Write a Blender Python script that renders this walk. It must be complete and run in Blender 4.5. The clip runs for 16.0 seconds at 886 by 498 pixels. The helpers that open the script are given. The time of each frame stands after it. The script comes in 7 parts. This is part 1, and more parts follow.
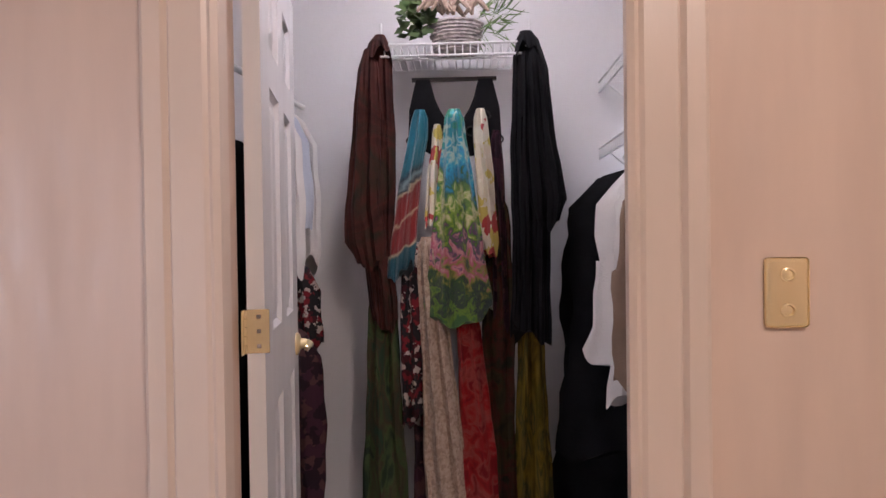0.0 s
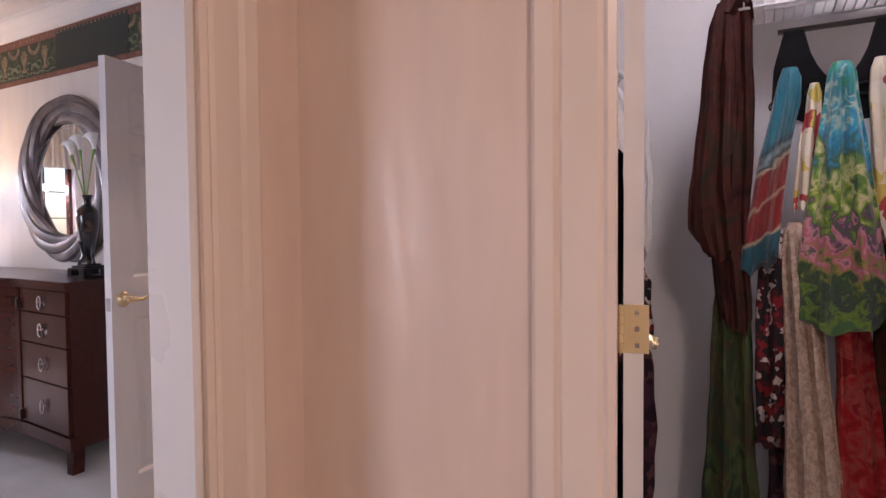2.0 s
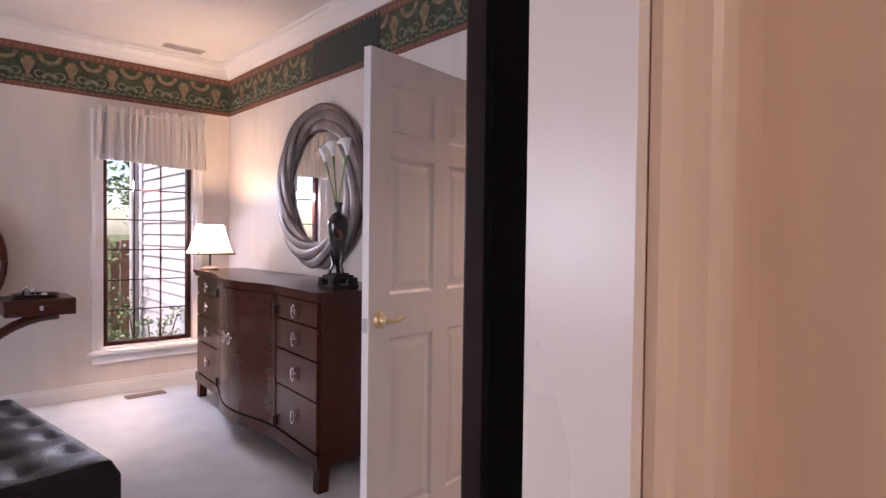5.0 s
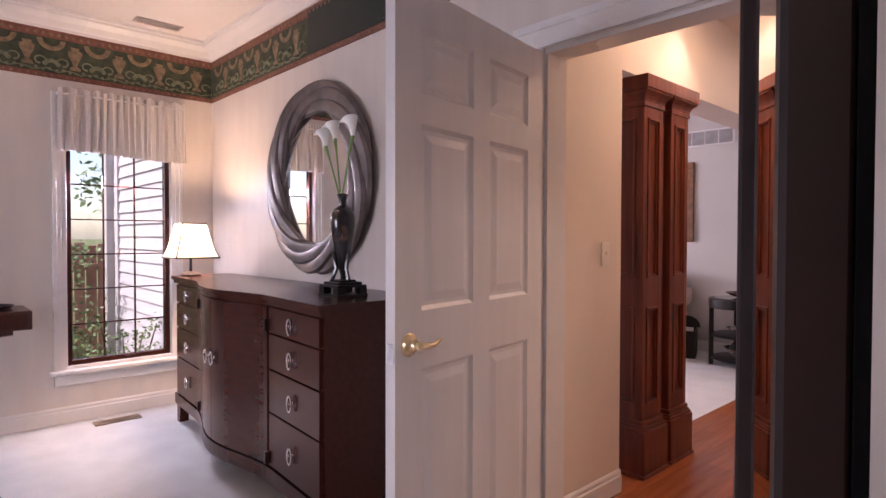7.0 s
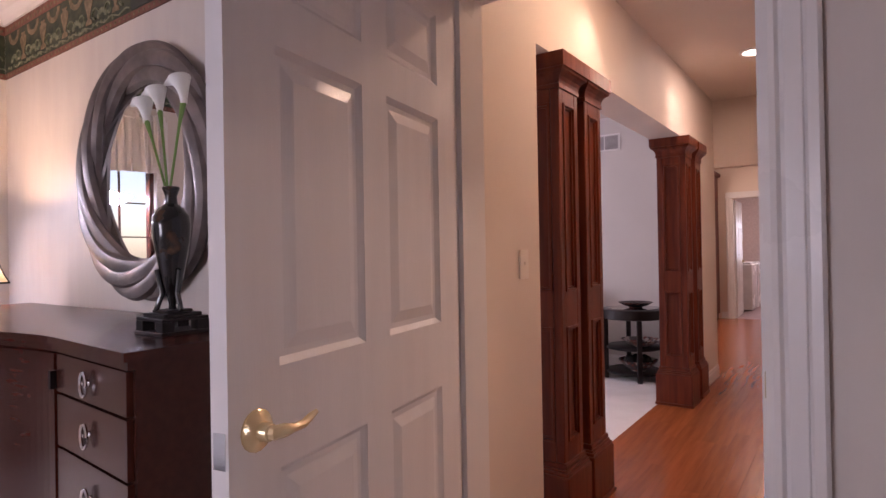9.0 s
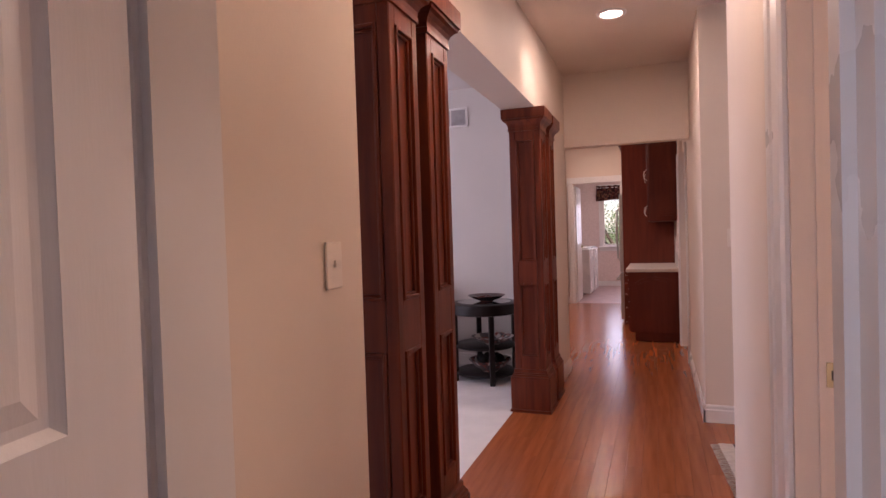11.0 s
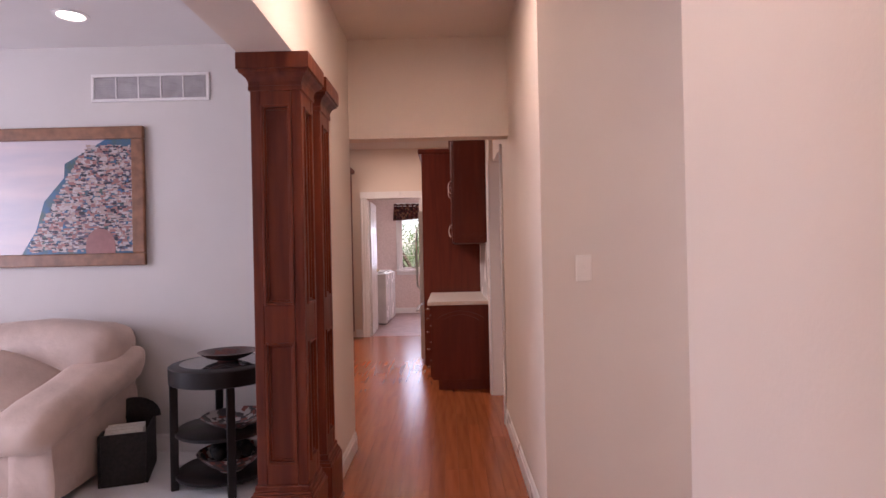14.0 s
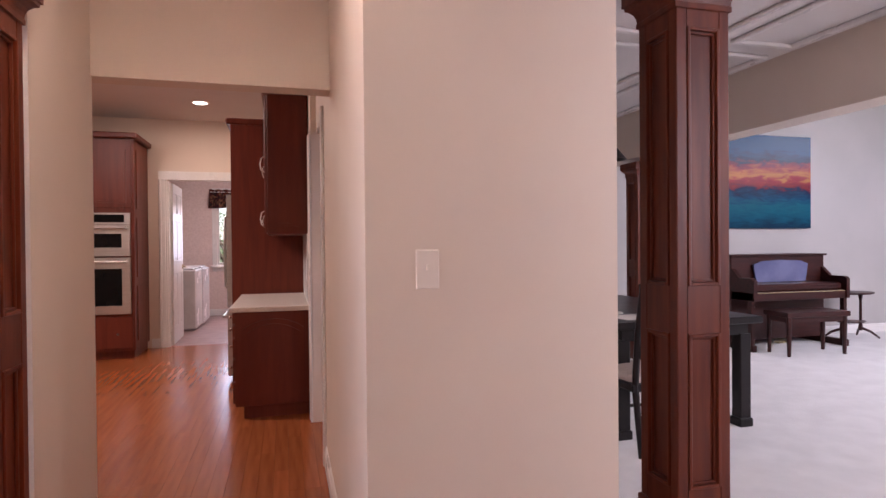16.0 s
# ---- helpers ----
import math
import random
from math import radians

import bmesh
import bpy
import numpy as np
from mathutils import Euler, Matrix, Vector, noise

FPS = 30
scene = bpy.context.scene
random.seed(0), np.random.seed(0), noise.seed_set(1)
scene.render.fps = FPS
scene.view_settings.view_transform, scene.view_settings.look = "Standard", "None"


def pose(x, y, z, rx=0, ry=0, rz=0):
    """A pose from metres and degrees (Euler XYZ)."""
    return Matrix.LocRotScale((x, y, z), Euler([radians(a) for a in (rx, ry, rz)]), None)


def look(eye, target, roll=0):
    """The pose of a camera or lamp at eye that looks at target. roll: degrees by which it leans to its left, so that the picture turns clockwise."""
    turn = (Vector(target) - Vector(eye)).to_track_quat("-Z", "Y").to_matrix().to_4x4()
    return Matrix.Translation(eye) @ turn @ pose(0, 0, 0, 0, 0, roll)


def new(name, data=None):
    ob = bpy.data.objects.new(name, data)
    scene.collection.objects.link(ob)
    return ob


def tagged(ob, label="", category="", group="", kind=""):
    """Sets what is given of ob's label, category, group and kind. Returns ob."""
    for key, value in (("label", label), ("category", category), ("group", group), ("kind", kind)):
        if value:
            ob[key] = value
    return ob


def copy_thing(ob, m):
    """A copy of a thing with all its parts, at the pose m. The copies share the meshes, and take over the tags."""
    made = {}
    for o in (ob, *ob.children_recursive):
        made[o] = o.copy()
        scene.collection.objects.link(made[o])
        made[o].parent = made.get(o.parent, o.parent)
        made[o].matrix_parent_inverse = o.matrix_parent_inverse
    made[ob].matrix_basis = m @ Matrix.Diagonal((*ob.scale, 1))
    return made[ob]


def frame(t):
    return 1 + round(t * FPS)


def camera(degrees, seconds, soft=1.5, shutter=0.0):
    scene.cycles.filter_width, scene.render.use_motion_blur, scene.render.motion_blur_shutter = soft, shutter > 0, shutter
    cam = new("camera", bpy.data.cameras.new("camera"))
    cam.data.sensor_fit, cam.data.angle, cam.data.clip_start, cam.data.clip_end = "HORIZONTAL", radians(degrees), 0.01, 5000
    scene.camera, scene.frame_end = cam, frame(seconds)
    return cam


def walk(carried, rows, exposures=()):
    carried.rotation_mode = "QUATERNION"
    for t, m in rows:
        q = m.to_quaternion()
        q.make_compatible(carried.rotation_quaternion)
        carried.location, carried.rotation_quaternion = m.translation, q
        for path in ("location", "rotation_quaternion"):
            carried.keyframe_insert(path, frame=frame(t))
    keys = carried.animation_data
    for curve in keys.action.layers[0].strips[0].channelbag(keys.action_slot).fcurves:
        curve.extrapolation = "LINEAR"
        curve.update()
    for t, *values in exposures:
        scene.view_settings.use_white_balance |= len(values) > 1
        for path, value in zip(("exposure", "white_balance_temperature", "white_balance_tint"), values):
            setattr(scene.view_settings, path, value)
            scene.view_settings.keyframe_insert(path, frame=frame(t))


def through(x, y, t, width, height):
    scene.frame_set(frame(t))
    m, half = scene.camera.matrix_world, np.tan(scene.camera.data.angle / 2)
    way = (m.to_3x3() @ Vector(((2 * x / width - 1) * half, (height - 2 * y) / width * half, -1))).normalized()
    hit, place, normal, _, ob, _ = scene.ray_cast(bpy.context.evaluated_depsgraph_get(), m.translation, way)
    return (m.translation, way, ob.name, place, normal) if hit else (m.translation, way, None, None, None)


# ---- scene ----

cam = camera(74.9, 16.0)
PATH = [
    (0, (0.19, 0.8, 1.3), (0.11, 2.798, 1.277), -0.8),
    (0.5, (0.165, 0.815, 1.3), (-0.158, 2.788, 1.263), -0.5),
    (1, (0.1, 0.84, 1.3), (-0.458, 2.76, 1.241), -0.3),
    (1.5, (0.03, 0.86, 1.305), (-0.757, 2.697, 1.232), -0.5),
    (2, (-0.04, 0.87, 1.31), (-0.997, 2.625, 1.24), -0.5),
    (2.5, (-0.111, 0.875, 1.316), (-1.194, 2.556, 1.256), -0.5),
    (3, (-0.205, 0.928, 1.306), (-1.414, 2.519, 1.244), -0.7),
    (3.5, (-0.304, 0.988, 1.316), (-1.647, 2.469, 1.262), -0.8),
    (4, (-0.391, 1.022, 1.319), (-1.819, 2.421, 1.278), -0.5),
    (4.5, (-0.508, 1.058, 1.328), (-1.975, 2.416, 1.288), 0.2),
    (5, (-0.643, 1.098, 1.342), (-2.131, 2.434, 1.297), 0.7),
    (7.5, (-1.313, 1.447, 1.321), (-2.758, 2.83, 1.287), -0.4),
    (8, (-1.441, 1.559, 1.323), (-2.81, 3.017, 1.308), -0),
    (8.5, (-1.552, 1.682, 1.313), (-2.826, 3.224, 1.319), -0.5),
    (9, (-1.667, 1.813, 1.296), (-2.818, 3.448, 1.306), -1),
    (11.5, (-2.032, 2.925, 1.313), (-2.622, 4.835, 1.254), -1.2),
    (12, (-2.075, 3.213, 1.323), (-2.556, 5.154, 1.263), -0.5),
    (12.5, (-2.114, 3.483, 1.323), (-2.471, 5.451, 1.288), -0.9),
    (13, (-2.108, 3.761, 1.329), (-2.364, 5.745, 1.32), -1.0),
    (13.5, (-2.124, 3.995, 1.327), (-2.254, 5.99, 1.337), -1.4),
    (14, (-2.117, 4.261, 1.323), (-2.138, 6.26, 1.331), -1.2),
    (14.5, (-2.083, 4.534, 1.322), (-1.997, 6.532, 1.306), -1.0),
    (15, (-2.062, 4.769, 1.33), (-1.84, 6.756, 1.28), -0.7),
    (15.3, (-2.018, 4.917, 1.308), (-1.716, 6.893, 1.265), -0.5),
    (16, (-1.923, 5.183, 1.311), (-1.399, 7.113, 1.293), -0.5),
]
walk(cam, [(t, look(eye, target, roll)) for t, eye, target, roll in PATH], [(0, 0.82, 6050, 20), (3.5, 0.85, 6350, 29), (5, 0.85, 6400, 29), (7.5, 0.74, 6500, 32), (9, 0.62, 6550, 34), (11.5, 0.65, 6300, 32), (13.5, 0.82, 6120, 29), (16, 0.92, 6150, 26)])

# ---------- world and lights ----------
world = bpy.data.worlds.new("sky_world")
scene.world = world
world.use_nodes = True
wn = world.node_tree.nodes
sky = wn.new("ShaderNodeTexSky")
sky.sky_type = "NISHITA"
sky.sun_disc = False
sky.sun_elevation = radians(42)
sky.sun_rotation = radians(182)
world.node_tree.links.new(sky.outputs[0], wn["Background"].inputs[0])
wn["Background"].inputs[1].default_value = 0.15


def lamp(name, kind, power, m, color=(1, 1, 1), size=0.1, size_y=None, spot=None, angle=None, spread=None):
    data = bpy.data.lights.new(name, kind)
    data.energy, data.color = power, color
    if kind == "AREA":
        data.shape = "RECTANGLE"
        data.size, data.size_y = size, size_y or size
        if spread:
            data.spread = radians(spread)
    elif kind == "SUN":
        data.angle = angle
    else:
        data.shadow_soft_size = size
    if kind == "SPOT":
        data.spot_size, data.spot_blend = radians(spot), 0.7
    ob = new(name, data)
    ob.matrix_world = m
    return ob


DAY, WARM = (0.82, 0.88, 1.0), (1.0, 0.80, 0.60)
lamp("sun", "SUN", 5.0, look((0, 0, 10), (0.3, 7, 2.5)), (1, 0.95, 0.88), angle=radians(0.6))
# daylight in the window openings, and added fill lamps where noted
lamp("window_light_bedroom_west", "AREA", 22, look((-6.12, 2.45, 1.74), (-5.2, 1.6, 0.0)), DAY, 0.6, 0.12)
# added daylight fill in the unseen south opening
lamp("daylight_fill_bedroom_south", "AREA", 36, look((-4.2, -3.05, 1.4), (-4.2, 1.2, 0.0)), DAY, 1.6, 1.4, spread=130)
lamp("great_room_window_light", "AREA", 74, look((-7.9, 5.6, 1.5), (-3, 6.5, 0.7)), (0.87, 0.89, 0.98), 2.4, 1.6)
lamp("laundry_window_light", "AREA", 6, look((-2.75, 16.74, 1.5), (-2.9, 13, 0.8)), DAY, 0.7, 0.9)
lamp("living_window_light", "AREA", 62, look((7.9, 6.9, 3.2), (4.0, 8.6, 0.0)), (0.92, 0.94, 1.0), 3.6, 1.2, spread=115)
# added fill with no window behind it, brightens the living room carpet
lamp("living_south_fill_light", "AREA", 76, look((4.6, 3.5, 3.6), (4.2, 8.2, 0.0)), (0.95, 0.92, 0.94), 3.0, 1.0, spread=95)
# added fill, the foyer wall behind it is closed
lamp("foyer_fill_light", "AREA", 55, look((1.5, 3.5, 1.9), (-0.8, 7.2, 0.8)), (0.95, 0.92, 0.95), 1.4, 1.8)
# lamps
lamp("dressing_ceiling_light", "AREA", 20, look((0.9, 0.1, 2.72), (0.6, 0.4, 0)), (1.0, 0.84, 0.68), 0.35)
lamp("closet_ceiling_light", "AREA", 6.2, look((0.15, 2.35, 2.66), (0.15, 2.5, 0)), (1.0, 0.95, 0.94), 0.3)
lamp("hall_downlight_bulb", "AREA", 7, look((-2.24, 6.75, 2.745), (-2.24, 6.75, 0)), WARM, 0.13)
lamp("hall_downlight_bulb", "AREA", 7.5, look((-2.24, 4.55, 2.745), (-2.24, 4.55, 0)), (1.0, 0.74, 0.48), 0.13)
for y in (4.75, 6.55):
    lamp("wall_wash_bulb", "SPOT", 7, look((-2.55, y, 2.72), (-2.72, y, 2.2)), WARM, 0.03, spot=70)
lamp("kitchen_downlight_bulb", "AREA", 8, look((-2.85, 12.3, 2.9), (-2.85, 12.3, 0)), WARM, 0.16)
lamp("kitchen_lamp_bulb", "AREA", 36, look((-4.2, 10.2, 2.9), (-3.6, 10.4, 0)), (1, 0.85, 0.7), 0.5)
# assumed, unseen lamp without a fixture, added to brighten the laundry walls
lamp("laundry_fill_bulb", "AREA", 17, look((-2.6, 15.0, 2.85), (-2.6, 15.0, 0)), (1, 0.86, 0.74), 0.3)
lamp("powder_room_bulb", "AREA", 12, look((-0.9, 4.4, 2.5), (-0.9, 4.4, 0)), WARM, 0.25)
lamp("table_lamp_bulb", "POINT", 72.0, pose(-5.42, 2.835, 1.33), (1.0, 0.72, 0.45), 0.04)

# ---------- materials ----------


def mat(name, c1, c2=None, scale=8.0, rough=0.6, bump=0.05, bscale=60.0, metal=0.0, stretch=(1, 1, 1), ramp=(0.35, 0.65), coat=0.0, sheen=0.0, piece=0.0, moire=None):
    """Two tones by noise, fine relief, and where asked a shade for each piece or a watered gloss."""
    m = bpy.data.materials.new(name)
    m.use_nodes = True
    n, l = m.node_tree.nodes, m.node_tree.links
    b = n["Principled BSDF"]
    c2 = c2 or tuple(v * 0.85 for v in c1)
    co = n.new("ShaderNodeTexCoord")
    mp = n.new("ShaderNodeMapping")
    mp.inputs["Scale"].default_value = stretch
    l.new(co.outputs["Object"], mp.inputs["Vector"])
    no = n.new("ShaderNodeTexNoise")
    no.inputs["Scale"].default_value = scale
    no.inputs["Detail"].default_value = 6
    l.new(mp.outputs[0], no.inputs["Vector"])
    r = n.new("ShaderNodeValToRGB")
    r.color_ramp.elements[0].position, r.color_ramp.elements[1].position = ramp
    r.color_ramp.elements[0].color, r.color_ramp.elements[1].color = (*c1, 1), (*c2, 1)
    l.new(no.outputs["Fac"], r.inputs["Fac"])
    out = r.outputs["Color"]
    if piece:
        oi = n.new("ShaderNodeObjectInfo")
        mr = n.new("ShaderNodeMapRange")
        mr.inputs["To Min"].default_value, mr.inputs["To Max"].default_value = 1 - piece, 1 + piece
        l.new(oi.outputs["Random"], mr.inputs["Value"])
        mx = n.new("ShaderNodeVectorMath")
        mx.operation = "SCALE"
        l.new(out, mx.inputs[0])
        l.new(mr.outputs[0], mx.inputs["Scale"])
        out = mx.outputs[0]
    l.new(out, b.inputs["Base Color"])
    b.inputs["Roughness"].default_value = rough
    b.inputs["Metallic"].default_value = metal
    b.inputs["Coat Weight"].default_value = coat
    b.inputs["Sheen Weight"].default_value = sheen
    if max(c1) < 0.16 and not metal:
        b.inputs["Specular IOR Level"].default_value = 0.3
    if rough > 0.8:
        b.inputs["Specular IOR Level"].default_value = 0.15
    if bump:
        n2 = n.new("ShaderNodeTexNoise")
        n2.inputs["Scale"].default_value = bscale
        n2.inputs["Detail"].default_value = 4
        l.new(mp.outputs[0], n2.inputs["Vector"])
        bp = n.new("ShaderNodeBump")
        bp.inputs["Strength"].default_value = bump
        bp.inputs["Distance"].default_value = 0.01
        l.new(n2.outputs["Fac"], bp.inputs["Height"])
        l.new(bp.outputs[0], b.inputs["Normal"])
        mr2 = n.new("ShaderNodeMapRange")
        mr2.inputs["To Min"].default_value, mr2.inputs["To Max"].default_value = max(rough - 0.06, 0), min(rough + 0.08, 1)
        l.new(no.outputs["Fac"], mr2.inputs["Value"])
        l.new(mr2.outputs[0], b.inputs["Roughness"])
    if moire:
        mp3, n3, mr3 = n.new("ShaderNodeMapping"), n.new("ShaderNodeTexNoise"), n.new("ShaderNodeMapRange")
        mp3.inputs["Scale"].default_value = (13, 13, 2.2)
        l.new(co.outputs["Object"], mp3.inputs["Vector"])
        n3.inputs["Scale"].default_value, n3.inputs["Detail"].default_value, n3.inputs["Distortion"].default_value = 1.0, 3, 2.2
        l.new(mp3.outputs[0], n3.inputs["Vector"])
        mr3.inputs["From Min"].default_value, mr3.inputs["From Max"].default_value = 0.35, 0.65
        mr3.inputs["To Min"].default_value, mr3.inputs["To Max"].default_value = moire
        l.new(n3.outputs["Fac"], mr3.inputs["Value"])
        l.new(mr3.outputs[0], b.inputs["Roughness"])
    return m


def print_mat(name, colors, scale=14.0, rough=0.6, kind="blotch", stretch=(1, 1, 1)):
    """A printed cloth of several colours."""
    m = bpy.data.materials.new(name)
    m.use_nodes = True
    n, l = m.node_tree.nodes, m.node_tree.links
    b = n["Principled BSDF"]
    co = n.new("ShaderNodeTexCoord")
    mp = n.new("ShaderNodeMapping")
    mp.inputs["Scale"].default_value = stretch
    l.new(co.outputs["Object"], mp.inputs["Vector"])
    no = n.new("ShaderNodeTexNoise")
    no.inputs["Scale"].default_value = scale * 0.7
    no.inputs["Detail"].default_value = 3
    no.inputs["Distortion"].default_value = 1.2
    l.new(mp.outputs[0], no.inputs["Vector"])
    fac = no.outputs["Fac"]
    if kind == "cell":
        vo = n.new("ShaderNodeTexVoronoi")
        vo.inputs["Scale"].default_value = scale
        wob, amt = n.new("ShaderNodeTexNoise"), n.new("ShaderNodeVectorMath")
        wob.inputs["Scale"].default_value = scale * 1.3
        wob.inputs["Detail"].default_value = 4
        l.new(mp.outputs[0], wob.inputs["Vector"])
        amt.operation = "MULTIPLY_ADD"
        amt.inputs[1].default_value = (1.6 / scale,) * 3
        l.new(wob.outputs["Color"], amt.inputs[0])
        l.new(mp.outputs[0], amt.inputs[2])
        l.new(amt.outputs[0], vo.inputs["Vector"])
        sp = n.new("ShaderNodeSeparateColor")
        l.new(vo.outputs["Color"], sp.inputs[0])
        fac = sp.outputs[0]
    if kind == "stripe":
        wv = n.new("ShaderNodeTexWave")
        wv.inputs["Scale"].default_value = scale * 0.25
        wv.inputs["Distortion"].default_value = 4
        l.new(mp.outputs[0], wv.inputs["Vector"])
        fac = wv.outputs["Fac"]
    r = n.new("ShaderNodeValToRGB")
    els = r.color_ramp.elements
    lo, hi = (0.0, 1.0) if kind != "blotch" else (0.33, 0.67)
    for i, c in enumerate(colors):
        p = lo + (hi - lo) * i / (len(colors) - 1 if kind != "cell" else len(colors))
        e = els[i] if i < 2 else els.new(p)
        e.position = p
        e.color = (*c, 1)
    r.color_ramp.interpolation = "LINEAR" if kind == "blotch" else "CONSTANT"
    l.new(fac, r.inputs["Fac"])
    l.new(r.outputs[0], b.inputs["Base Color"])
    b.inputs["Roughness"].default_value = rough
    b.inputs["Specular IOR Level"].default_value = 0.2
    n2 = n.new("ShaderNodeTexNoise")
    n2.inputs["Scale"].default_value = 220
    l.new(co.outputs["Object"], n2.inputs["Vector"])
    bp = n.new("ShaderNodeBump")
    bp.inputs["Strength"].default_value = 0.15
    bp.inputs["Distance"].default_value = 0.004
    l.new(n2.outputs["Fac"], bp.inputs["Height"])
    l.new(bp.outputs[0], b.inputs["Normal"])
    return m


def glass_mat(name):
    m = bpy.data.materials.new(name)
    m.use_nodes = True
    n, l = m.node_tree.nodes, m.node_tree.links
    n.remove(n["Principled BSDF"])
    t, g, mix, f = n.new("ShaderNodeBsdfTransparent"), n.new("ShaderNodeBsdfGlossy"), n.new("ShaderNodeMixShader"), n.new("ShaderNodeFresnel")
    g.inputs["Roughness"].default_value = 0.02
    l.new(f.outputs[0], mix.inputs[0])
    l.new(t.outputs[0], mix.inputs[1])
    l.new(g.outputs[0], mix.inputs[2])
    l.new(mix.outputs[0], n["Material Output"].inputs[0])
    return m


def glow_mat(name, color, strength, base=(0.8, 0.8, 0.8)):
    m = bpy.data.materials.new(name)
    m.use_nodes = True
    b = m.node_tree.nodes["Principled BSDF"]
    b.inputs["Base Color"].default_value = (*base, 1)
    b.inputs["Emission Color"].default_value = (*color, 1)
    b.inputs["Emission Strength"].default_value = strength
    return m


def sheer_mat(name, color, through):
    """Thin cloth that lets light pass."""
    m = bpy.data.materials.new(name)
    m.use_nodes = True
    n, l = m.node_tree.nodes, m.node_tree.links
    n.remove(n["Principled BSDF"])
    d, t, mix = n.new("ShaderNodeBsdfDiffuse"), n.new("ShaderNodeBsdfTranslucent"), n.new("ShaderNodeMixShader")
    co, wv = n.new("ShaderNodeTexCoord"), n.new("ShaderNodeTexNoise")
    wv.inputs["Scale"].default_value = 90
    r = n.new("ShaderNodeValToRGB")
    r.color_ramp.elements[0].color = (*[v * 0.85 for v in color], 1)
    r.color_ramp.elements[1].color = (*color, 1)
    l.new(co.outputs["Object"], wv.inputs["Vector"])
    l.new(wv.outputs["Fac"], r.inputs["Fac"])
    l.new(r.outputs[0], d.inputs[0])
    l.new(r.outputs[0], t.inputs[0])
    mix.inputs[0].default_value = through
    l.new(d.outputs[0], mix.inputs[1])
    l.new(t.outputs[0], mix.inputs[2])
    l.new(mix.outputs[0], n["Material Output"].inputs[0])
    return m


PEACH = mat("peach_wallpaper", (0.72, 0.56, 0.46), (0.66, 0.51, 0.42), 2.5, 0.5, 0.05, 9, stretch=(5, 5, 0.8), moire=(0.34, 0.52))
CREAM = mat("cream_wall_paint", (0.74, 0.64, 0.55), (0.70, 0.60, 0.52), 1.5, 0.6, 0.04, 120)
BEDWALL = mat("bedroom_wallpaper", (0.70, 0.63, 0.57), (0.66, 0.59, 0.54), 2.2, 0.5, 0.04, 10, stretch=(5, 5, 0.8), moire=(0.34, 0.5))
CLOSETWALL = mat("closet_white_paint", (0.72, 0.71, 0.72), (0.68, 0.67, 0.68), 2, 0.7, 0.05, 90)
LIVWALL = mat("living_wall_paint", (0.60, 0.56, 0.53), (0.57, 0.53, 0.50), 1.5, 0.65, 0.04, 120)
# white wall paint again, darkened for the dimmer light on the living room walls
LIVDIMMED = mat("dimmed_living_wall_paint", (0.45, 0.425, 0.41), (0.42, 0.40, 0.385), 1.5, 0.65, 0.04, 120)
KWALL = mat("kitchen_wall_paint", (0.72, 0.60, 0.50), (0.68, 0.57, 0.48), 1.5, 0.6, 0.04, 120)
LAUNDRYWALL = mat("laundry_wall_paper", (0.76, 0.62, 0.58), (0.68, 0.54, 0.50), 26, 0.7, 0.05, 90)
YELLOWWALL = mat("powder_room_wall_paint", (0.72, 0.57, 0.36), (0.66, 0.52, 0.33), 3, 0.6, 0.05, 90)
CEIL = mat("ceiling_paint", (0.74, 0.70, 0.68), (0.70, 0.66, 0.64), 1.2, 0.8, 0.06, 70)
TRIM = mat("white_trim_paint", (0.78, 0.75, 0.73), (0.74, 0.71, 0.69), 3, 0.28, 0.03, 40)
PTRIM = mat("peach_trim_paint", (0.75, 0.62, 0.53), (0.70, 0.58, 0.49), 3, 0.32, 0.05, 40, stretch=(3, 3, 0.6))
DOORP = mat("white_door_paint", (0.78, 0.76, 0.76), (0.74, 0.72, 0.72), 4, 0.3, 0.05, 60, stretch=(4, 4, 0.5))
CARPET = mat("cream_carpet", (0.84, 0.82, 0.81), (0.76, 0.74, 0.73), 5, 0.95, 0.9, 260, sheen=0.3)
OAK = mat("oak_floor_plank", (0.335, 0.098, 0.031), (0.265, 0.070, 0.022), 4, 0.24, 0, 6, stretch=(8, 0.5, 1), piece=0.10)
GAP = mat("floor_joint", (0.20, 0.062, 0.024), None, 8, 0.7)
CHERRY = mat("cherry_wood", (0.158, 0.033, 0.013), (0.092, 0.017, 0.008), 3, 0.36, 0.015, 50, stretch=(9, 9, 0.7))
CABINET = mat("cabinet_cherry_wood", (0.15, 0.028, 0.014), (0.11, 0.020, 0.011), 3, 0.4, 0.02, 50, stretch=(7, 7, 0.6))
ESPRESSO = mat("espresso_wood", (0.060, 0.0155, 0.0095), (0.046, 0.012, 0.0075), 5, 0.26, 0, 40, stretch=(1, 8, 8))
BLACKWOOD = mat("black_wood", (0.014, 0.010, 0.010), (0.008, 0.006, 0.006), 6, 0.34, 0.03, 40)
PIANOWOOD = mat("mahogany_wood", (0.042, 0.010, 0.008), (0.026, 0.006, 0.005), 5, 0.34, 0.02, 40, stretch=(1, 6, 6))
BRASS = mat("brass", (0.95, 0.79, 0.49), (0.88, 0.72, 0.43), 8, 0.2, 0.03, 60, metal=0.55)
CHROME = mat("chrome", (0.75, 0.75, 0.76), (0.68, 0.68, 0.70), 8, 0.15, 0.02, 60, metal=1.0)
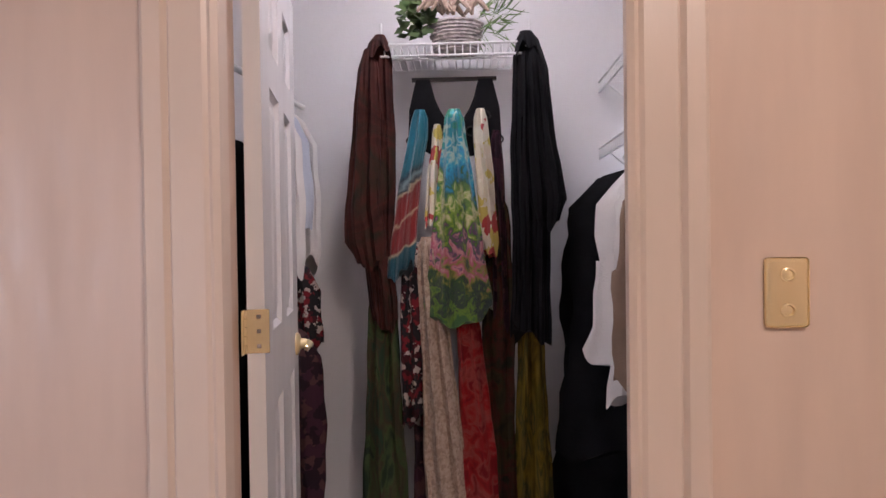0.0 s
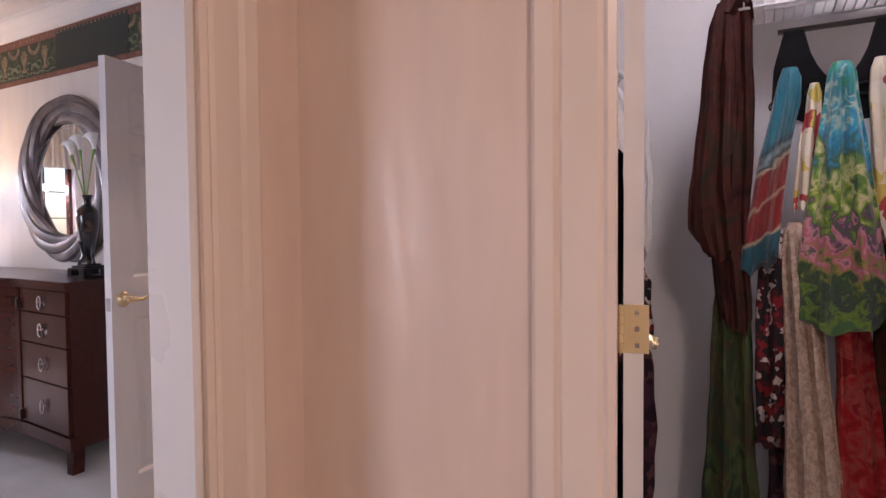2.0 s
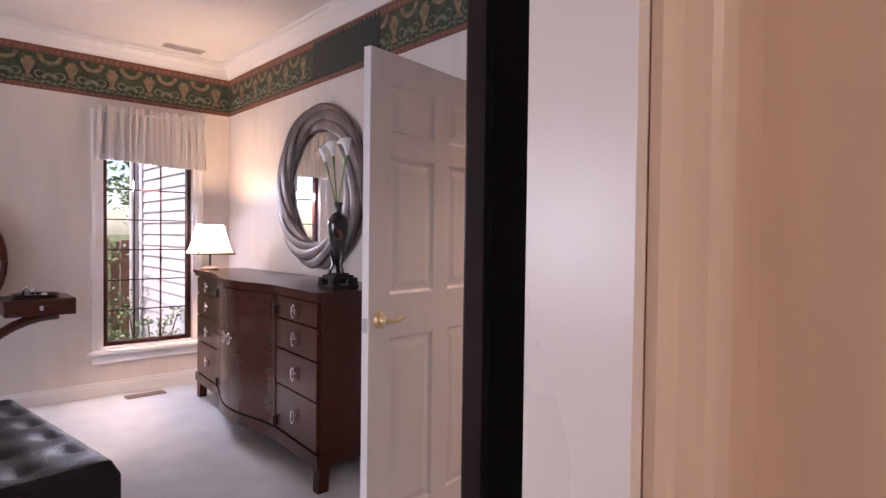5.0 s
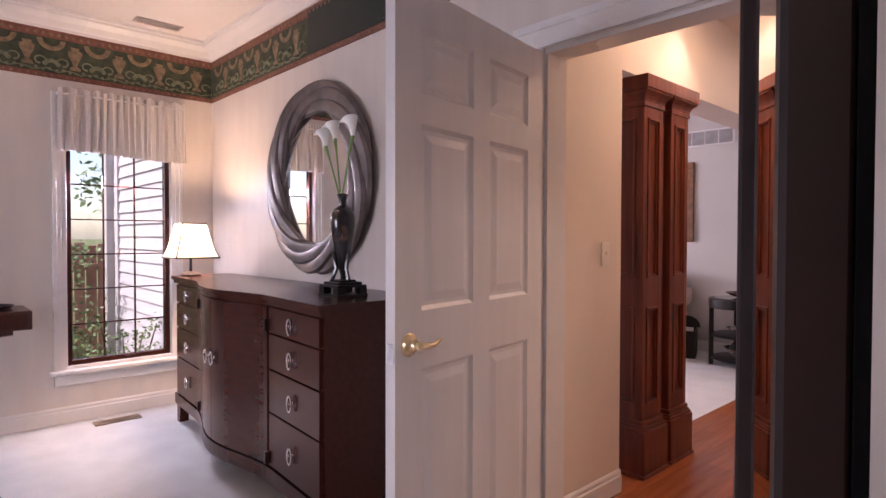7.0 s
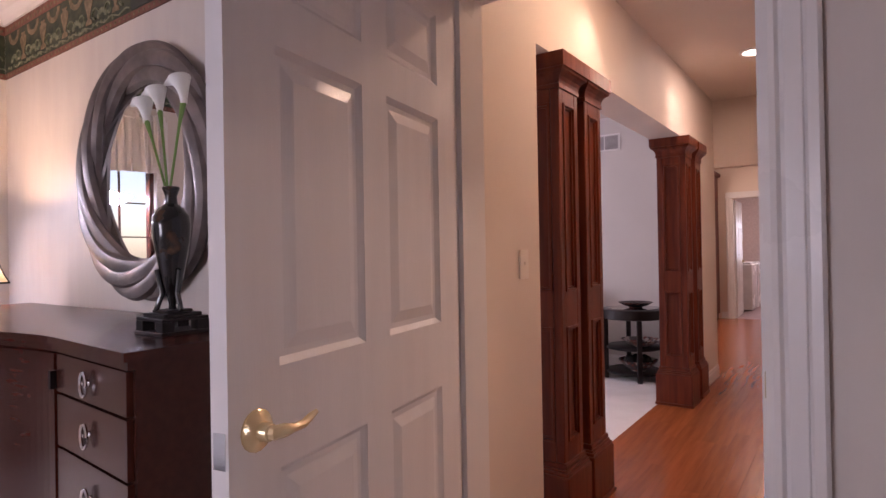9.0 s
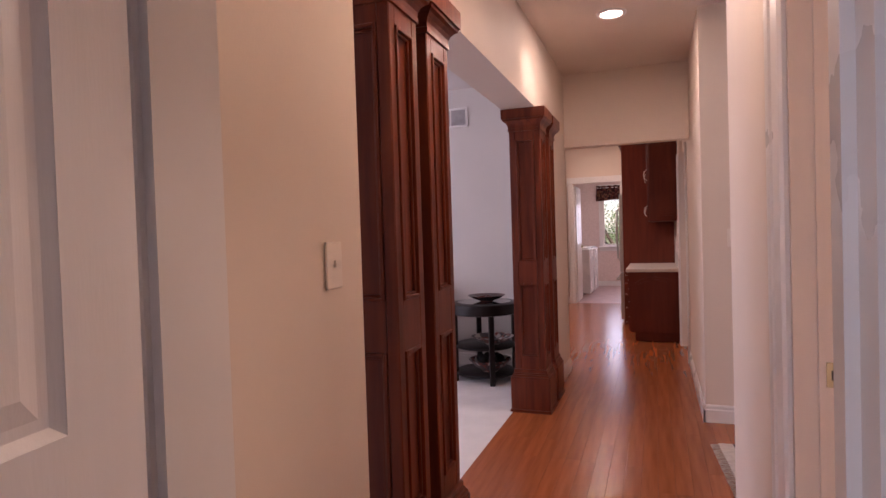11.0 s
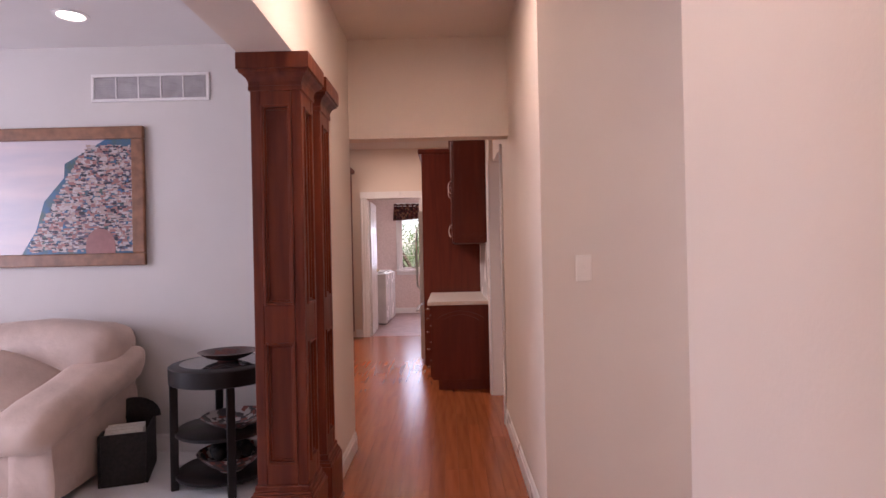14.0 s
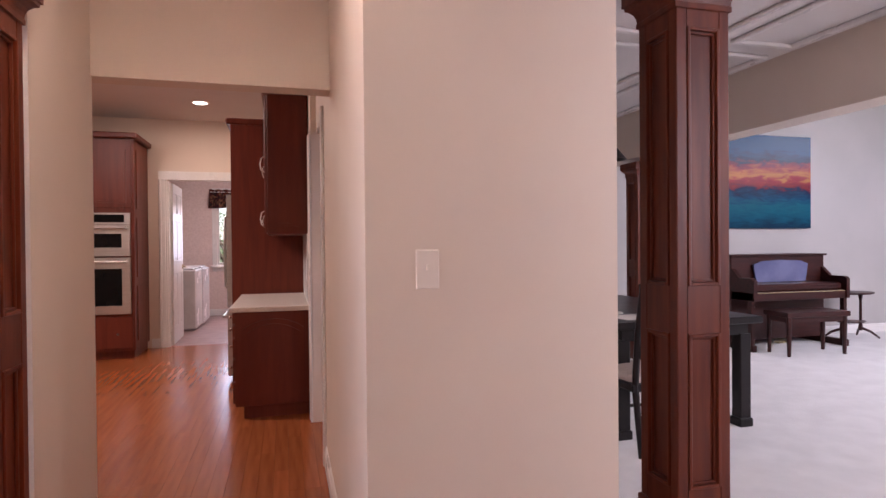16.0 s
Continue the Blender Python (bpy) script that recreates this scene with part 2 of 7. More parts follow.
STEEL = mat("brushed_steel", (0.55, 0.54, 0.53), (0.48, 0.47, 0.46), 6, 0.32, 0.05, 60, metal=1.0, stretch=(1, 1, 20))
PEWTER = mat("pewter_mirror_frame", (0.24, 0.20, 0.19), (0.13, 0.11, 0.105), 7, 0.42, 0.08, 40, metal=0.6)
MIRROR = mat("mirror_glass", (0.86, 0.87, 0.87), (0.86, 0.87, 0.87), 1, 0.0, 0, metal=1.0)
GLASS = glass_mat("window_glass")
BLACKGLASS = mat("oven_black_glass", (0.004, 0.004, 0.005), None, 4, 0.08, 0)
BLACKGLASS.node_tree.nodes["Principled BSDF"].inputs["Specular IOR Level"].default_value = 0.15
LEATHER = mat("cream_leather", (0.62, 0.47, 0.39), (0.52, 0.39, 0.32), 6, 0.4, 0.55, 16)
BLACKLEATHER = mat("black_leather", (0.012, 0.010, 0.011), (0.007, 0.006, 0.007), 8, 0.4, 0.3, 90)
WICKERBLACK = mat("black_woven_fibre", (0.02, 0.016, 0.015), (0.008, 0.006, 0.006), 60, 0.6, 0.6, 120)
WICKERGREY = mat("grey_wicker", (0.42, 0.38, 0.36), (0.26, 0.23, 0.22), 40, 0.7, 0.5, 90)
WIRE = mat("white_coated_wire", (0.78, 0.78, 0.78), None, 6, 0.35, 0.02)
PLASTIC = mat("ivory_plastic", (0.81, 0.74, 0.67), (0.78, 0.71, 0.64), 4, 0.35, 0.02)
LAMINATE = mat("cream_laminate_worktop", (0.70, 0.63, 0.58), (0.62, 0.55, 0.50), 60, 0.3, 0.03, 90)
WASHER = mat("white_enamel", (0.80, 0.79, 0.80), None, 3, 0.25, 0.02)
VENTGREY = mat("grey_vent_metal", (0.42, 0.39, 0.39), (0.34, 0.31, 0.31), 10, 0.5, 0.05)
BORDERGREEN = mat("border_dark_green", (0.030, 0.045, 0.030), (0.075, 0.085, 0.05), 16, 0.6, 0.05)
BORDERRED = mat("border_red_brown", (0.24, 0.085, 0.055), (0.16, 0.06, 0.04), 40, 0.6, 0.05)
BORDERTAN = mat("border_tan_print", (0.27, 0.19, 0.11), (0.14, 0.10, 0.06), 28, 0.6, 0.05)
BORDERSAGE = mat("border_sage_print", (0.20, 0.21, 0.13), (0.11, 0.13, 0.08), 28, 0.6, 0.05)
REFLECTPATCH = mat("border_reflection_patch", (0.022, 0.032, 0.028), (0.035, 0.04, 0.035), 6, 0.5, 0.05)
SHADE = sheer_mat("lamp_shade_cloth", (0.85, 0.74, 0.58), 0.6)
VALANCE = sheer_mat("white_sheer_cloth", (0.90, 0.86, 0.84), 0.6)
SIDING = mat("grey_painted_siding", (0.42, 0.40, 0.42), (0.36, 0.34, 0.36), 3, 0.7, 0.1, 40, stretch=(1, 1, 6))
FENCE = mat("red_cedar_fence", (0.42, 0.19, 0.13), (0.30, 0.13, 0.09), 6, 0.8, 0.1, 40)
LEAF = mat("leaf_green", (0.12, 0.19, 0.06), (0.07, 0.12, 0.035), 3, 0.6, 0.05, piece=0.3)
BARK = mat("bark", (0.13, 0.09, 0.06), (0.07, 0.05, 0.035), 12, 0.9, 0.5, 30)
LAWN = mat("lawn_ground", (0.17, 0.19, 0.09), (0.10, 0.13, 0.05), 5, 0.9, 0.4, 60)
RUGCREAM = mat("cream_rug_wool", (0.62, 0.56, 0.50), (0.52, 0.46, 0.41), 40, 0.95, 0.6, 200)
RUGBLACK = mat("black_rug_wool", (0.03, 0.027, 0.03), None, 40, 0.95, 0.6, 200)
RUGPRINT = print_mat("patterned_rug_wool", [(0.03, 0.03, 0.035), (0.55, 0.48, 0.42), (0.35, 0.12, 0.1)], 30, 0.95, "cell")
DOWNLIGHT = glow_mat("lit_downlight_lens", (1.0, 0.86, 0.68), 6.0)
CALLA = mat("white_lily_petal", (0.80, 0.80, 0.76), None, 10, 0.4, 0.03)
STEM = mat("green_stem", (0.16, 0.30, 0.07), (0.10, 0.22, 0.05), 10, 0.5, 0.05)
VASEBLACK = mat("black_lacquer_with_copper", (0.012, 0.010, 0.010), (0.22, 0.09, 0.04), 9, 0.18, 0.02, ramp=(0.55, 0.72), coat=0.5)
PAPER = mat("paper", (0.70, 0.67, 0.62), None, 8, 0.8, 0.03)
FOOD = mat("orange_ceramic", (0.60, 0.28, 0.06), (0.5, 0.15, 0.05), 12, 0.4, 0.05)
BOWLRED = mat("dark_red_glazed_bowl", (0.12, 0.035, 0.025), (0.05, 0.02, 0.02), 12, 0.22, 0.03)
BOWLPRINT = print_mat("painted_bowl", [(0.06, 0.05, 0.05), (0.55, 0.5, 0.46), (0.25, 0.07, 0.05), (0.08, 0.07, 0.07)], 30, 0.3, "cell")
BEIGECLOTH = mat("beige_towel_cloth", (0.62, 0.50, 0.36), (0.54, 0.43, 0.30), 40, 0.95, 0.5, 200)
SEATCLOTH = mat("pale_seat_cloth", (0.52, 0.45, 0.42), (0.45, 0.39, 0.36), 40, 0.9, 0.3, 200)
FLORALDARK = print_mat("dark_floral_cloth", [(0.10, 0.02, 0.02), (0.03, 0.015, 0.015), (0.22, 0.10, 0.06), (0.06, 0.02, 0.02)], 30, 0.8, "cell")
# blue-grey base colour holds the daylight reflected in the music desk
BLUEREFLECT = mat("music_desk_blue_reflection", (0.10, 0.11, 0.22), (0.14, 0.15, 0.27), 4, 0.12, 0.02, coat=0.5)

# ---------- helpers ----------


def box(bm, x0, x1, y0, y1, z0, z1, bevel=0.0, segs=1):
    g = bmesh.ops.create_cube(bm, size=1, matrix=Matrix.Translation(((x0 + x1) / 2, (y0 + y1) / 2, (z0 + z1) / 2)) @ Matrix.Diagonal((abs(x1 - x0), abs(y1 - y0), abs(z1 - z0), 1)))
    if bevel:
        es = {e for v in g["verts"] for e in v.link_edges}
        bmesh.ops.bevel(bm, geom=list(es), offset=bevel, segments=segs, affect="EDGES", profile=0.5)


def prism(bm, pts, z0, z1, axis="z"):
    """A straight body over a closed outline; the outline lies across the axis."""
    def at(p, h):
        return {"z": (p[0], p[1], h), "y": (p[0], h, p[1]), "x": (h, p[0], p[1])}[axis]
    a = [bm.verts.new(at(p, z0)) for p in pts]
    b = [bm.verts.new(at(p, z1)) for p in pts]
    n = len(pts)
    for i in range(n):
        bm.faces.new((a[i], a[(i + 1) % n], b[(i + 1) % n], b[i]))
    bm.faces.new(a[::-1])
    bm.faces.new(b)


def lathe(bm, prof, cx=0, cy=0, n=20, sx=1.0, sy=1.0):
    """Turn (radius, height) rows round an upright axis."""
    rings = []
    for r, z in prof:
        rings.append([bm.verts.new((cx + max(r, 0.0005) * sx * math.cos(2 * math.pi * i / n), cy + max(r, 0.0005) * sy * math.sin(2 * math.pi * i / n), z)) for i in range(n)])
    for a, b in zip(rings, rings[1:]):
        for i in range(n):
            bm.faces.new((a[i], a[(i + 1) % n], b[(i + 1) % n], b[i]))
    bm.faces.new(rings[0][::-1])
    bm.faces.new(rings[-1])


def tube(bm, pts, r, n=8):
    """A round bar along points; r is one radius or one for each point."""
    pts = [Vector(p) for p in pts]
    rs = r if isinstance(r, (list, tuple)) else [r] * len(pts)
    rings, side = [], None
    for i, p in enumerate(pts):
        d = (pts[min(i + 1, len(pts) - 1)] - pts[max(i - 1, 0)]).normalized()
        if side is None:
            side = d.orthogonal().normalized()
        side = (side - d * side.dot(d)).normalized()
        up = d.cross(side)
        rings.append([bm.verts.new(p + rs[i] * (math.cos(2 * math.pi * k / n) * side + math.sin(2 * math.pi * k / n) * up)) for k in range(n)])
    for a, b in zip(rings, rings[1:]):
        for k in range(n):
            bm.faces.new((a[k], a[(k + 1) % n], b[(k + 1) % n], b[k]))
    bm.faces.new(rings[0][::-1])
    bm.faces.new(rings[-1])


def finish(bm, mesh_name, material, smooth=False):
    bmesh.ops.recalc_face_normals(bm, faces=bm.faces)
    me = bpy.data.meshes.new(mesh_name)
    bm.to_mesh(me)
    bm.free()
    me.materials.append(material)
    if smooth:
        me.polygons.foreach_set("use_smooth", [True] * len(me.polygons))
        me.set_sharp_from_angle(angle=radians(40))
    return me


def part(name, bm, material, parent, label="", smooth=False):
    ob = new(name, finish(bm, name, material, smooth))
    ob.parent = parent
    return tagged(ob, label)


def piece(name, material, parent, *dims, bevel=0.0, label=""):
    """One box-shaped part, its edges eased."""
    bm = bmesh.new()
    box(bm, *dims, bevel=bevel)
    return part(name, bm, material, parent, label)


def thing(name, label, category, m=None, group="", kind=""):
    ob = new(name)
    ob.empty_display_size = 0.1
    if m is not None:
        ob.matrix_world = m
    return tagged(ob, label, category, group, kind)


def solid(name, bm, material, label, category, m=None, group="", kind="", smooth=False):
    ob = new(name, finish(bm, name, material, smooth))
    if m is not None:
        ob.matrix_world = m
    return tagged(ob, label, category, group, kind)


def wall(name, material, *boxes, label="painted wall"):
    """One wall out of boxes that butt end to end round its openings."""
    bm = bmesh.new()
    for b in boxes:
        box(bm, *b)
    return solid(name, bm, material, label, "wall", kind="structure")

# ---------- structure ----------
HC, KC, BC = 2.77, 2.95, 2.88  # ceilings: hall, kitchen, bedroom


def floor_piece(name, material, x0, x1, y0, y1, top, label):
    bm = bmesh.new()
    box(bm, x0, x1, y0, y1, top - 0.12, top)
    return solid(name, bm, material, label, "floor", kind="structure")


floor_piece("floor_bedroom", CARPET, -6.2, 2.2, -3.2, 3.27, 0, "cream cut-pile carpet over the bedroom floor")
floor_piece("floor_great_room", CARPET, -8.2, -3.0, 3.27, 8.3, 0, "cream cut-pile carpet beside the oak hall floor")
floor_piece("floor_living_room", CARPET, -0.62, 8.2, 3.27, 11.7, 0, "pale carpet over the living room floor")
OAKFLOOR = floor_piece("floor_hall", GAP, -3.0, -0.62, 3.27, 13.41, -0.008, "red-brown oak strip floor of the hall and kitchen")
floor_piece("floor_kitchen_west", GAP, -6.2, -3.0, 8.3, 13.41, -0.008, "red-brown oak strip floor of the kitchen")
floor_piece("floor_laundry", mat("laundry_floor_vinyl", (0.34, 0.22, 0.21), (0.28, 0.18, 0.17), 6, 0.4, 0.05), -6.2, -1.5, 13.41, 17.0, -0.002, "worn mauve vinyl laundry room floor")

wall("wall_bedroom_west", BEDWALL, (-6.13, -5.98, -3.2, 2.16, 0, BC), (-6.13, -5.98, 2.90, 3.33, 0, BC), (-6.13, -5.98, 2.16, 2.90, 0, 0.38), (-6.13, -5.98, 2.16, 2.90, 2.25, BC), label="pale papered bedroom wall with a window")
wall("wall_bedroom_north", BEDWALL, (-5.98, -2.595, 3.21, 3.33, 0, BC), (-2.595, -1.80, 3.21, 3.33, 2.065, BC), (-1.80, -1.0, 3.21, 3.33, 0, BC), label="pale papered bedroom wall with a doorway")
# unseen wall; its opening is added to hold the daylight fill
wall("wall_bedroom_south", BEDWALL, (-5.98, -5.1, -3.2, -3.08, 0, BC), (-5.1, -3.3, -3.2, -3.08, 0, 0.65), (-5.1, -3.3, -3.2, -3.08, 2.15, BC), (-3.3, 2.2, -3.2, -3.08, 0, BC), label="pale papered bedroom wall with an added wide opening for daylight")
wall("wall_dressing_west", PEACH, (-1.0, -0.89, 1.545, 3.21, 0, BC), (-1.0, -0.89, -3.08, 0.50, 0, BC), (-1.0, -0.89, 0.50, 1.545, 2.08, BC), label="thick wall between bedroom and dressing room")
wall("wall_closet_front", PEACH, (-0.89, -0.272, 1.80, 1.95, 0, BC), (-0.272, 0.518, 1.80, 1.95, 2.065, BC), (0.518, 2.1, 1.80, 1.95, 0, BC), label="peach papered wall with the closet doorway")
wall("wall_dressing_east", PEACH, (2.1, 2.2, -3.08, 3.33, 0, BC), label="peach papered wall")
wall("wall_closet_back", CLOSETWALL, (-0.89, 2.1, 3.12, 3.21, 0, BC), label="white closet back wall")
wall("wall_closet_east", CLOSETWALL, (1.06, 1.14, 1.95, 3.12, 0, BC), label="white closet side wall")
wall("wall_closet_lining", CLOSETWALL, (-0.888, -0.88, 1.955, 3.12, 0, BC), (-0.878, -0.32, 1.952, 1.957, 0, BC), label="white closet wall lining")
wall("ceiling_bedroom", CEIL, (-6.13, 2.2, -3.2, 3.33, BC, BC + 0.1), label="pale painted ceiling")

wall("wall_hall_west", CREAM, (-2.87, -2.75, 3.33, 4.065, 0, HC), (-2.97, -2.78, 7.50, 8.17, 0, HC), label="cream painted hall wall")
wall("beam_hall", CREAM, (-3.02, -2.78, 4.065, 7.50, 2.205, HC), label="cream painted beam over the columns")
wall("wall_hall_east", CREAM, (-1.70, -1.60, 3.33, 3.40, 0, HC), (-1.70, -1.60, 3.40, 4.15, 2.065, HC), (-1.70, -1.60, 4.15, 5.28, 0, HC), label="cream painted hall wall with a doorway")
wall("wall_switch", CREAM, (-1.70, -0.87, 6.87, 6.99, 0, HC), label="cream painted wall beside the hall")
wall("wall_kitchen_east", CREAM, (-1.70, -1.58, 6.99, 8.75, 0, KC), (-1.70, -1.58, 8.75, 9.55, 2.13, KC), (-1.74, -1.62, 9.55, 13.35, 0, KC), label="cream painted wall from hall into kitchen")
wall("wall_hall_end", CREAM, (-2.97, -1.70, 8.17, 8.30, 2.095, KC), (-2.97, -2.78, 8.17, 8.19, 0, 2.095), label="cream painted wall over the kitchen opening")
wall("ceiling_hall", CREAM, (-3.02, -0.87, 3.33, 8.17, HC, HC + 0.08), label="cream painted hall ceiling")
wall("ceiling_foyer", CEIL, (-0.86, 1.85, 3.33, 7.0, HC, HC + 0.08), (-0.86, 1.85, 7.0, 11.55, HC, HC + 0.08), (-1.58, -0.86, 8.17, 11.55, HC, HC + 0.08), label="pale panelled dining room ceiling")
wall("wall_great_room_north", LIVWALL, (-8.2, -2.97, 8.19, 8.30, 0, HC), label="white painted great room wall")
wall("wall_great_room_south", LIVWALL, (-8.2, -2.87, 3.33, 3.40, 0, HC), label="white painted great room wall")
wall("wall_great_room_west", LIVWALL, (-8.2, -8.08, 3.40, 4.4, 0, HC), (-8.2, -8.08, 4.4, 6.8, 0, 0.7), (-8.2, -8.08, 4.4, 6.8, 2.3, HC), (-8.2, -8.08, 6.8, 8.19, 0, HC), label="white painted great room wall with a window")
wall("ceiling_great_room", CEIL, (-8.2, -3.02, 3.33, 8.30, HC, HC + 0.08), label="pale great room ceiling")
wall("wall_kitchen_west", KWALL, (-6.2, -6.1, 8.30, 17.0, 0, KC), label="cream kitchen wall")
wall("wall_kitchen_south", KWALL, (-6.1, -2.97, 8.30, 8.36, 0, KC), label="cream kitchen wall")
wall("wall_kitchen_north", KWALL, (-6.1, -3.40, 13.35, 13.47, 0, KC), (-3.40, -2.56, 13.35, 13.47, 2.17, KC), (-2.56, -1.5, 13.35, 13.47, 0, KC), label="cream kitchen wall with the laundry doorway")
wall("wall_laundry_north", LAUNDRYWALL, (-6.1, -3.17, 16.8, 16.9, 0, KC), (-3.17, -2.35, 16.8, 16.9, 0, 0.96), (-3.17, -2.35, 16.8, 16.9, 2.30, KC), (-2.35, -1.5, 16.8, 16.9, 0, KC), label="papered laundry wall with a window")
wall("wall_laundry_east", LAUNDRYWALL, (-1.6, -1.5, 13.47, 16.8, 0, KC), label="papered laundry wall")
wall("ceiling_kitchen", CEIL, (-6.2, -1.5, 8.30, 16.9, KC, KC + 0.1), label="pale kitchen ceiling")
wall("wall_powder_north", YELLOWWALL, (-1.60, 0.1, 5.16, 5.28, 0, HC), label="yellow powder room wall")
wall("wall_powder_east", YELLOWWALL, (0.0, 0.1, 3.33, 5.16, 0, HC), label="yellow powder room wall")
wall("wall_powder_south", YELLOWWALL, (-1.60, 0.0, 3.33, 3.39, 0, HC), label="yellow powder room wall")
wall("wall_foyer_south", CREAM, (0.1, 8.2, 3.27, 3.39, 0, 4.2), label="cream foyer wall")
wall("wall_living_north", LIVDIMMED, (-1.62, 8.2, 11.55, 11.7, 0, 4.2), label="white living room wall")
wall("wall_living_east", LIVDIMMED, (8.05, 8.2, 3.39, 6.1, 0, 4.2), (8.05, 8.2, 6.1, 10.3, 0, 2.4), (8.05, 8.2, 6.1, 10.3, 3.9, 4.2), (8.05, 8.2, 10.3, 11.55, 0, 4.2), label="white living room wall with high windows")
wall("ceiling_living", CEIL, (1.7, 8.2, 3.27, 11.7, 4.2, 4.3), label="high white living room ceiling")
wall("beam_column_head", CREAM, (-0.65, -0.25, 6.90, 7.25, 2.31, HC), label="cream beam over the dining room column")
wall("beam_dining", CREAM, (1.85, 2.10, 3.39, 11.55, 2.25, 4.2), label="cream beam between dining and living room")

# unseen slab, added so that no direct sun enters the bedroom
wall("added_sun_blocker", TRIM, (-6.4, 2.4, -5.3, -3.2, 2.5, 2.62), label="unseen white slab added to keep sun out of the south opening")

# crown moulding, skirting and casings


def run_profile(name, prof, a, b, inward, material, label, category="moulding", z=0.0):
    """A moulding along the line a-b; prof rows are (out from the wall, height)."""
    bm = bmesh.new()
    a, b, w = Vector((*a, z)), Vector((*b, z)), Vector((*inward, 0))
    ra = [bm.verts.new(a + w * o + Vector((0, 0, h))) for o, h in prof]
    rb = [bm.verts.new(b + w * o + Vector((0, 0, h))) for o, h in prof]
    n = len(prof)
    for i in range(n):
        bm.faces.new((ra[i], ra[(i + 1) % n], rb[(i + 1) % n], rb[i]))
    bm.faces.new(ra[::-1])
    bm.faces.new(rb)
    return solid(name, bm, material, label, category, kind="structure")


CROWN = [(0.002, -0.13), (0.018, -0.13), (0.022, -0.112), (0.03, -0.105), (0.05, -0.07), (0.085, -0.04), (0.09, -0.025), (0.105, -0.022), (0.11, -0.002), (0.002, -0.002)]
SKIRT = [(0.002, 0.002), (0.016, 0.002), (0.016, 0.085), (0.011, 0.092), (0.011, 0.108), (0.006, 0.118), (0.002, 0.12)]
crown_label = "white painted crown moulding under the ceiling"
run_profile("trim_crown", CROWN, (-5.98, 3.21), (-1.0, 3.21), (0, -1), TRIM, crown_label, z=BC)
run_profile("trim_crown", CROWN, (-5.98, -3.08), (-5.98, 3.21), (1, 0), TRIM, crown_label, z=BC)
for a, b, w in (((-5.98, -3.08), (-5.98, 3.21), (1, 0)), ((-5.98, 3.21), (-2.74, 3.21), (0, -1)), ((-1.69, 3.21), (-1.0, 3.21), (0, -1))):
    run_profile("baseboard", SKIRT, a, b, w, TRIM, "white painted baseboard above the bedroom carpet", "baseboard")
for a, b, w in (((-2.75, 3.44), (-2.75, 4.065), (1, 0)), ((-2.78, 7.50), (-2.78, 8.17), (1, 0)), ((-1.70, 4.31), (-1.70, 5.28), (-1, 0)), ((-1.716, 6.87), (-0.87, 6.87), (0, -1)),
                ((-1.70, 6.854), (-1.70, 8.66), (-1, 0)), ((-8.08, 8.19), (-2.97, 8.19), (0, -1)), ((-1.70, 5.28), (-1.60, 5.28), (0, 1)), ((-3.6, 13.35), (-3.50, 13.35), (0, -1)),
                ((-6.1, 16.8), (-1.6, 16.8), (0, -1)), ((2.2, 11.55), (8.05, 11.55), (0, -1)), ((-2.87, 3.40), (-2.87, 4.065), (-1, 0))):
    run_profile("baseboard", SKIRT, a, b, w, TRIM, "cream painted baseboard along the wall", "baseboard")


def upright_casing(name, axis, wall_at, out, p0, p1, z1, material, label):
    """A door casing board with beads, on the wall face; axis is the wall's run."""
    w = p1 - p0
    s = 1 if w > 0 else -1
    prof = [(p0, 0.002), (p0, 0.012), (p0 + 0.012 * s, 0.017), (p0 + 0.02 * s, 0.011), (p0 + 0.028 * s, 0.016), (p0 + w * 0.62, 0.018), (p0 + w * 0.66, 0.013), (p0 + w * 0.72, 0.022), (p1 - 0.008 * s, 0.024), (p1, 0.018), (p1, 0.002)]
    pts = [(p, wall_at + out * o) if axis == "x" else (wall_at + out * o, p) for p, o in prof]
    bm = bmesh.new()
    prism(bm, pts, 0.001, z1)
    return solid(name, bm, material, label, "door casing", kind="structure")


def head_casing(name, axis, wall_at, out, p0, p1, z0, z1, material, label):
    bm = bmesh.new()
    a, b = sorted((wall_at + out * 0.002, wall_at + out * 0.018))
    c, d = sorted((wall_at + out * 0.018, wall_at + out * 0.024))
    zz = z0 + (z1 - z0) * 0.7
    for lo, hi, u, v in ((a, b, z0, z1), (c, d, zz, z1)):
        if axis == "x":
            box(bm, p0, p1, lo, hi, u, v)
        else:
            box(bm, lo, hi, p0, p1, u, v)
    return solid(name, bm, material, label, "door casing", kind="structure")


pc = "peach painted door casing"
upright_casing("trim_closet_casing", "x", 1.80, -1, -0.234, -0.370, 2.07, PTRIM, pc)
upright_casing("trim_closet_casing", "x", 1.80, -1, 0.464, 0.598, 2.07, PTRIM, pc)
head_casing("trim_closet_casing", "x", 1.80, -1, -0.370, 0.598, 2.072, 2.19, PTRIM, pc)
upright_casing("trim_passage_casing", "y", -0.89, 1, 1.547, 1.675, 2.08, PTRIM, pc)
upright_casing("trim_passage_casing", "y", -0.89, 1, 0.498, 0.38, 2.08, PTRIM, pc)
head_casing("trim_passage_casing", "y", -0.89, 1, 0.38, 1.675, 2.082, 2.2, PTRIM, pc)
wc = "white painted door casing"
upright_casing("trim_hall_door_casing", "x", 3.21, -1, -1.802, -1.705, 2.07, TRIM, wc)
upright_casing("trim_hall_door_casing", "x", 3.21, -1, -2.593, -2.74, 2.07, TRIM, wc)
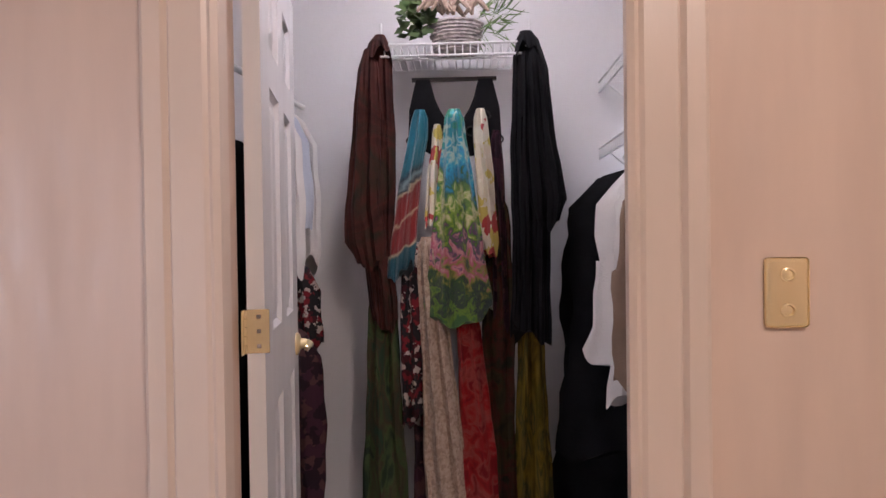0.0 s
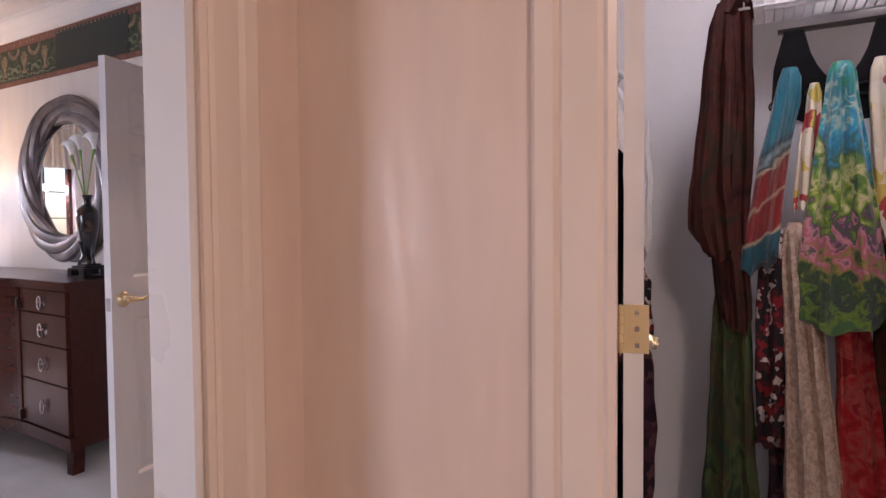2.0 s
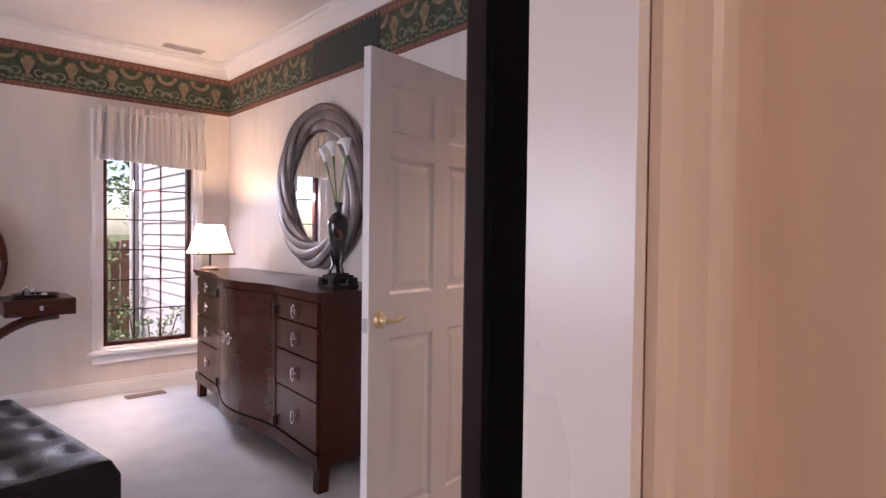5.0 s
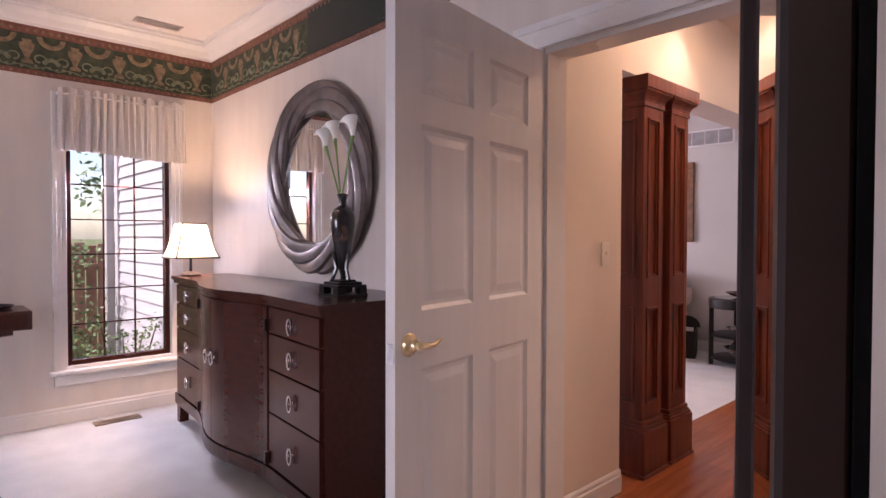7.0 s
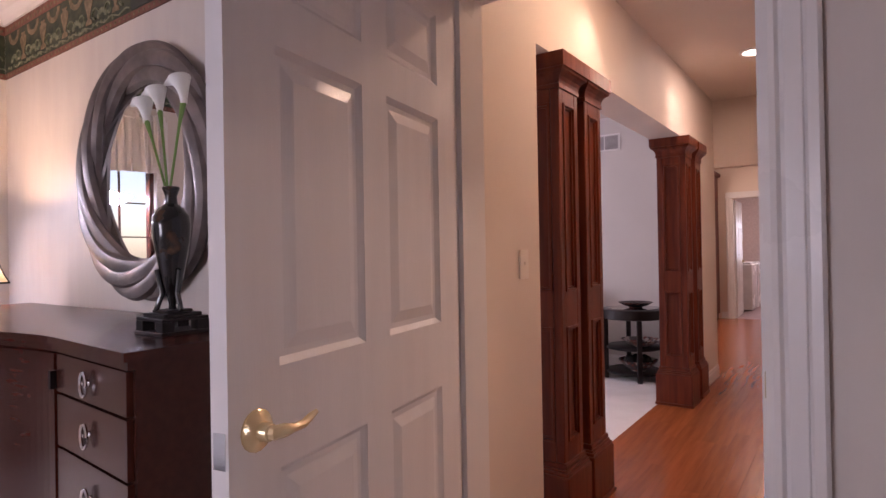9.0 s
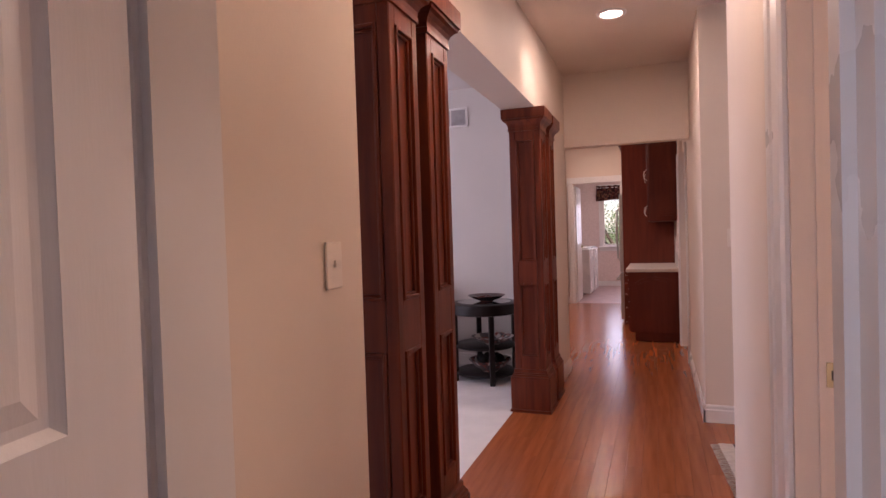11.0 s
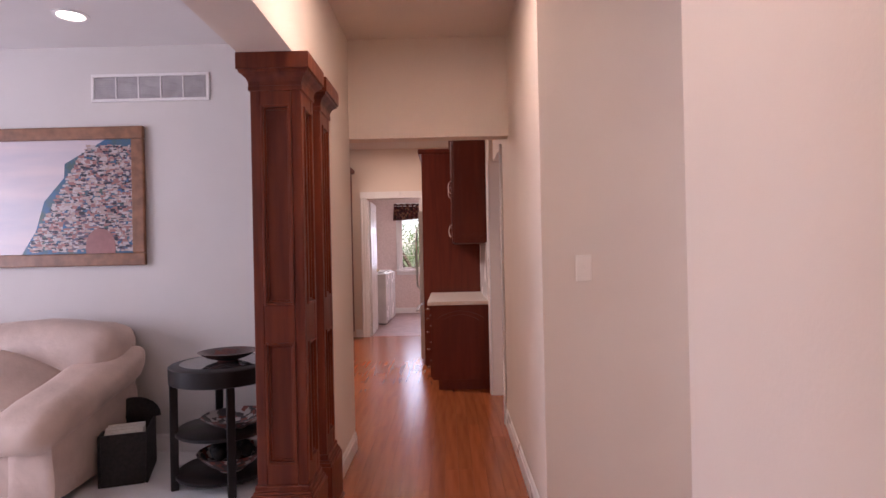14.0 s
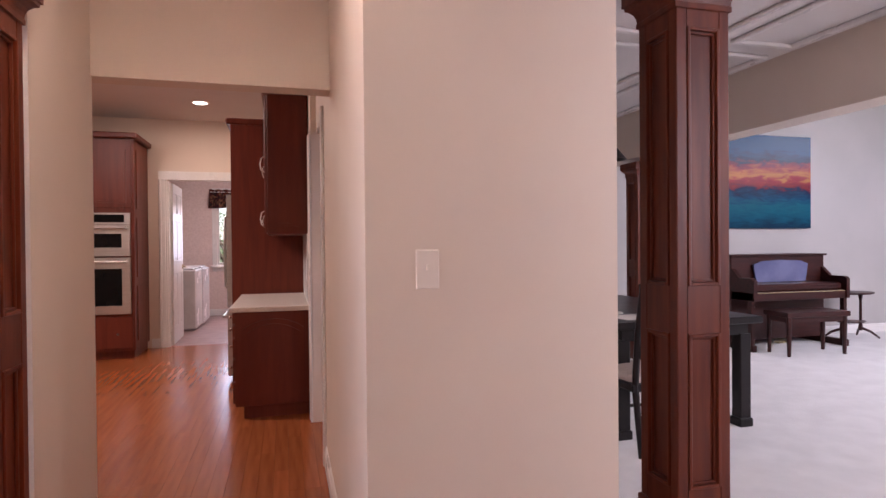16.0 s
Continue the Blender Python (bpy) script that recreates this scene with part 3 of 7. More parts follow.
head_casing("trim_hall_door_casing", "x", 3.21, -1, -2.74, -1.705, 2.072, 2.17, TRIM, wc)
upright_casing("trim_hall_door_casing", "x", 3.33, 1, -1.802, -1.73, 2.07, TRIM, wc)
upright_casing("trim_hall_door_casing", "x", 3.33, 1, -2.593, -2.74, 2.07, TRIM, wc)
upright_casing("trim_powder_casing", "y", -1.70, -1, 4.152, 4.305, 2.07, TRIM, wc)
head_casing("trim_powder_casing", "y", -1.70, -1, 3.40, 4.305, 2.072, 2.19, TRIM, wc)
upright_casing("trim_kitchen_casing", "y", -1.70, -1, 8.748, 8.66, 2.13, TRIM, wc)
upright_casing("trim_kitchen_casing", "y", -1.74, -1, 9.552, 9.64, 2.13, TRIM, wc)
upright_casing("trim_laundry_casing", "x", 13.35, -1, -3.398, -3.50, 2.17, TRIM, wc)
upright_casing("trim_laundry_casing", "x", 13.35, -1, -2.562, -2.46, 2.17, TRIM, wc)
head_casing("trim_laundry_casing", "x", 13.35, -1, -3.50, -2.46, 2.172, 2.28, TRIM, wc)


def jamb_lining(name, material, label, *boxes):
    bm = bmesh.new()
    for b in boxes:
        box(bm, *b)
    return solid(name, bm, material, label, "door jamb", kind="structure")


jamb_lining("trim_hall_door_jamb", TRIM, "white painted door jamb", (-1.818, -1.802, 3.208, 3.332, 0.001, 2.047), (-2.593, -2.577, 3.208, 3.332, 0.001, 2.047), (-2.593, -1.802, 3.208, 3.332, 2.047, 2.063), (-1.83, -1.818, 3.255, 3.29, 0.001, 2.047))
jamb_lining("trim_closet_jamb", PTRIM, "peach painted door jamb", (-0.270, -0.245, 1.798, 1.853, 0.001, 2.047), (0.503, 0.516, 1.798, 1.952, 0.001, 2.047), (-0.270, 0.516, 1.798, 1.952, 2.047, 2.063))
jamb_lining("trim_powder_jamb", PTRIM, "peach painted door jamb", (-1.702, -1.598, 4.136, 4.148, 0.001, 2.047), (-1.702, -1.598, 3.402, 3.415, 0.001, 2.047), (-1.655, -1.642, 4.124, 4.136, 0.001, 2.047))
jamb_lining("trim_passage_jamb", TRIM, "white painted passage jamb", (-1.002, -0.888, 1.527, 1.543, 0.001, 2.06), (-1.002, -0.888, 0.502, 0.517, 0.001, 2.06), (-1.002, -0.888, 0.502, 1.543, 2.06, 2.078))
jamb_lining("trim_laundry_jamb", TRIM, "white painted door jamb", (-3.398, -3.383, 13.348, 13.472, 0.001, 2.15), (-2.577, -2.562, 13.348, 13.472, 0.001, 2.15))


def strike_plate(m):
    t = thing("strike_plate", "brass strike plate screwed to the door jamb", "strike plate", m)
    bm = bmesh.new()
    box(bm, -0.0015, 0.0015, -0.017, 0.017, -0.028, 0.028, 0.001)
    part("plate", bm, BRASS, t)
    piece("bolt_hole", BLACKWOOD, t, -0.0022, 0.0005, -0.008, 0.008, -0.011, 0.011)
    for z in (-0.021, 0.021):
        bm = bmesh.new()
        lathe(bm, [(0.004, 0), (0.003, 0.0015)], n=10)
        o = part("screw", bm, CHROME, t)
        o.matrix_local = pose(-0.0012, 0, z, 0, -90, 0)


strike_plate(pose(-1.8195, 3.232, 1.0))
strike_plate(pose(-1.622, 4.1345, 0.97, 0, 0, 90))

# panelled ceiling mouldings of the dining room
for k, (x0, x1, y0, y1) in enumerate(((-0.3, 1.05, 7.5, 8.7), (1.2, 1.75, 7.5, 8.7), (-0.3, 1.05, 8.9, 11.2), (1.2, 1.75, 8.9, 11.2))):
    t = thing("ceiling_moulding", "white rectangular moulding on the dining room ceiling", "moulding", kind="structure")
    for d in ((x0, x1, y0, y0 + 0.05), (x0, x1, y1 - 0.05, y1), (x0, x0 + 0.05, y0 + 0.05, y1 - 0.05), (x1 - 0.05, x1, y0 + 0.05, y1 - 0.05)):
        piece("moulding_strip", TRIM, t, *d, HC - 0.03, HC - 0.001, bevel=0.008)

# wallpaper border of the bedroom
BZ0, BZ1 = 2.42, 2.75


def border(name, length, m, skip=()):
    """Paper border; local x runs along the wall, y points into the room."""
    t = thing(name, "dark green classical wallpaper border with tan urns and swags", "wallpaper border", m, kind="structure")
    piece("paper", BORDERGREEN, t, 0, length, 0.001, 0.004, BZ0, BZ1)
    piece("lower_band", BORDERRED, t, 0, length, 0.004, 0.006, BZ0, BZ0 + 0.035)
    piece("upper_band", BORDERRED, t, 0, length, 0.004, 0.006, BZ1 - 0.055, BZ1)
    beads, urns, swags, shells, scrolls = (bmesh.new() for _ in range(5))
    x = 0.02
    while x < length - 0.03:
        for z, r in ((BZ1 - 0.03, 0.013), (BZ0 + 0.018, 0.008)):
            bmesh.ops.create_cone(beads, cap_ends=True, segments=8, radius1=r, radius2=r * 0.6, depth=0.003, matrix=pose(x, 0.007, z, -90, 0, 0))
        x += 0.045
    x, k = 0.12, 0
    while x < length - 0.1:
        hidden = any(a < x < b for a, b in skip)
        if not hidden:
            up = [(-0.035, 0), (0.035, 0), (0.03, 0.02), (0.01, 0.03), (0.02, 0.06), (0.04, 0.1), (0.045, 0.13), (0.02, 0.145), (0.03, 0.16), (-0.03, 0.16), (-0.02, 0.145), (-0.045, 0.13), (-0.04, 0.1), (-0.02, 0.06), (-0.01, 0.03), (-0.03, 0.02)]
            prism(urns, [(x + a, BZ0 + 0.075 + b) for a, b in up], 0.0045, 0.0065, "y")
            out = []
            for i in range(11):
                a = math.pi * i / 10
                out.append((x + 0.14 + 0.085 * math.cos(a), BZ1 - 0.065 - 0.085 * math.sin(a) * 0.9))
            inn = [(x + 0.14 + (px - x - 0.14) * 0.62, BZ1 - 0.065 + (pz - BZ1 + 0.065) * 0.62) for px, pz in reversed(out)]
            prism(swags, out + inn, 0.0045, 0.0065, "y")
            for i in range(5):
                a = radians(30 + 30 * i)
                c = Vector((x + 0.14, BZ0 + 0.075))
                p = c + Vector((math.cos(a), math.sin(a))) * 0.045
                bmesh.ops.create_cone(shells, cap_ends=True, segments=7, radius1=0.017, radius2=0.012, depth=0.003, matrix=pose(p.x, 0.006, p.y, -90, 0, 0))
            for i in range(6):
                bmesh.ops.create_cone(shells, cap_ends=True, segments=6, radius1=0.012, radius2=0.008, depth=0.003, matrix=pose(x + 0.03 + 0.04 * i, 0.006, BZ0 + 0.055 + 0.008 * (i % 2), -90, 0, 0))
            for sgn in (-1, 1):
                pts = []
                for i in range(9):
                    a = math.pi * 1.5 * i / 8
                    pts.append((x + sgn * (0.075 + 0.032 * math.cos(a)), 0.006, BZ0 + 0.115 + 0.026 * math.sin(a)))
                tube(scrolls, pts, [0.004 + 0.0006 * i for i in range(9)], 4)
            tube(scrolls, [(x - 0.14 + 0.035 * i, 0.006, BZ0 + 0.056 + 0.010 * math.sin(i * 1.57)) for i in range(9)], 0.0045, 4)
        x += 0.28
    part("scroll_print", scrolls, BORDERSAGE, t)
    part("bead_row", beads, BORDERTAN, t)
    part("urn_print", urns, BORDERTAN, t)
    part("swag_print", swags, BORDERTAN, t)
    part("shell_print", shells, BORDERSAGE, t)
    # reflection-like dark area, laid over the print as a dark sheet
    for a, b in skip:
        piece("reflection_patch", REFLECTPATCH, t, a, b, 0.004, 0.0075, BZ0 + 0.04, BZ1 - 0.02)
    return t


border("trim_border_west", 6.2, pose(-5.98, 3.204, 0, 0, 0, -90))
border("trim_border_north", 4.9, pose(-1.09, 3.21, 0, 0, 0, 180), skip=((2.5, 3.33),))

# outdoors
bm = bmesh.new()
bmesh.ops.create_grid(bm, x_segments=1, y_segments=1, size=400)
solid("ground", bm, LAWN, "green lawn round the house", "ground", pose(0, 0, -0.35), kind="structure")

# ---------- doors ----------


def lever(parent, x, z, side, toward, material=BRASS):
    """A lever handle on a door face; side is the face, toward the way it points."""
    h = part("handle", _rose(x, z, side), material, parent, "polished brass lever handle", smooth=True)
    bm = bmesh.new()
    pts = [(x, side * 0.025, z), (x, side * 0.055, z), (x + toward * 0.02, side * 0.06, z), (x + toward * 0.04, side * 0.058, z - 0.003), (x + toward * 0.07, side * 0.055, z - 0.005), (x + toward * 0.09, side * 0.055, z + 0.003), (x + toward * 0.103, side * 0.058, z + 0.009)]
    tube(bm, pts, [0.011, 0.012, 0.011, 0.008, 0.0075, 0.007, 0.004], 8)
    part("lever", bm, material, h, smooth=True)


def _rose(x, z, side):
    bm = bmesh.new()
    lathe(bm, [(0.034, 0.0), (0.034, 0.004), (0.028, 0.01), (0.016, 0.014), (0.014, 0.03), (0.010, 0.032)], n=18)
    bmesh.ops.transform(bm, matrix=pose(x, side * 0.018, z, -90 * side, 0, 0), verts=bm.verts)
    return bm


def six_panel_door(name, w, h, m, label, knob_z=1.0, handles=(1, -1), toward=-1, edge_plate=True, knob=False):
    """Local x runs from the hinge to the latch, y is the thickness."""
    t = thing(name, label, "door", m, kind="structure")
    st, T = 0.115, 0.0175
    mid0, mid1 = w / 2 - 0.05, w / 2 + 0.05
    rails = [(0.008, 0.23), (0.94, 1.11), (1.65, 1.74), (h - 0.115, h)]
    for x0, x1 in ((0, st), (w - st, w)):
        piece("stile", DOORP, t, x0, x1, -T, T, 0.008, h)
    for a, b in rails:
        piece("rail", DOORP, t, st, w - st, -T, T, a, b)
    for (a0, a1), (b0, b1) in zip(rails, rails[1:]):
        piece("mullion", DOORP, t, mid0, mid1, -T, T, a1, b0)
    for (a0, a1), (b0, b1) in zip(rails, rails[1:]):
        for x0, x1 in ((st, mid0), (mid1, w - st)):
            bm = bmesh.new()
            box(bm, x0, x1, -0.006, 0.006, a1, b0)
            for s in (1, -1):
                # sloping border and raised field
                o = [(x0, a1, 0.0165), (x0 + 0.012, a1 + 0.012, 0.007), (x0 + 0.024, a1 + 0.024, 0.007), (x0 + 0.05, a1 + 0.05, 0.0145)]
                loops = []
                for px, pz, d in o:
                    dx, dz = px - x0, pz - a1
                    loops.append([bm.verts.new(v) for v in ((x0 + dx, s * d, a1 + dz), (x1 - dx, s * d, a1 + dz), (x1 - dx, s * d, b0 - dz), (x0 + dx, s * d, b0 - dz))])
                for l0, l1 in zip(loops, loops[1:]):
                    for i in range(4):
                        bm.faces.new((l0[i], l0[(i + 1) % 4], l1[(i + 1) % 4], l1[i]))
                bm.faces.new(loops[-1])
            part("panel", bm, DOORP, t)
    for s in handles:
        if knob:
            bm = bmesh.new()
            lathe(bm, [(0.03, 0), (0.03, 0.004), (0.012, 0.012), (0.011, 0.03), (0.025, 0.04), (0.027, 0.052), (0.018, 0.062), (0.0, 0.064)], n=16)
            bmesh.ops.transform(bm, matrix=pose(w - 0.065, s * T, knob_z, -90 * s, 0, 0), verts=bm.verts)
            part("handle", bm, BRASS, t, "polished brass knob", smooth=True)
        else:
            lever(t, w - 0.058, knob_z + 0.018, s, toward)
    if edge_plate:
        piece("latch_plate", CHROME, t, w - 0.0005, w + 0.0015, -0.012, 0.012, knob_z - 0.028, knob_z + 0.028, label="steel latch plate")
    return t


ang = math.degrees(math.atan2(2.335 - 3.185, -2.45 + 2.60))
six_panel_door("door_hall", 0.862, 2.045, pose(-2.60, 3.18, 0, 0, 0, ang), "white painted six-panel door standing open into the bedroom", 1.0)
closet_door = six_panel_door("door_closet", 0.62, 2.03, pose(-0.238, 1.955, 0, 0, 0, 100.5), "white six-panel closet door standing open", 0.985, handles=(1, -1))
for z in (0.25, 1.125, 1.85):
    bm = bmesh.new()
    box(bm, -0.001, 0.001, -0.045, 0.0, z - 0.0445, z + 0.0445, 0.0008)
    hl = part("hinge", bm, BRASS, closet_door, "brass butt hinge")
    hl.matrix_local = pose(-0.0015, 0.018, 0)
    bm = bmesh.new()
    for k in range(5):
        lathe(bm, [(0.0055, z - 0.044 + k * 0.0178), (0.0055, z - 0.0275 + k * 0.0178)], n=10)
    kn = part("knuckle", bm, BRASS, hl)
    kn.matrix_local = pose(-0.003, 0.004, 0)
    bm = bmesh.new()
    box(bm, -0.03, 0.0, 0.003, 0.005, z - 0.0445, z + 0.0445)
    part("jamb_leaf", bm, BRASS, hl)
    for dz in (-0.03, 0, 0.03):
        piece("screw", CHROME, hl, -0.0018, -0.001, -0.028, -0.020, z + dz - 0.004, z + dz + 0.004)
six_panel_door("door_laundry", 0.80, 2.14, pose(-3.375, 13.49, 0, 0, 0, 91), "white laundry door standing open", 1.0, handles=(-1,))
six_panel_door("door_powder_room", 0.68, 2.03, pose(-1.585, 3.425, 0, 0, 0, 8), "white powder room door standing open", 1.0, handles=(1,))


def switch_plate(m, label, material, screws=True, toggle=True):
    t = thing("light_switch", label, "light switch", m)
    bm = bmesh.new()
    box(bm, -0.036, 0.036, -0.009, -0.001, -0.059, 0.059, 0.0075 if not toggle else 0.004, 3)
    part("plate", bm, material, t)
    if toggle:
        bm = bmesh.new()
        box(bm, -0.005, 0.005, -0.0145, -0.005, -0.003, 0.012, 0.001)
        part("toggle", bm, PLASTIC, t)
        piece("slot", material, t, -0.007, 0.007, -0.0075, -0.005, -0.013, 0.013)
    for z in (-0.03, 0.03):
        bm = bmesh.new()
        lathe(bm, [(0.0125, 0), (0.0125, 0.006), (0.009, 0.0075), (0.0075, 0.004), (0.0, 0.006)] if not toggle else [(0.0035, 0), (0.0025, 0.0015)], n=14)
        o = part("screw", bm, material, t, smooth=True)
        o.matrix_local = pose(0, -0.006, z, 90, 0, 0)
    return t


switch_plate(pose(0.728, 1.80, 1.208), "brass plate with two round buttons on the peach wall", BRASS, toggle=False)
switch_plate(pose(-1.515, 6.87, 1.235), "ivory toggle switch on the cream wall", PLASTIC)
switch_plate(pose(-2.75, 3.91, 1.24, 0, 0, 90), "ivory toggle switch on the hall wall", PLASTIC)

# ---------- columns ----------


def panelled_column(m, label="square cherry column with recessed panels, base and cap"):
    t = thing("column", label, "column", m, group="cherry wood columns")
    h, c = 0.1125, 0.1125 - 0.016
    z0, z1 = 0.31, 2.055
    spans = [(0.40, 0.935), (1.10, 1.985)]
    bm = bmesh.new()
    box(bm, -c, c, -c, c, 0.2, z1)
    for sx in (-1, 1):
        for sy in (-1, 1):
            x0, x1 = sorted((sx * h, sx * (h - 0.045)))
            y0, y1 = sorted((sy * h, sy * (h - 0.045)))
            box(bm, x0, x1, y0, y1, z0, z1, 0.004)
    for a, b in ((z0, spans[0][0]), (spans[0][1], spans[1][0]), (spans[1][1], z1)):
        box(bm, -h + 0.045, h - 0.045, -h + 0.001, h - 0.001, a, b)
        box(bm, -h + 0.001, h - 0.001, -h + 0.045, h - 0.045, a, b)
    part("shaft", bm, CHERRY, t)
    for k in range(4):
        for a, b in spans:
            bm = bmesh.new()
            w = h - 0.045
            for o0, o1, d in ((0.0, 0.012, 0.006), (0.012, 0.022, -0.006)):
                y0, y1 = sorted((-h - d, -c))
                for q in ((-w + o0, -w + o1, a + o0, b - o0), (w - o1, w - o0, a + o0, b - o0), (-w + o1, w - o1, a + o0, a + o1), (-w + o1, w - o1, b - o1, b - o0)):
                    box(bm, q[0], q[1], y0, y1, q[2], q[3], 0.002)
            o = part("panel_moulding", bm, CHERRY, t)
            o.matrix_local = pose(0, 0, 0, 0, 0, 90 * k)
    bm = bmesh.new()
    for r, a, b in ((0.151, 0.0, 0.020), (0.143, 0.020, 0.255), (0.136, 0.255, 0.272), (0.129, 0.272, 0.284), (0.122, 0.284, 0.31)):
        box(bm, -r, r, -r, r, a, b, 0.004)
    part("base", bm, CHERRY, t)
    bm = bmesh.new()
    prof = [(0.1125, 2.045), (0.119, 2.047), (0.119, 2.066), (0.1165, 2.068), (0.119, 2.085), (0.126, 2.101), (0.138, 2.114), (0.150, 2.121), (0.151, 2.132), (0.1585, 2.134), (0.1585, 2.203)]
    rings = [[bm.verts.new((sx * r, sy * r, z)) for sx, sy in ((-1, -1), (1, -1), (1, 1), (-1, 1))] for r, z in prof]
    for a, b in zip(rings, rings[1:]):
        for i in range(4):
            bm.faces.new((a[i], a[(i + 1) % 4], b[(i + 1) % 4], b[i]))
    bm.faces.new(rings[0][::-1])
    bm.faces.new(rings[-1])
    part("cap", bm, CHERRY, t)
    return t


col = panelled_column(pose(-2.868, 4.418, 0))
for x, y in ((-2.868, 4.737), (-2.868, 6.91), (-2.868, 7.285), (1.975, 10.95)):
    copy_thing(col, pose(x, y, 0))
copy_thing(col, pose(-0.47, 7.06, 0) @ Matrix.Diagonal((1, 1, 1.047, 1)))

# ---------- windows ----------


def casement(name, m, w, h, cols, rows, label, casing=True, valance=None, sash=ESPRESSO):
    """Local: x along the wall, y into the room, z up from the opening's foot; middle at x = 0."""
    t = thing(name, label, "window", m, kind="structure")
    a = w / 2
    for nm, d in (("window_frame", (-a, -a + 0.035, -0.09, -0.03, 0, h)), ("window_frame", (a - 0.035, a, -0.09, -0.03, 0, h)), ("window_frame", (-a + 0.035, a - 0.035, -0.09, -0.03, 0, 0.035)), ("window_frame", (-a + 0.035, a - 0.035, -0.09, -0.03, h - 0.035, h))):
        piece(nm, sash, t, *d, bevel=0.003)
    iw, ih = w - 0.07, h - 0.07
    for i in range(1, cols):
        x = -a + 0.035 + iw * i / cols
        piece("muntin", sash, t, x - 0.0045, x + 0.0045, -0.072, -0.052, 0.035, h - 0.035)
    for j in range(1, rows):
        z = 0.035 + ih * j / rows
        piece("muntin", sash, t, -a + 0.035, a - 0.035, -0.070, -0.054, z - 0.0045, z + 0.0045)
    p = piece("pane", GLASS, t, -a + 0.03, a - 0.03, -0.064, -0.060, 0.03, h - 0.03)
    p.visible_shadow = False
    if casing:
        for sx in (-1, 1):
            bm = bmesh.new()
            for x0, x1, d in ((a, a + 0.03, 0.014), (a + 0.03, a + 0.06, 0.018), (a + 0.06, a + 0.085, 0.026)):
                x0, x1 = sorted((sx * x0, sx * x1))
                box(bm, x0, x1, 0.002, d, -0.02, h + 0.09, 0.002)
            part("casing", bm, TRIM, t)
        piece("casing", TRIM, t, -a, a, 0.002, 0.02, h, h + 0.09, bevel=0.003)
        piece("window_sill", TRIM, t, -a - 0.11, a + 0.11, -0.03, 0.05, -0.055, -0.022, bevel=0.006)
        piece("apron", TRIM, t, -a - 0.085, a + 0.085, 0.002, 0.02, -0.13, -0.057, bevel=0.004)
        piece("reveal", TRIM, t, -a, a, -0.03, 0.002, -0.022, 0.0)
    return t


bw = casement("window_bedroom", pose(-5.98, 2.53, 0.40, 0, 0, -90), 0.70, 1.84, 3, 7, "tall casement window with dark sash and white casing")
bm = bmesh.new()
box(bm, -0.10, -0.02, -0.03, 0.0, 0.01, 0.03, 0.004)
tube(bm, [(-0.05, -0.005, 0.03), (-0.08, 0.02, 0.035), (-0.12, 0.022, 0.03)], 0.006)
part("crank", bm, ESPRESSO, bw, "dark metal window crank")


def gathered(name, m, w, z0, z1, material, label, folds=14, seed=1, parent=None, depth=0.03, top=0.045):
    """A gathered valance: a folded sheet with a ruffled heading and thickness."""
    rng = random.Random(seed)
    bm = bmesh.new()
    nx, nz = folds * 10, 10
    ph = [rng.uniform(0, 6.28) for _ in range(4)]
    front, back = [], []
    for j in range(nz + 1):
        v = j / nz
        z = z0 + (z1 - z0) * v
        ra, rb = [], []
        for i in range(nx + 1):
            u = i / nx
            amp = depth * (0.35 + 0.65 * (1 - v)) if v < 0.86 else depth * 0.4
            y = 0.06 + amp * math.sin(folds * 6.283 * u + 2.6 * math.sin(9 * u + ph[0]) + 1.1 * math.sin(23 * u + ph[2])) + 0.3 * amp * math.sin(folds * 17 * u + ph[1] + 2 * v)
            zz = z + (0.008 * math.sin(folds * 4 * u + ph[2]) if v > 0.9 else 0) + (0.012 * math.sin(5 * u + ph[3]) if v < 0.1 else 0)
            x = (u - 0.5) * w * (1 + 0.03 * (1 - v))
            ra.append(bm.verts.new((x, y, zz)))
            rb.append(bm.verts.new((x, y + 0.002, zz)))
        front.append(ra)
        back.append(rb)
    for g in (front, back):
        for a, b in zip(g, g[1:]):
            for i in range(nx):
                bm.faces.new((a[i], a[i + 1], b[i + 1], b[i]))
    t = thing(name, label, "valance", m)
    part("cloth", bm, material, t, smooth=True)
    bm = bmesh.new()
    tube(bm, [(-w / 2, 0.0, z1 - top), (-w / 2, 0.06, z1 - top), (w / 2, 0.06, z1 - top), (w / 2, 0.0, z1 - top)], 0.008)
    part("rod", bm, TRIM, t)
    return t


gathered("valance", pose(-5.976, 2.55, 0, 0, 0, -90), 0.84, 1.91, 2.36, VALANCE, "sheer white gathered valance over the window", 15, 3)
casement("window_laundry", pose(-2.76, 16.8, 0.96, 0, 0, 180), 0.82, 1.34, 3, 5, "white laundry casement window", sash=TRIM)
gathered("valance", pose(-2.78, 16.796, 0, 0, 0, 180), 1.02, 2.02, 2.36, FLORALDARK, "dark red floral valance over the laundry window", 12, 5)
casement("window_great_room", pose(-8.08, 5.6, 0.7, 0, 0, -90), 2.4, 1.6, 4, 3, "wide great room window")

# outside the bedroom window
sd = thing("house_wing", "grey clapboard house wing outside the bedroom window", "house", pose(0, 0, 0))
for k in range(26):
    z = -0.3 + k * 0.125
    bm = bmesh.new()
    prism(bm, [(3.06, z), (3.035, z), (3.055, z + 0.14), (3.06, z + 0.14)], -8.15, -6.14, "x")
    part("clapboard", bm, SIDING, sd)
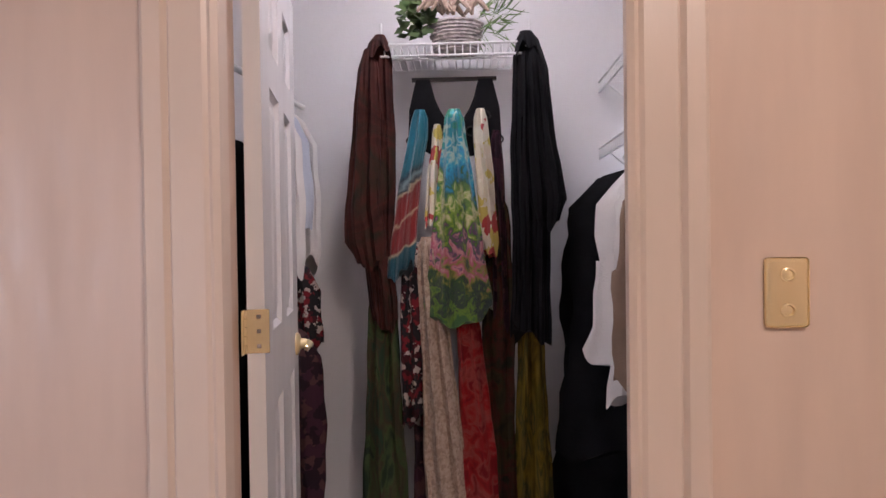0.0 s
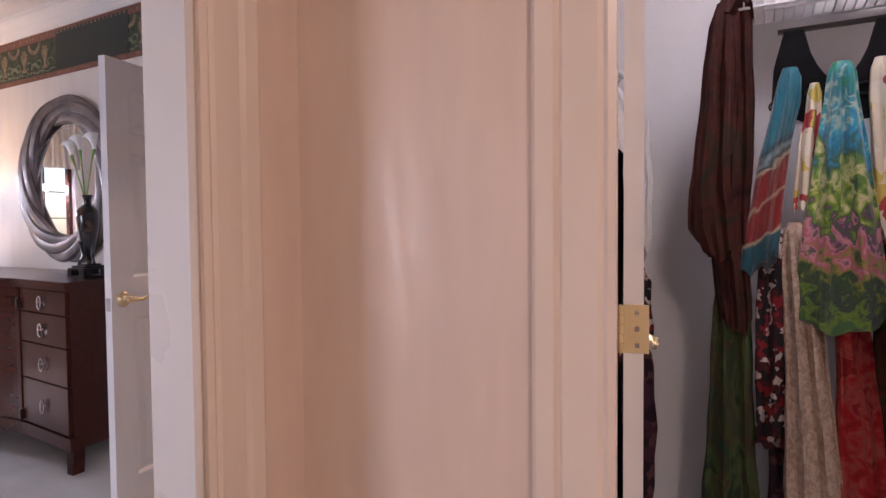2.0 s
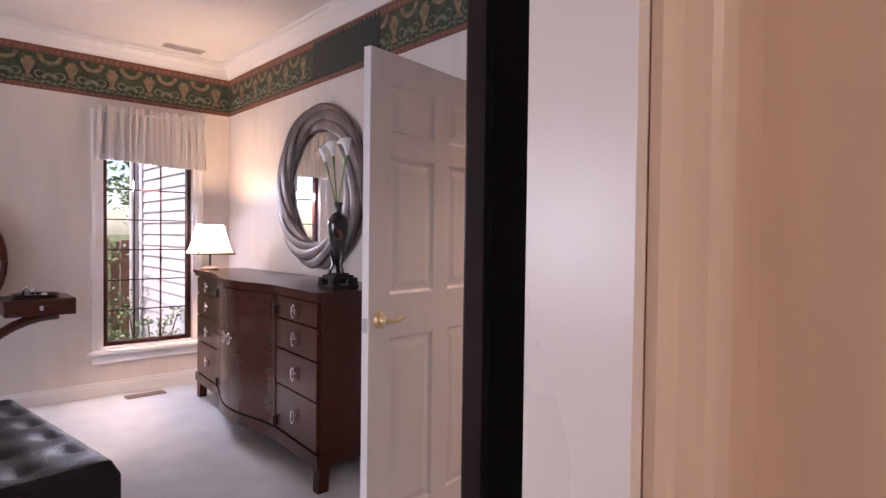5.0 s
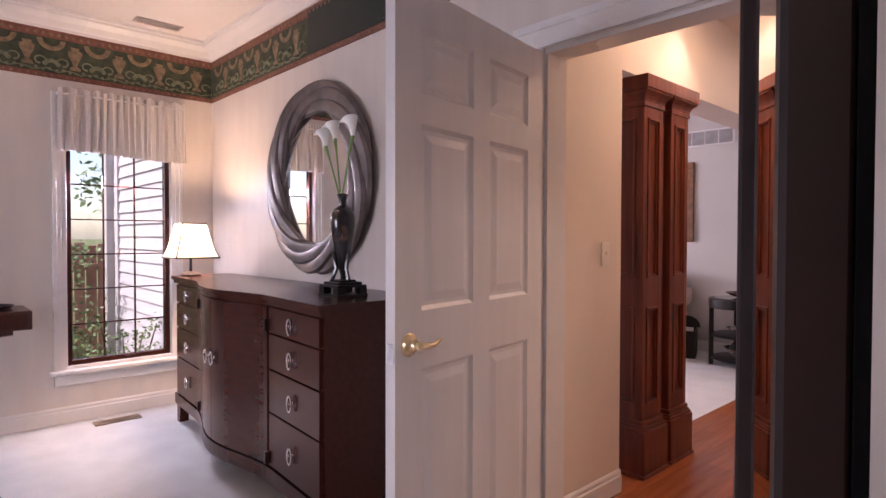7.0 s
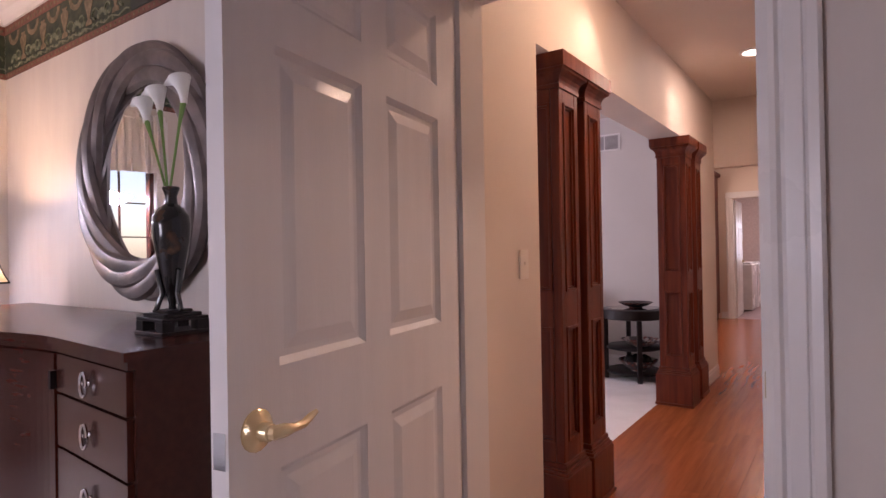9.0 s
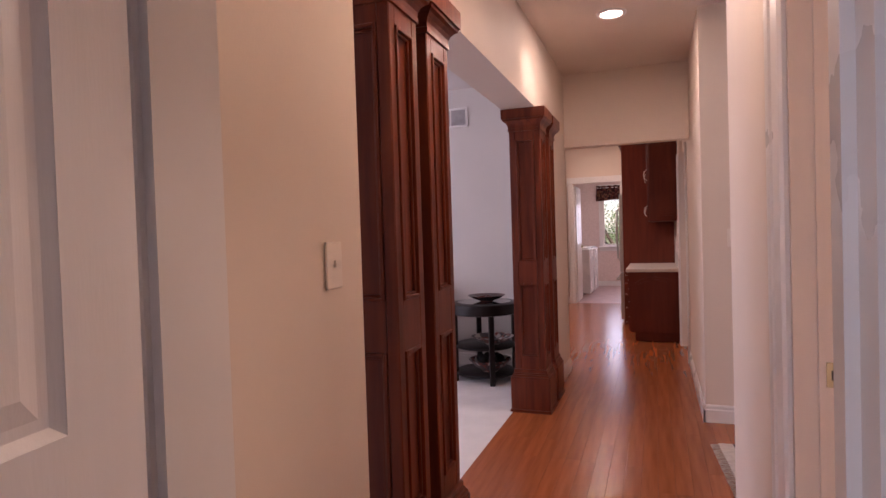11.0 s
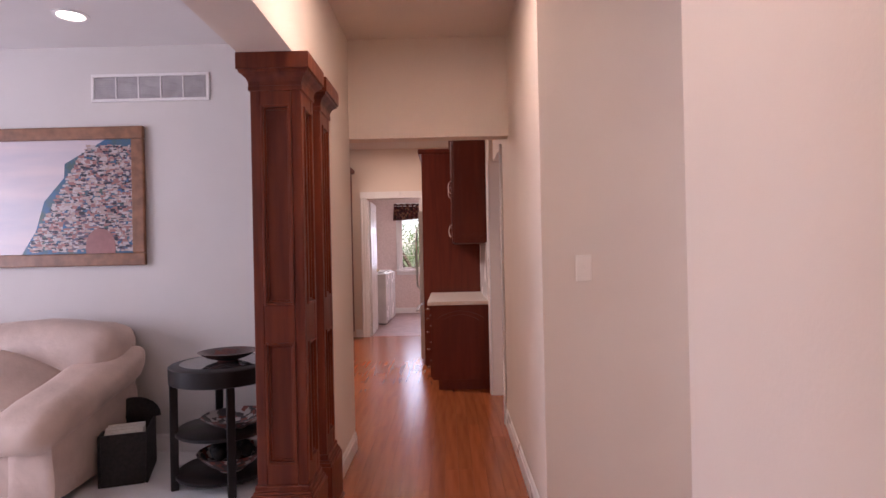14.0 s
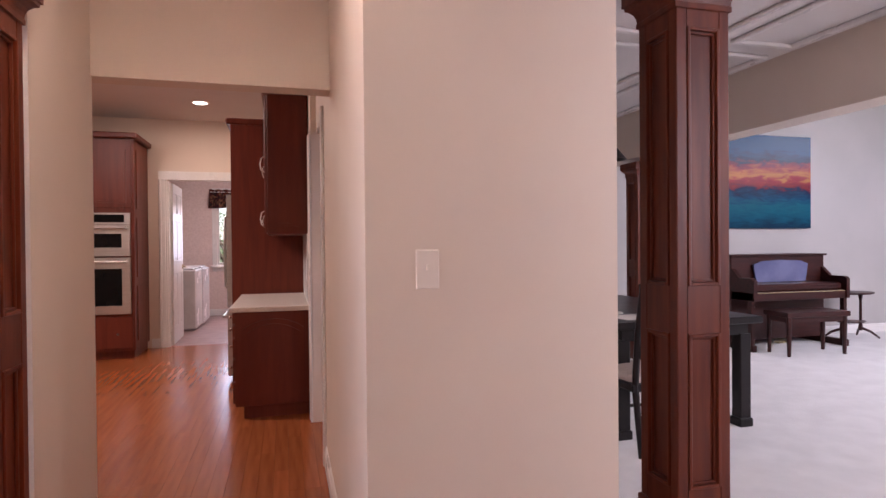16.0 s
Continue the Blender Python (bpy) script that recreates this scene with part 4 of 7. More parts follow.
piece("corner_board", SIDING, sd, -8.25, -8.14, 3.02, 3.14, -0.35, 3.1, bevel=0.004)
piece("wing_wall", SIDING, sd, -8.2, -6.13, 3.06, 3.2, -0.35, 3.1)
bm = bmesh.new()
box(bm, -8.36, -8.26, 2.94, 3.02, -0.35, 3.1, 0.008)
solid("downspout", bm, VENTGREY, "grey square downspout on the corner of the house wing", "downspout")
fence = thing("garden_fence", "red cedar board fence in the garden", "fence", pose(-10.6, 0, -0.35))
for k in range(34):
    piece("fence_board", FENCE, fence, -0.012, 0.012, 0.6 + k * 0.145, 0.6 + k * 0.145 + 0.13, 0.0, 1.55 + 0.02 * ((k * 7) % 3), bevel=0.004)
for z in (0.3, 1.2):
    piece("fence_rail", FENCE, fence, 0.012, 0.05, 0.5, 5.6, z, z + 0.09)


def leafy(name, m, label, category, radius, height, leaves, seed, trunk=None, leaf=0.05, squash=0.8):
    """Stems and a crown of many single leaves in clumps."""
    rng = random.Random(seed)
    t = thing(name, label, category, m)
    bm = bmesh.new()
    tips = []
    for k in range(9):
        a = rng.uniform(0, 6.28)
        r = radius * rng.uniform(0.3, 1.0)
        top = Vector((r * math.cos(a), r * math.sin(a), height * rng.uniform(0.55, 1.0)))
        base = Vector((0.05 * math.cos(a), 0.05 * math.sin(a), 0))
        if trunk:
            base = Vector((0, 0, trunk * rng.uniform(0.6, 1.0)))
        mid = base.lerp(top, 0.5) + Vector((rng.uniform(-0.1, 0.1), rng.uniform(-0.1, 0.1), 0.05)) * radius
        tube(bm, [base, mid, top], [0.03 * radius + 0.006, 0.02 * radius + 0.004, 0.005], 5)
        tips += [top, mid.lerp(top, 0.5), mid]
    if trunk:
        tube(bm, [(0, 0, -0.05), (0.03, 0.02, trunk * 0.5), (0, 0, trunk)], [0.13, 0.10, 0.08], 8)
    part("trunk" if trunk else "stems", bm, BARK, t)
    verts, faces = [], []
    for k in range(leaves):
        c = rng.choice(tips) + Vector((rng.gauss(0, 0.16), rng.gauss(0, 0.16), rng.gauss(0, 0.14) * squash)) * radius
        d = Vector((rng.gauss(0, 1), rng.gauss(0, 1), rng.gauss(0, 0.6))).normalized()
        s = d.orthogonal().normalized()
        s.rotate(Matrix.Rotation(rng.uniform(0, 6.28), 3, d))
        L = leaf * rng.uniform(0.6, 1.3)
        b0 = len(verts)
        verts += [c, c + d * L * 0.5 + s * L * 0.28, c + d * L, c + d * L * 0.5 - s * L * 0.28]
        faces += [(b0, b0 + 1, b0 + 2), (b0, b0 + 2, b0 + 3)]
    me = bpy.data.meshes.new("crown")
    me.from_pydata(verts, [], faces)
    me.materials.append(LEAF)
    o = new("crown", me)
    o.parent = t
    return t


leafy("garden_shrub", pose(-7.3, 1.95, -0.35), "leafy green shrub below the bedroom window", "shrub", 0.5, 1.15, 900, 4)
leafy("garden_shrub", pose(-7.5, 2.55, -0.35), "leafy green shrub beside the grey siding", "shrub", 0.45, 1.0, 800, 5)
leafy("garden_shrub", pose(-8.6, 2.1, -0.35), "airy green shrub in front of the cedar fence", "shrub", 0.8, 1.7, 2200, 14, leaf=0.06)
leafy("garden_shrub", pose(-6.75, 2.72, -0.35), "small green shrub at the foot of the siding", "shrub", 0.3, 0.95, 900, 15, leaf=0.04)
leafy("garden_tree", pose(-16.5, 6.6, -0.35), "green garden tree behind the fence", "tree", 2.2, 5.0, 3500, 6, trunk=1.8, leaf=0.16)
leafy("garden_tree", pose(-17.5, 2.0, -0.35), "green garden tree behind the fence", "tree", 2.2, 5.2, 3500, 7, trunk=1.9, leaf=0.16)
leafy("garden_tree", pose(-2.9, 19.4, -0.35), "green garden tree outside the laundry window", "tree", 1.6, 3.6, 9000, 8, trunk=1.0, leaf=0.07)

# ---------- bedroom furniture ----------
DX0, DX1, DYB, DH = -5.52, -3.24, 3.17, 1.045


def dresser_front(x):
    """How far the bowed front stands out at x."""
    u = (x - DX0) / (DX1 - DX0)
    s = max(0.0, min(1.0, (u - 0.22) / 0.56))
    return 2.75 - 0.17 * u - 0.105 * (0.5 - 0.5 * math.cos(2 * math.pi * s))


def dresser_slab(bm, x0, x1, inset, z0, z1, back=None, n=14):
    xs = [x0 + (x1 - x0) * i / n for i in range(n + 1)]
    pts = [(x, dresser_front(x) + inset) for x in xs]
    if back is None:
        pts += [(x, DYB) for x in reversed(xs)] if n == 0 else [(x1, DYB), (x0, DYB)]
    else:
        pts += [(x, dresser_front(x) + inset + back) for x in reversed(xs)]
    prism(bm, pts, z0, z1)


dr = thing("dresser", "dark espresso bow-front dresser with drawers and two doors", "dresser")
bm = bmesh.new()
dresser_slab(bm, DX0 + 0.01, DX1 - 0.01, 0.03, 0.14, 0.995, n=40)
part("body", bm, ESPRESSO, dr)
bm = bmesh.new()
dresser_slab(bm, DX0 - 0.015, DX1 + 0.015, -0.012, 1.02, DH, n=40)
dresser_slab(bm, DX0 - 0.005, DX1 + 0.005, 0.002, 0.995, 1.02, n=40)
part("top", bm, ESPRESSO, dr)
bm = bmesh.new()
dresser_slab(bm, DX0, DX1, 0.004, 0.135, 0.205, back=0.05, n=40)
part("base_rail", bm, ESPRESSO, dr)
for x in (DX0 + 0.04, DX1 - 0.04):
    for y in (dresser_front(x) + 0.05, DYB - 0.05):
        bm = bmesh.new()
        prism(bm, [(-0.035, 0.0), (0.02, 0.0), (0.035, 0.14), (-0.035, 0.14)], -0.03, 0.03, "y")
        o = part("leg", bm, ESPRESSO, dr)
        o.matrix_local = pose(x, y, 0.0)


def ring_pull(parent, x, y, z, turn=0.0):
    bm = bmesh.new()
    lathe(bm, [(0.010, 0), (0.009, 0.005), (0.005, 0.012), (0.006, 0.018), (0.0, 0.020)], n=12)
    bmesh.ops.transform(bm, matrix=pose(0, 0, 0, 90, 0, 0), verts=bm.verts)
    h = part("handle", bm, CHROME, parent, "chrome ring pull", smooth=True)
    h.matrix_local = pose(x, y, z, 0, 0, turn)
    bm = bmesh.new()
    tube(bm, [(0.019 * math.cos(a), -0.016, -0.004 + 0.036 * math.sin(a)) for a in [2 * math.pi * i / 14 for i in range(15)]], 0.005, 6)
    part("ring", bm, CHROME, h, smooth=True)


drawer_rows = ((0.215, 0.468), (0.478, 0.678), (0.688, 0.853), (0.863, 0.985))
for x0, x1 in ((DX0 + 0.03, DX0 + 0.60), (DX1 - 0.56, DX1 - 0.03)):
    for a, b in drawer_rows:
        bm = bmesh.new()
        dresser_slab(bm, x0, x1, 0.012, a, b, back=0.02, n=12)
        d = part("drawer", bm, ESPRESSO, dr)
        xm = (x0 + x1) / 2
        ring_pull(d, xm, dresser_front(xm) + 0.012, (a + b) / 2)
mid = (DX0 + DX1) / 2 + 0.02
for x0, x1, hx in ((DX0 + 0.61, mid - 0.003, mid - 0.045), (mid + 0.003, DX1 - 0.57, mid + 0.045)):
    bm = bmesh.new()
    dresser_slab(bm, x0, x1, 0.008, 0.215, 0.985, back=0.02, n=14)
    d = part("door", bm, ESPRESSO, dr)
    ring_pull(d, hx, dresser_front(hx) + 0.008, 0.67)
    for z in (0.25, 0.9):
        xe = x0 if hx < mid and x0 < mid - 0.2 else x1
        piece("hinge", BLACKWOOD, d, xe - 0.008, xe + 0.008, dresser_front(xe) - 0.006, dresser_front(xe) + 0.02, z - 0.03, z + 0.03)

# oval mirror with a twisted frame
wm = thing("wall_mirror", "oval wall mirror in a twisted pewter frame", "mirror", pose(-4.27, 3.205, 1.675) @ Matrix.Diagonal((1.04, 1, 1.02, 1)))
bm = bmesh.new()
bmesh.ops.create_circle(bm, cap_ends=True, segments=64, radius=1.0, matrix=Matrix.Translation((0, -0.035, 0)) @ Matrix.Diagonal((0.40, 1, 0.41, 1)) @ pose(0, 0, 0, 90, 0, 0))
part("mirror_glass", bm, MIRROR, wm)
for s in range(5):
    bm = bmesh.new()
    N, K = 96, 8
    rings = []
    for i in range(N):
        a = 2 * math.pi * i / N
        tw = 2 * math.pi * s / 5 + 2.0 * a
        ra, rb = 0.465 + 0.056 * math.cos(tw), 0.475 + 0.056 * math.cos(tw)
        c = Vector((ra * math.cos(a), -0.045 - 0.026 * math.sin(tw), rb * math.sin(a)))
        o = Vector((math.cos(a), 0, math.sin(a)))
        rings.append([bm.verts.new(c + 0.042 * math.cos(2 * math.pi * k / K) * o + 0.030 * math.sin(2 * math.pi * k / K) * Vector((0, 1, 0))) for k in range(K)])
    for i in range(N):
        a, b = rings[i], rings[(i + 1) % N]
        for k in range(K):
            bm.faces.new((a[k], a[(k + 1) % K], b[(k + 1) % K], b[k]))
    part("frame_strand", bm, PEWTER, wm, smooth=True)

# vase with three lilies
vs = thing("vase", "tall black and copper urn vase on a stepped foot", "vase", pose(-3.50, 2.86, DH))
bm = bmesh.new()
lathe(bm, [(0.012, 0.06), (0.012, 0.10), (0.026, 0.14), (0.042, 0.22), (0.056, 0.30), (0.061, 0.35), (0.058, 0.385), (0.04, 0.41), (0.02, 0.425), (0.018, 0.45), (0.028, 0.478), (0.024, 0.482), (0.014, 0.45)], n=24)
part("urn", bm, VASEBLACK, vs, smooth=True)
for k in range(3):
    a = 2.1 * k
    bm = bmesh.new()
    tube(bm, [(0.05 * math.cos(a), 0.05 * math.sin(a), 0.075), (0.03 * math.cos(a), 0.03 * math.sin(a), 0.13), (0.045 * math.cos(a), 0.045 * math.sin(a), 0.21)], 0.009)
    part("support_leg", bm, VASEBLACK, vs, smooth=True)
bm = bmesh.new()
for r, a, b in ((0.085, 0.0, 0.012), (0.08, 0.045, 0.055), (0.065, 0.055, 0.068), (0.045, 0.068, 0.078)):
    box(bm, -r, r, -r, r, a, b, 0.002)
for sx in (-1, 1):
    for sy in (-1, 1):
        box(bm, sx * 0.06 - 0.02, sx * 0.06 + 0.02, sy * 0.06 - 0.02, sy * 0.06 + 0.02, 0.012, 0.045)
part("foot", bm, BLACKWOOD, vs)
for dx, dy, zb, lip in ((-0.17, 0.02, 1.765 - DH, 0.06), (-0.10, 0.03, 1.795 - DH, 0.08), (0.115, -0.01, 1.785 - DH, 0.07)):
    ly = thing("lily", "white calla lily on a long green stem in the vase", "flower", pose(-3.515, 2.86, DH), group="lilies in the vase")
    bm = bmesh.new()
    tube(bm, [(0, 0, 0.40), (dx * 0.12, dy * 0.12, 0.48), (dx * 0.7, dy * 0.7, zb - 0.07), (dx, dy, zb + 0.01)], [0.004, 0.004, 0.0045, 0.010], 7)
    part("stem", bm, STEM, ly, smooth=True)
    bm = bmesh.new()
    rows = []
    for j in range(10):
        v = j / 9
        r = 0.010 + 0.026 * v ** 1.6
        ring = []
        for a in [2 * math.pi * i / 20 for i in range(20)]:
            out_ = max(0.0, -math.cos(a))
            ring.append(bm.verts.new((dx + r * math.cos(a) - 0.025 * v * v - out_ ** 2 * lip * 0.75 * v ** 3, dy + r * math.sin(a) * (1 - 0.35 * v * out_), zb + 0.085 * v + 0.012 * v * v * math.cos(a) + out_ ** 2 * 0.02 * math.sin(3.0 * v) * v)))
        rows.append(ring)
    for a, b in zip(rows, rows[1:]):
        for i in range(20):
            bm.faces.new((a[i], a[(i + 1) % 20], b[(i + 1) % 20], b[i]))
    part("petal", bm, CALLA, ly, smooth=True)
    bm = bmesh.new()
    tube(bm, [(dx, dy, zb + 0.01), (dx - 0.012, dy, zb + 0.06)], 0.004, 6)
    part("spadix", bm, FOOD, ly, smooth=True)

# table lamp on the dresser
tl = thing("table_lamp", "lit table lamp with a square flared shade and dark trim", "lamp", pose(-5.42, 2.835, DH))
bm = bmesh.new()
lathe(bm, [(0.075, 0), (0.075, 0.012), (0.05, 0.022), (0.012, 0.035), (0.009, 0.06), (0.009, 0.36)], n=20)
part("stand", bm, BLACKWOOD, tl, smooth=True)
bm = bmesh.new()
SB, ST_, Z0, Z1 = 0.148, 0.082, 0.13, 0.37
lo = [(-SB, -SB), (SB, -SB), (SB, SB), (-SB, SB)]
rings = []
for j in range(7):
    v = j / 6
    r = SB + (ST_ - SB) * (v ** 0.75)
    rings.append([bm.verts.new((sx / SB * r, sy / SB * r, Z0 + (Z1 - Z0) * v)) for sx, sy in lo])
for a, b in zip(rings, rings[1:]):
    for i in range(4):
        bm.faces.new((a[i], a[(i + 1) % 4], b[(i + 1) % 4], b[i]))
part("shade", bm, SHADE, tl, "cream cloth shade lit from inside")
for r, z in ((SB, Z0), (ST_, Z1)):
    bm = bmesh.new()
    tube(bm, [(-r, -r, z), (r, -r, z), (r, r, z), (-r, r, z), (-r, -r, z)], 0.005, 6)
    part("trim", bm, BLACKWOOD, tl)
for sx, sy in ((-1, -1), (1, -1), (1, 1), (-1, 1)):
    bm = bmesh.new()
    tube(bm, [(sx * (SB + (ST_ - SB) * (j / 6) ** 0.75), sy * (SB + (ST_ - SB) * (j / 6) ** 0.75), Z0 + (Z1 - Z0) * j / 6) for j in range(7)], 0.003, 5)
    part("trim", bm, BLACKWOOD, tl)
bm = bmesh.new()
lathe(bm, [(0.012, 0.20), (0.014, 0.225), (0.028, 0.26), (0.03, 0.28), (0.02, 0.305), (0.0, 0.312)], n=14)
part("bulb", bm, glow_mat("lit_bulb", (1.0, 0.78, 0.5), 9.0), tl, "glowing bulb", smooth=True)

# vanity and tufted bench at the west wall
vn = thing("vanity", "dark espresso vanity with round mirror frame and drawer shelf", "vanity", pose(-5.96, 1.0, 0))
for s in (-1, 1):
    y0, y1 = sorted((s * 0.50, s * 0.92))
    d = piece("shelf_box", ESPRESSO, vn, 0.02, 0.42, y0, y1, 0.745, 0.862, bevel=0.004)
    f = piece("drawer", ESPRESSO, d, 0.418, 0.428, y0 + 0.02, y1 - 0.02, 0.757, 0.85, bevel=0.002)
    bm = bmesh.new()
    lathe(bm, [(0.012, 0), (0.01, 0.012), (0.016, 0.02), (0.0, 0.026)], n=12)
    o = part("handle", bm, CHROME, f, "chrome knob", smooth=True)
    o.matrix_local = pose(0.428, (y0 + y1) / 2, 0.803, 0, 90, 0)
    bm = bmesh.new()
    arc = [(0.22, s * (0.84 - 0.60 * math.sin(radians(a))), 0.745 - 0.60 * (1 - math.cos(radians(a))) - 0.02) for a in range(0, 91, 9)]
    tube(bm, arc + [(0.22, s * 0.24, 0.0)], 0.035, 8)
    part("bracket", bm, ESPRESSO, vn, smooth=True)
piece("plinth", ESPRESSO, vn, 0.04, 0.40, -0.25, 0.25, 0.0, 0.08, bevel=0.005)
bm = bmesh.new()
tube(bm, [(0.04, 0.52 * math.cos(a), 1.12 + 0.52 * math.sin(a)) for a in [2 * math.pi * i / 40 for i in range(41)]], 0.035, 8)
part("mirror_frame", bm, ESPRESSO, vn, smooth=True)
bm = bmesh.new()
bmesh.ops.create_circle(bm, cap_ends=True, segments=40, radius=0.50, matrix=pose(0.03, 0, 1.12, 0, 90, 0))
part("mirror_glass", bm, MIRROR, vn)
tray = thing("tray", "black oval tray on the vanity shelf", "tray", pose(-5.74, 1.70, 0.862))
bm = bmesh.new()
lathe(bm, [(0.10, 0.0), (0.12, 0.006), (0.14, 0.025), (0.146, 0.026), (0.128, 0.008), (0.0, 0.006)], n=24, sy=1.05)
part("dish", bm, BLACKWOOD, tray, smooth=True)
for k, (dx, dy, h, c) in enumerate(((0.02, -0.05, 0.075, PEWTER), (-0.03, 0.0, 0.05, GLASS), (0.03, 0.05, 0.035, PAPER), (-0.04, -0.06, 0.06, VASEBLACK))):
    b_ = thing("perfume_bottle", "small perfume bottle on the black tray", "bottle", pose(-5.74 + dx, 1.70 + dy, 0.869), group="bottles on the tray")
    bm = bmesh.new()
    lathe(bm, [(0.016, 0), (0.018, 0.004), (0.018, h * 0.6), (0.008, h * 0.72), (0.008, h * 0.78)], n=12)
    part("flask", bm, c, b_, smooth=True)
    bm = bmesh.new()
    lathe(bm, [(0.010, h * 0.78), (0.010, h), (0.0, h + 0.002)], n=12)
    part("stopper", bm, CHROME, b_, smooth=True)

ot = thing("tufted_bench", "black leather tufted bench on the bedroom carpet", "bench", pose(-3.78, 1.27, 0, 0, 0, 9))
bm = bmesh.new()
nx, ny = 44, 24
W, D, H = 1.34, 0.60, 0.46
grid = []
for j in range(ny + 1):
    row = []
    for i in range(nx + 1):
        u, v = i / nx, j / ny
        ex, ey = min(u, 1 - u) * W, min(v, 1 - v) * D
        edge = min(1.0, min(ex, ey) / 0.07)
        z = H - 0.07 * (1 - math.sqrt(max(0.0, 1 - (1 - edge) ** 2)))
        for a in range(5):
            for b in range(3):
                bx, by = (a + 0.5 + 0.5 * (b % 2)) / 5.5, (b + 0.5) / 3
                d2 = ((u - bx) * W) ** 2 + ((v - by) * D) ** 2
                z -= 0.03 * math.exp(-d2 / 0.0022)
        row.append(bm.verts.new(((u - 0.5) * W, (v - 0.5) * D, z)))
    grid.append(row)
for a, b in zip(grid, grid[1:]):
    for i in range(nx):
        bm.faces.new((a[i], a[i + 1], b[i + 1], b[i]))
bm2 = [e for e in bm.edges if e.is_boundary]
r = bmesh.ops.extrude_edge_only(bm, edges=bm2)
for v in r["geom"]:
    if isinstance(v, bmesh.types.BMVert):
        v.co.z = 0.10
part("seat", bm, BLACKLEATHER, ot, smooth=True)
for a in range(5):
    for b in range(3):
        bm = bmesh.new()
        lathe(bm, [(0.014, 0), (0.012, 0.006), (0.0, 0.009)], n=10)
        o = part("button", bm, BLACKLEATHER, ot, smooth=True)
        o.matrix_local = pose(((a + 0.5 + 0.5 * (b % 2)) / 5.5 - 0.5) * W, ((b + 0.5) / 3 - 0.5) * D, H - 0.034)
for sx in (-1, 1):
    for sy in (-1, 1):
        piece("leg", ESPRESSO, ot, sx * 0.53 - 0.03, sx * 0.53 + 0.03, sy * 0.25 - 0.03, sy * 0.25 + 0.03, 0, 0.11, bevel=0.004)


def grille(name, m, w, d, slots, material, label):
    """A vent: frame, dark backing, slats; lies in local x-y."""
    t = thing(name, label, "vent", m)
    piece("backing", BLACKWOOD, t, -w / 2 + 0.01, w / 2 - 0.01, -d / 2 + 0.01, d / 2 - 0.01, 0.001, 0.003)
    for q in ((-w / 2, w / 2, -d / 2, -d / 2 + 0.016), (-w / 2, w / 2, d / 2 - 0.016, d / 2), (-w / 2, -w / 2 + 0.016, -d / 2 + 0.016, d / 2 - 0.016), (w / 2 - 0.016, w / 2, -d / 2 + 0.016, d / 2 - 0.016)):
        piece("frame", material, t, *q, 0.001, 0.009, bevel=0.002)
    for k in range(slots):
        x = -w / 2 + 0.016 + (w - 0.032) * (k + 0.5) / slots
        piece("slat", material, t, x - 0.003, x + 0.003, -d / 2 + 0.016, d / 2 - 0.016, 0.003, 0.008)
    return t


grille("floor_vent", pose(-5.80, 2.45, 0, 0, 0, 90), 0.30, 0.10, 20, mat("tan_vent_metal", (0.36, 0.25, 0.16), None, 8, 0.5), "tan metal floor vent in the carpet")
grille("ceiling_vent", pose(-5.72, 2.72, BC, 180, 0, 90), 0.32, 0.12, 16, mat("pale_vent_metal", (0.55, 0.48, 0.46), None, 8, 0.5), "pale metal vent in the bedroom ceiling")

# standing mirror beside the passage
FRAMEDARK = mat("dark_mirror_frame_wood", (0.022, 0.010, 0.009), (0.012, 0.006, 0.006), 6, 0.5, 0.03, 50)
sm = thing("standing_mirror", "tall standing mirror in a dark wood frame", "mirror", pose(-1.284, 1.730, 0, 0, 0, 112.3))
for q in ((0, 0.035), (0.545, 0.58)):
    piece("frame_post", FRAMEDARK, sm, q[0], q[1], -0.026, 0.012, 0.03, 2.05, bevel=0.004)
for z0, z1 in ((0.03, 0.11), (1.97, 2.05)):
    piece("frame_rail", FRAMEDARK, sm, 0.035, 0.545, -0.026, 0.012, z0, z1, bevel=0.004)
piece("mirror_glass", MIRROR, sm, 0.033, 0.547, -0.005, 0.0, 0.108, 1.972)
piece("backing_board", mat("black_felt_backing", (0.004, 0.004, 0.004), None, 30, 0.95, 0.2), sm, 0.0, 0.58, -0.034, -0.026, 0.03, 2.05)
for x in (0.02, 0.50):
    piece("foot", FRAMEDARK, sm, x, x + 0.06, -0.09, 0.06, 0, 0.03, bevel=0.005)

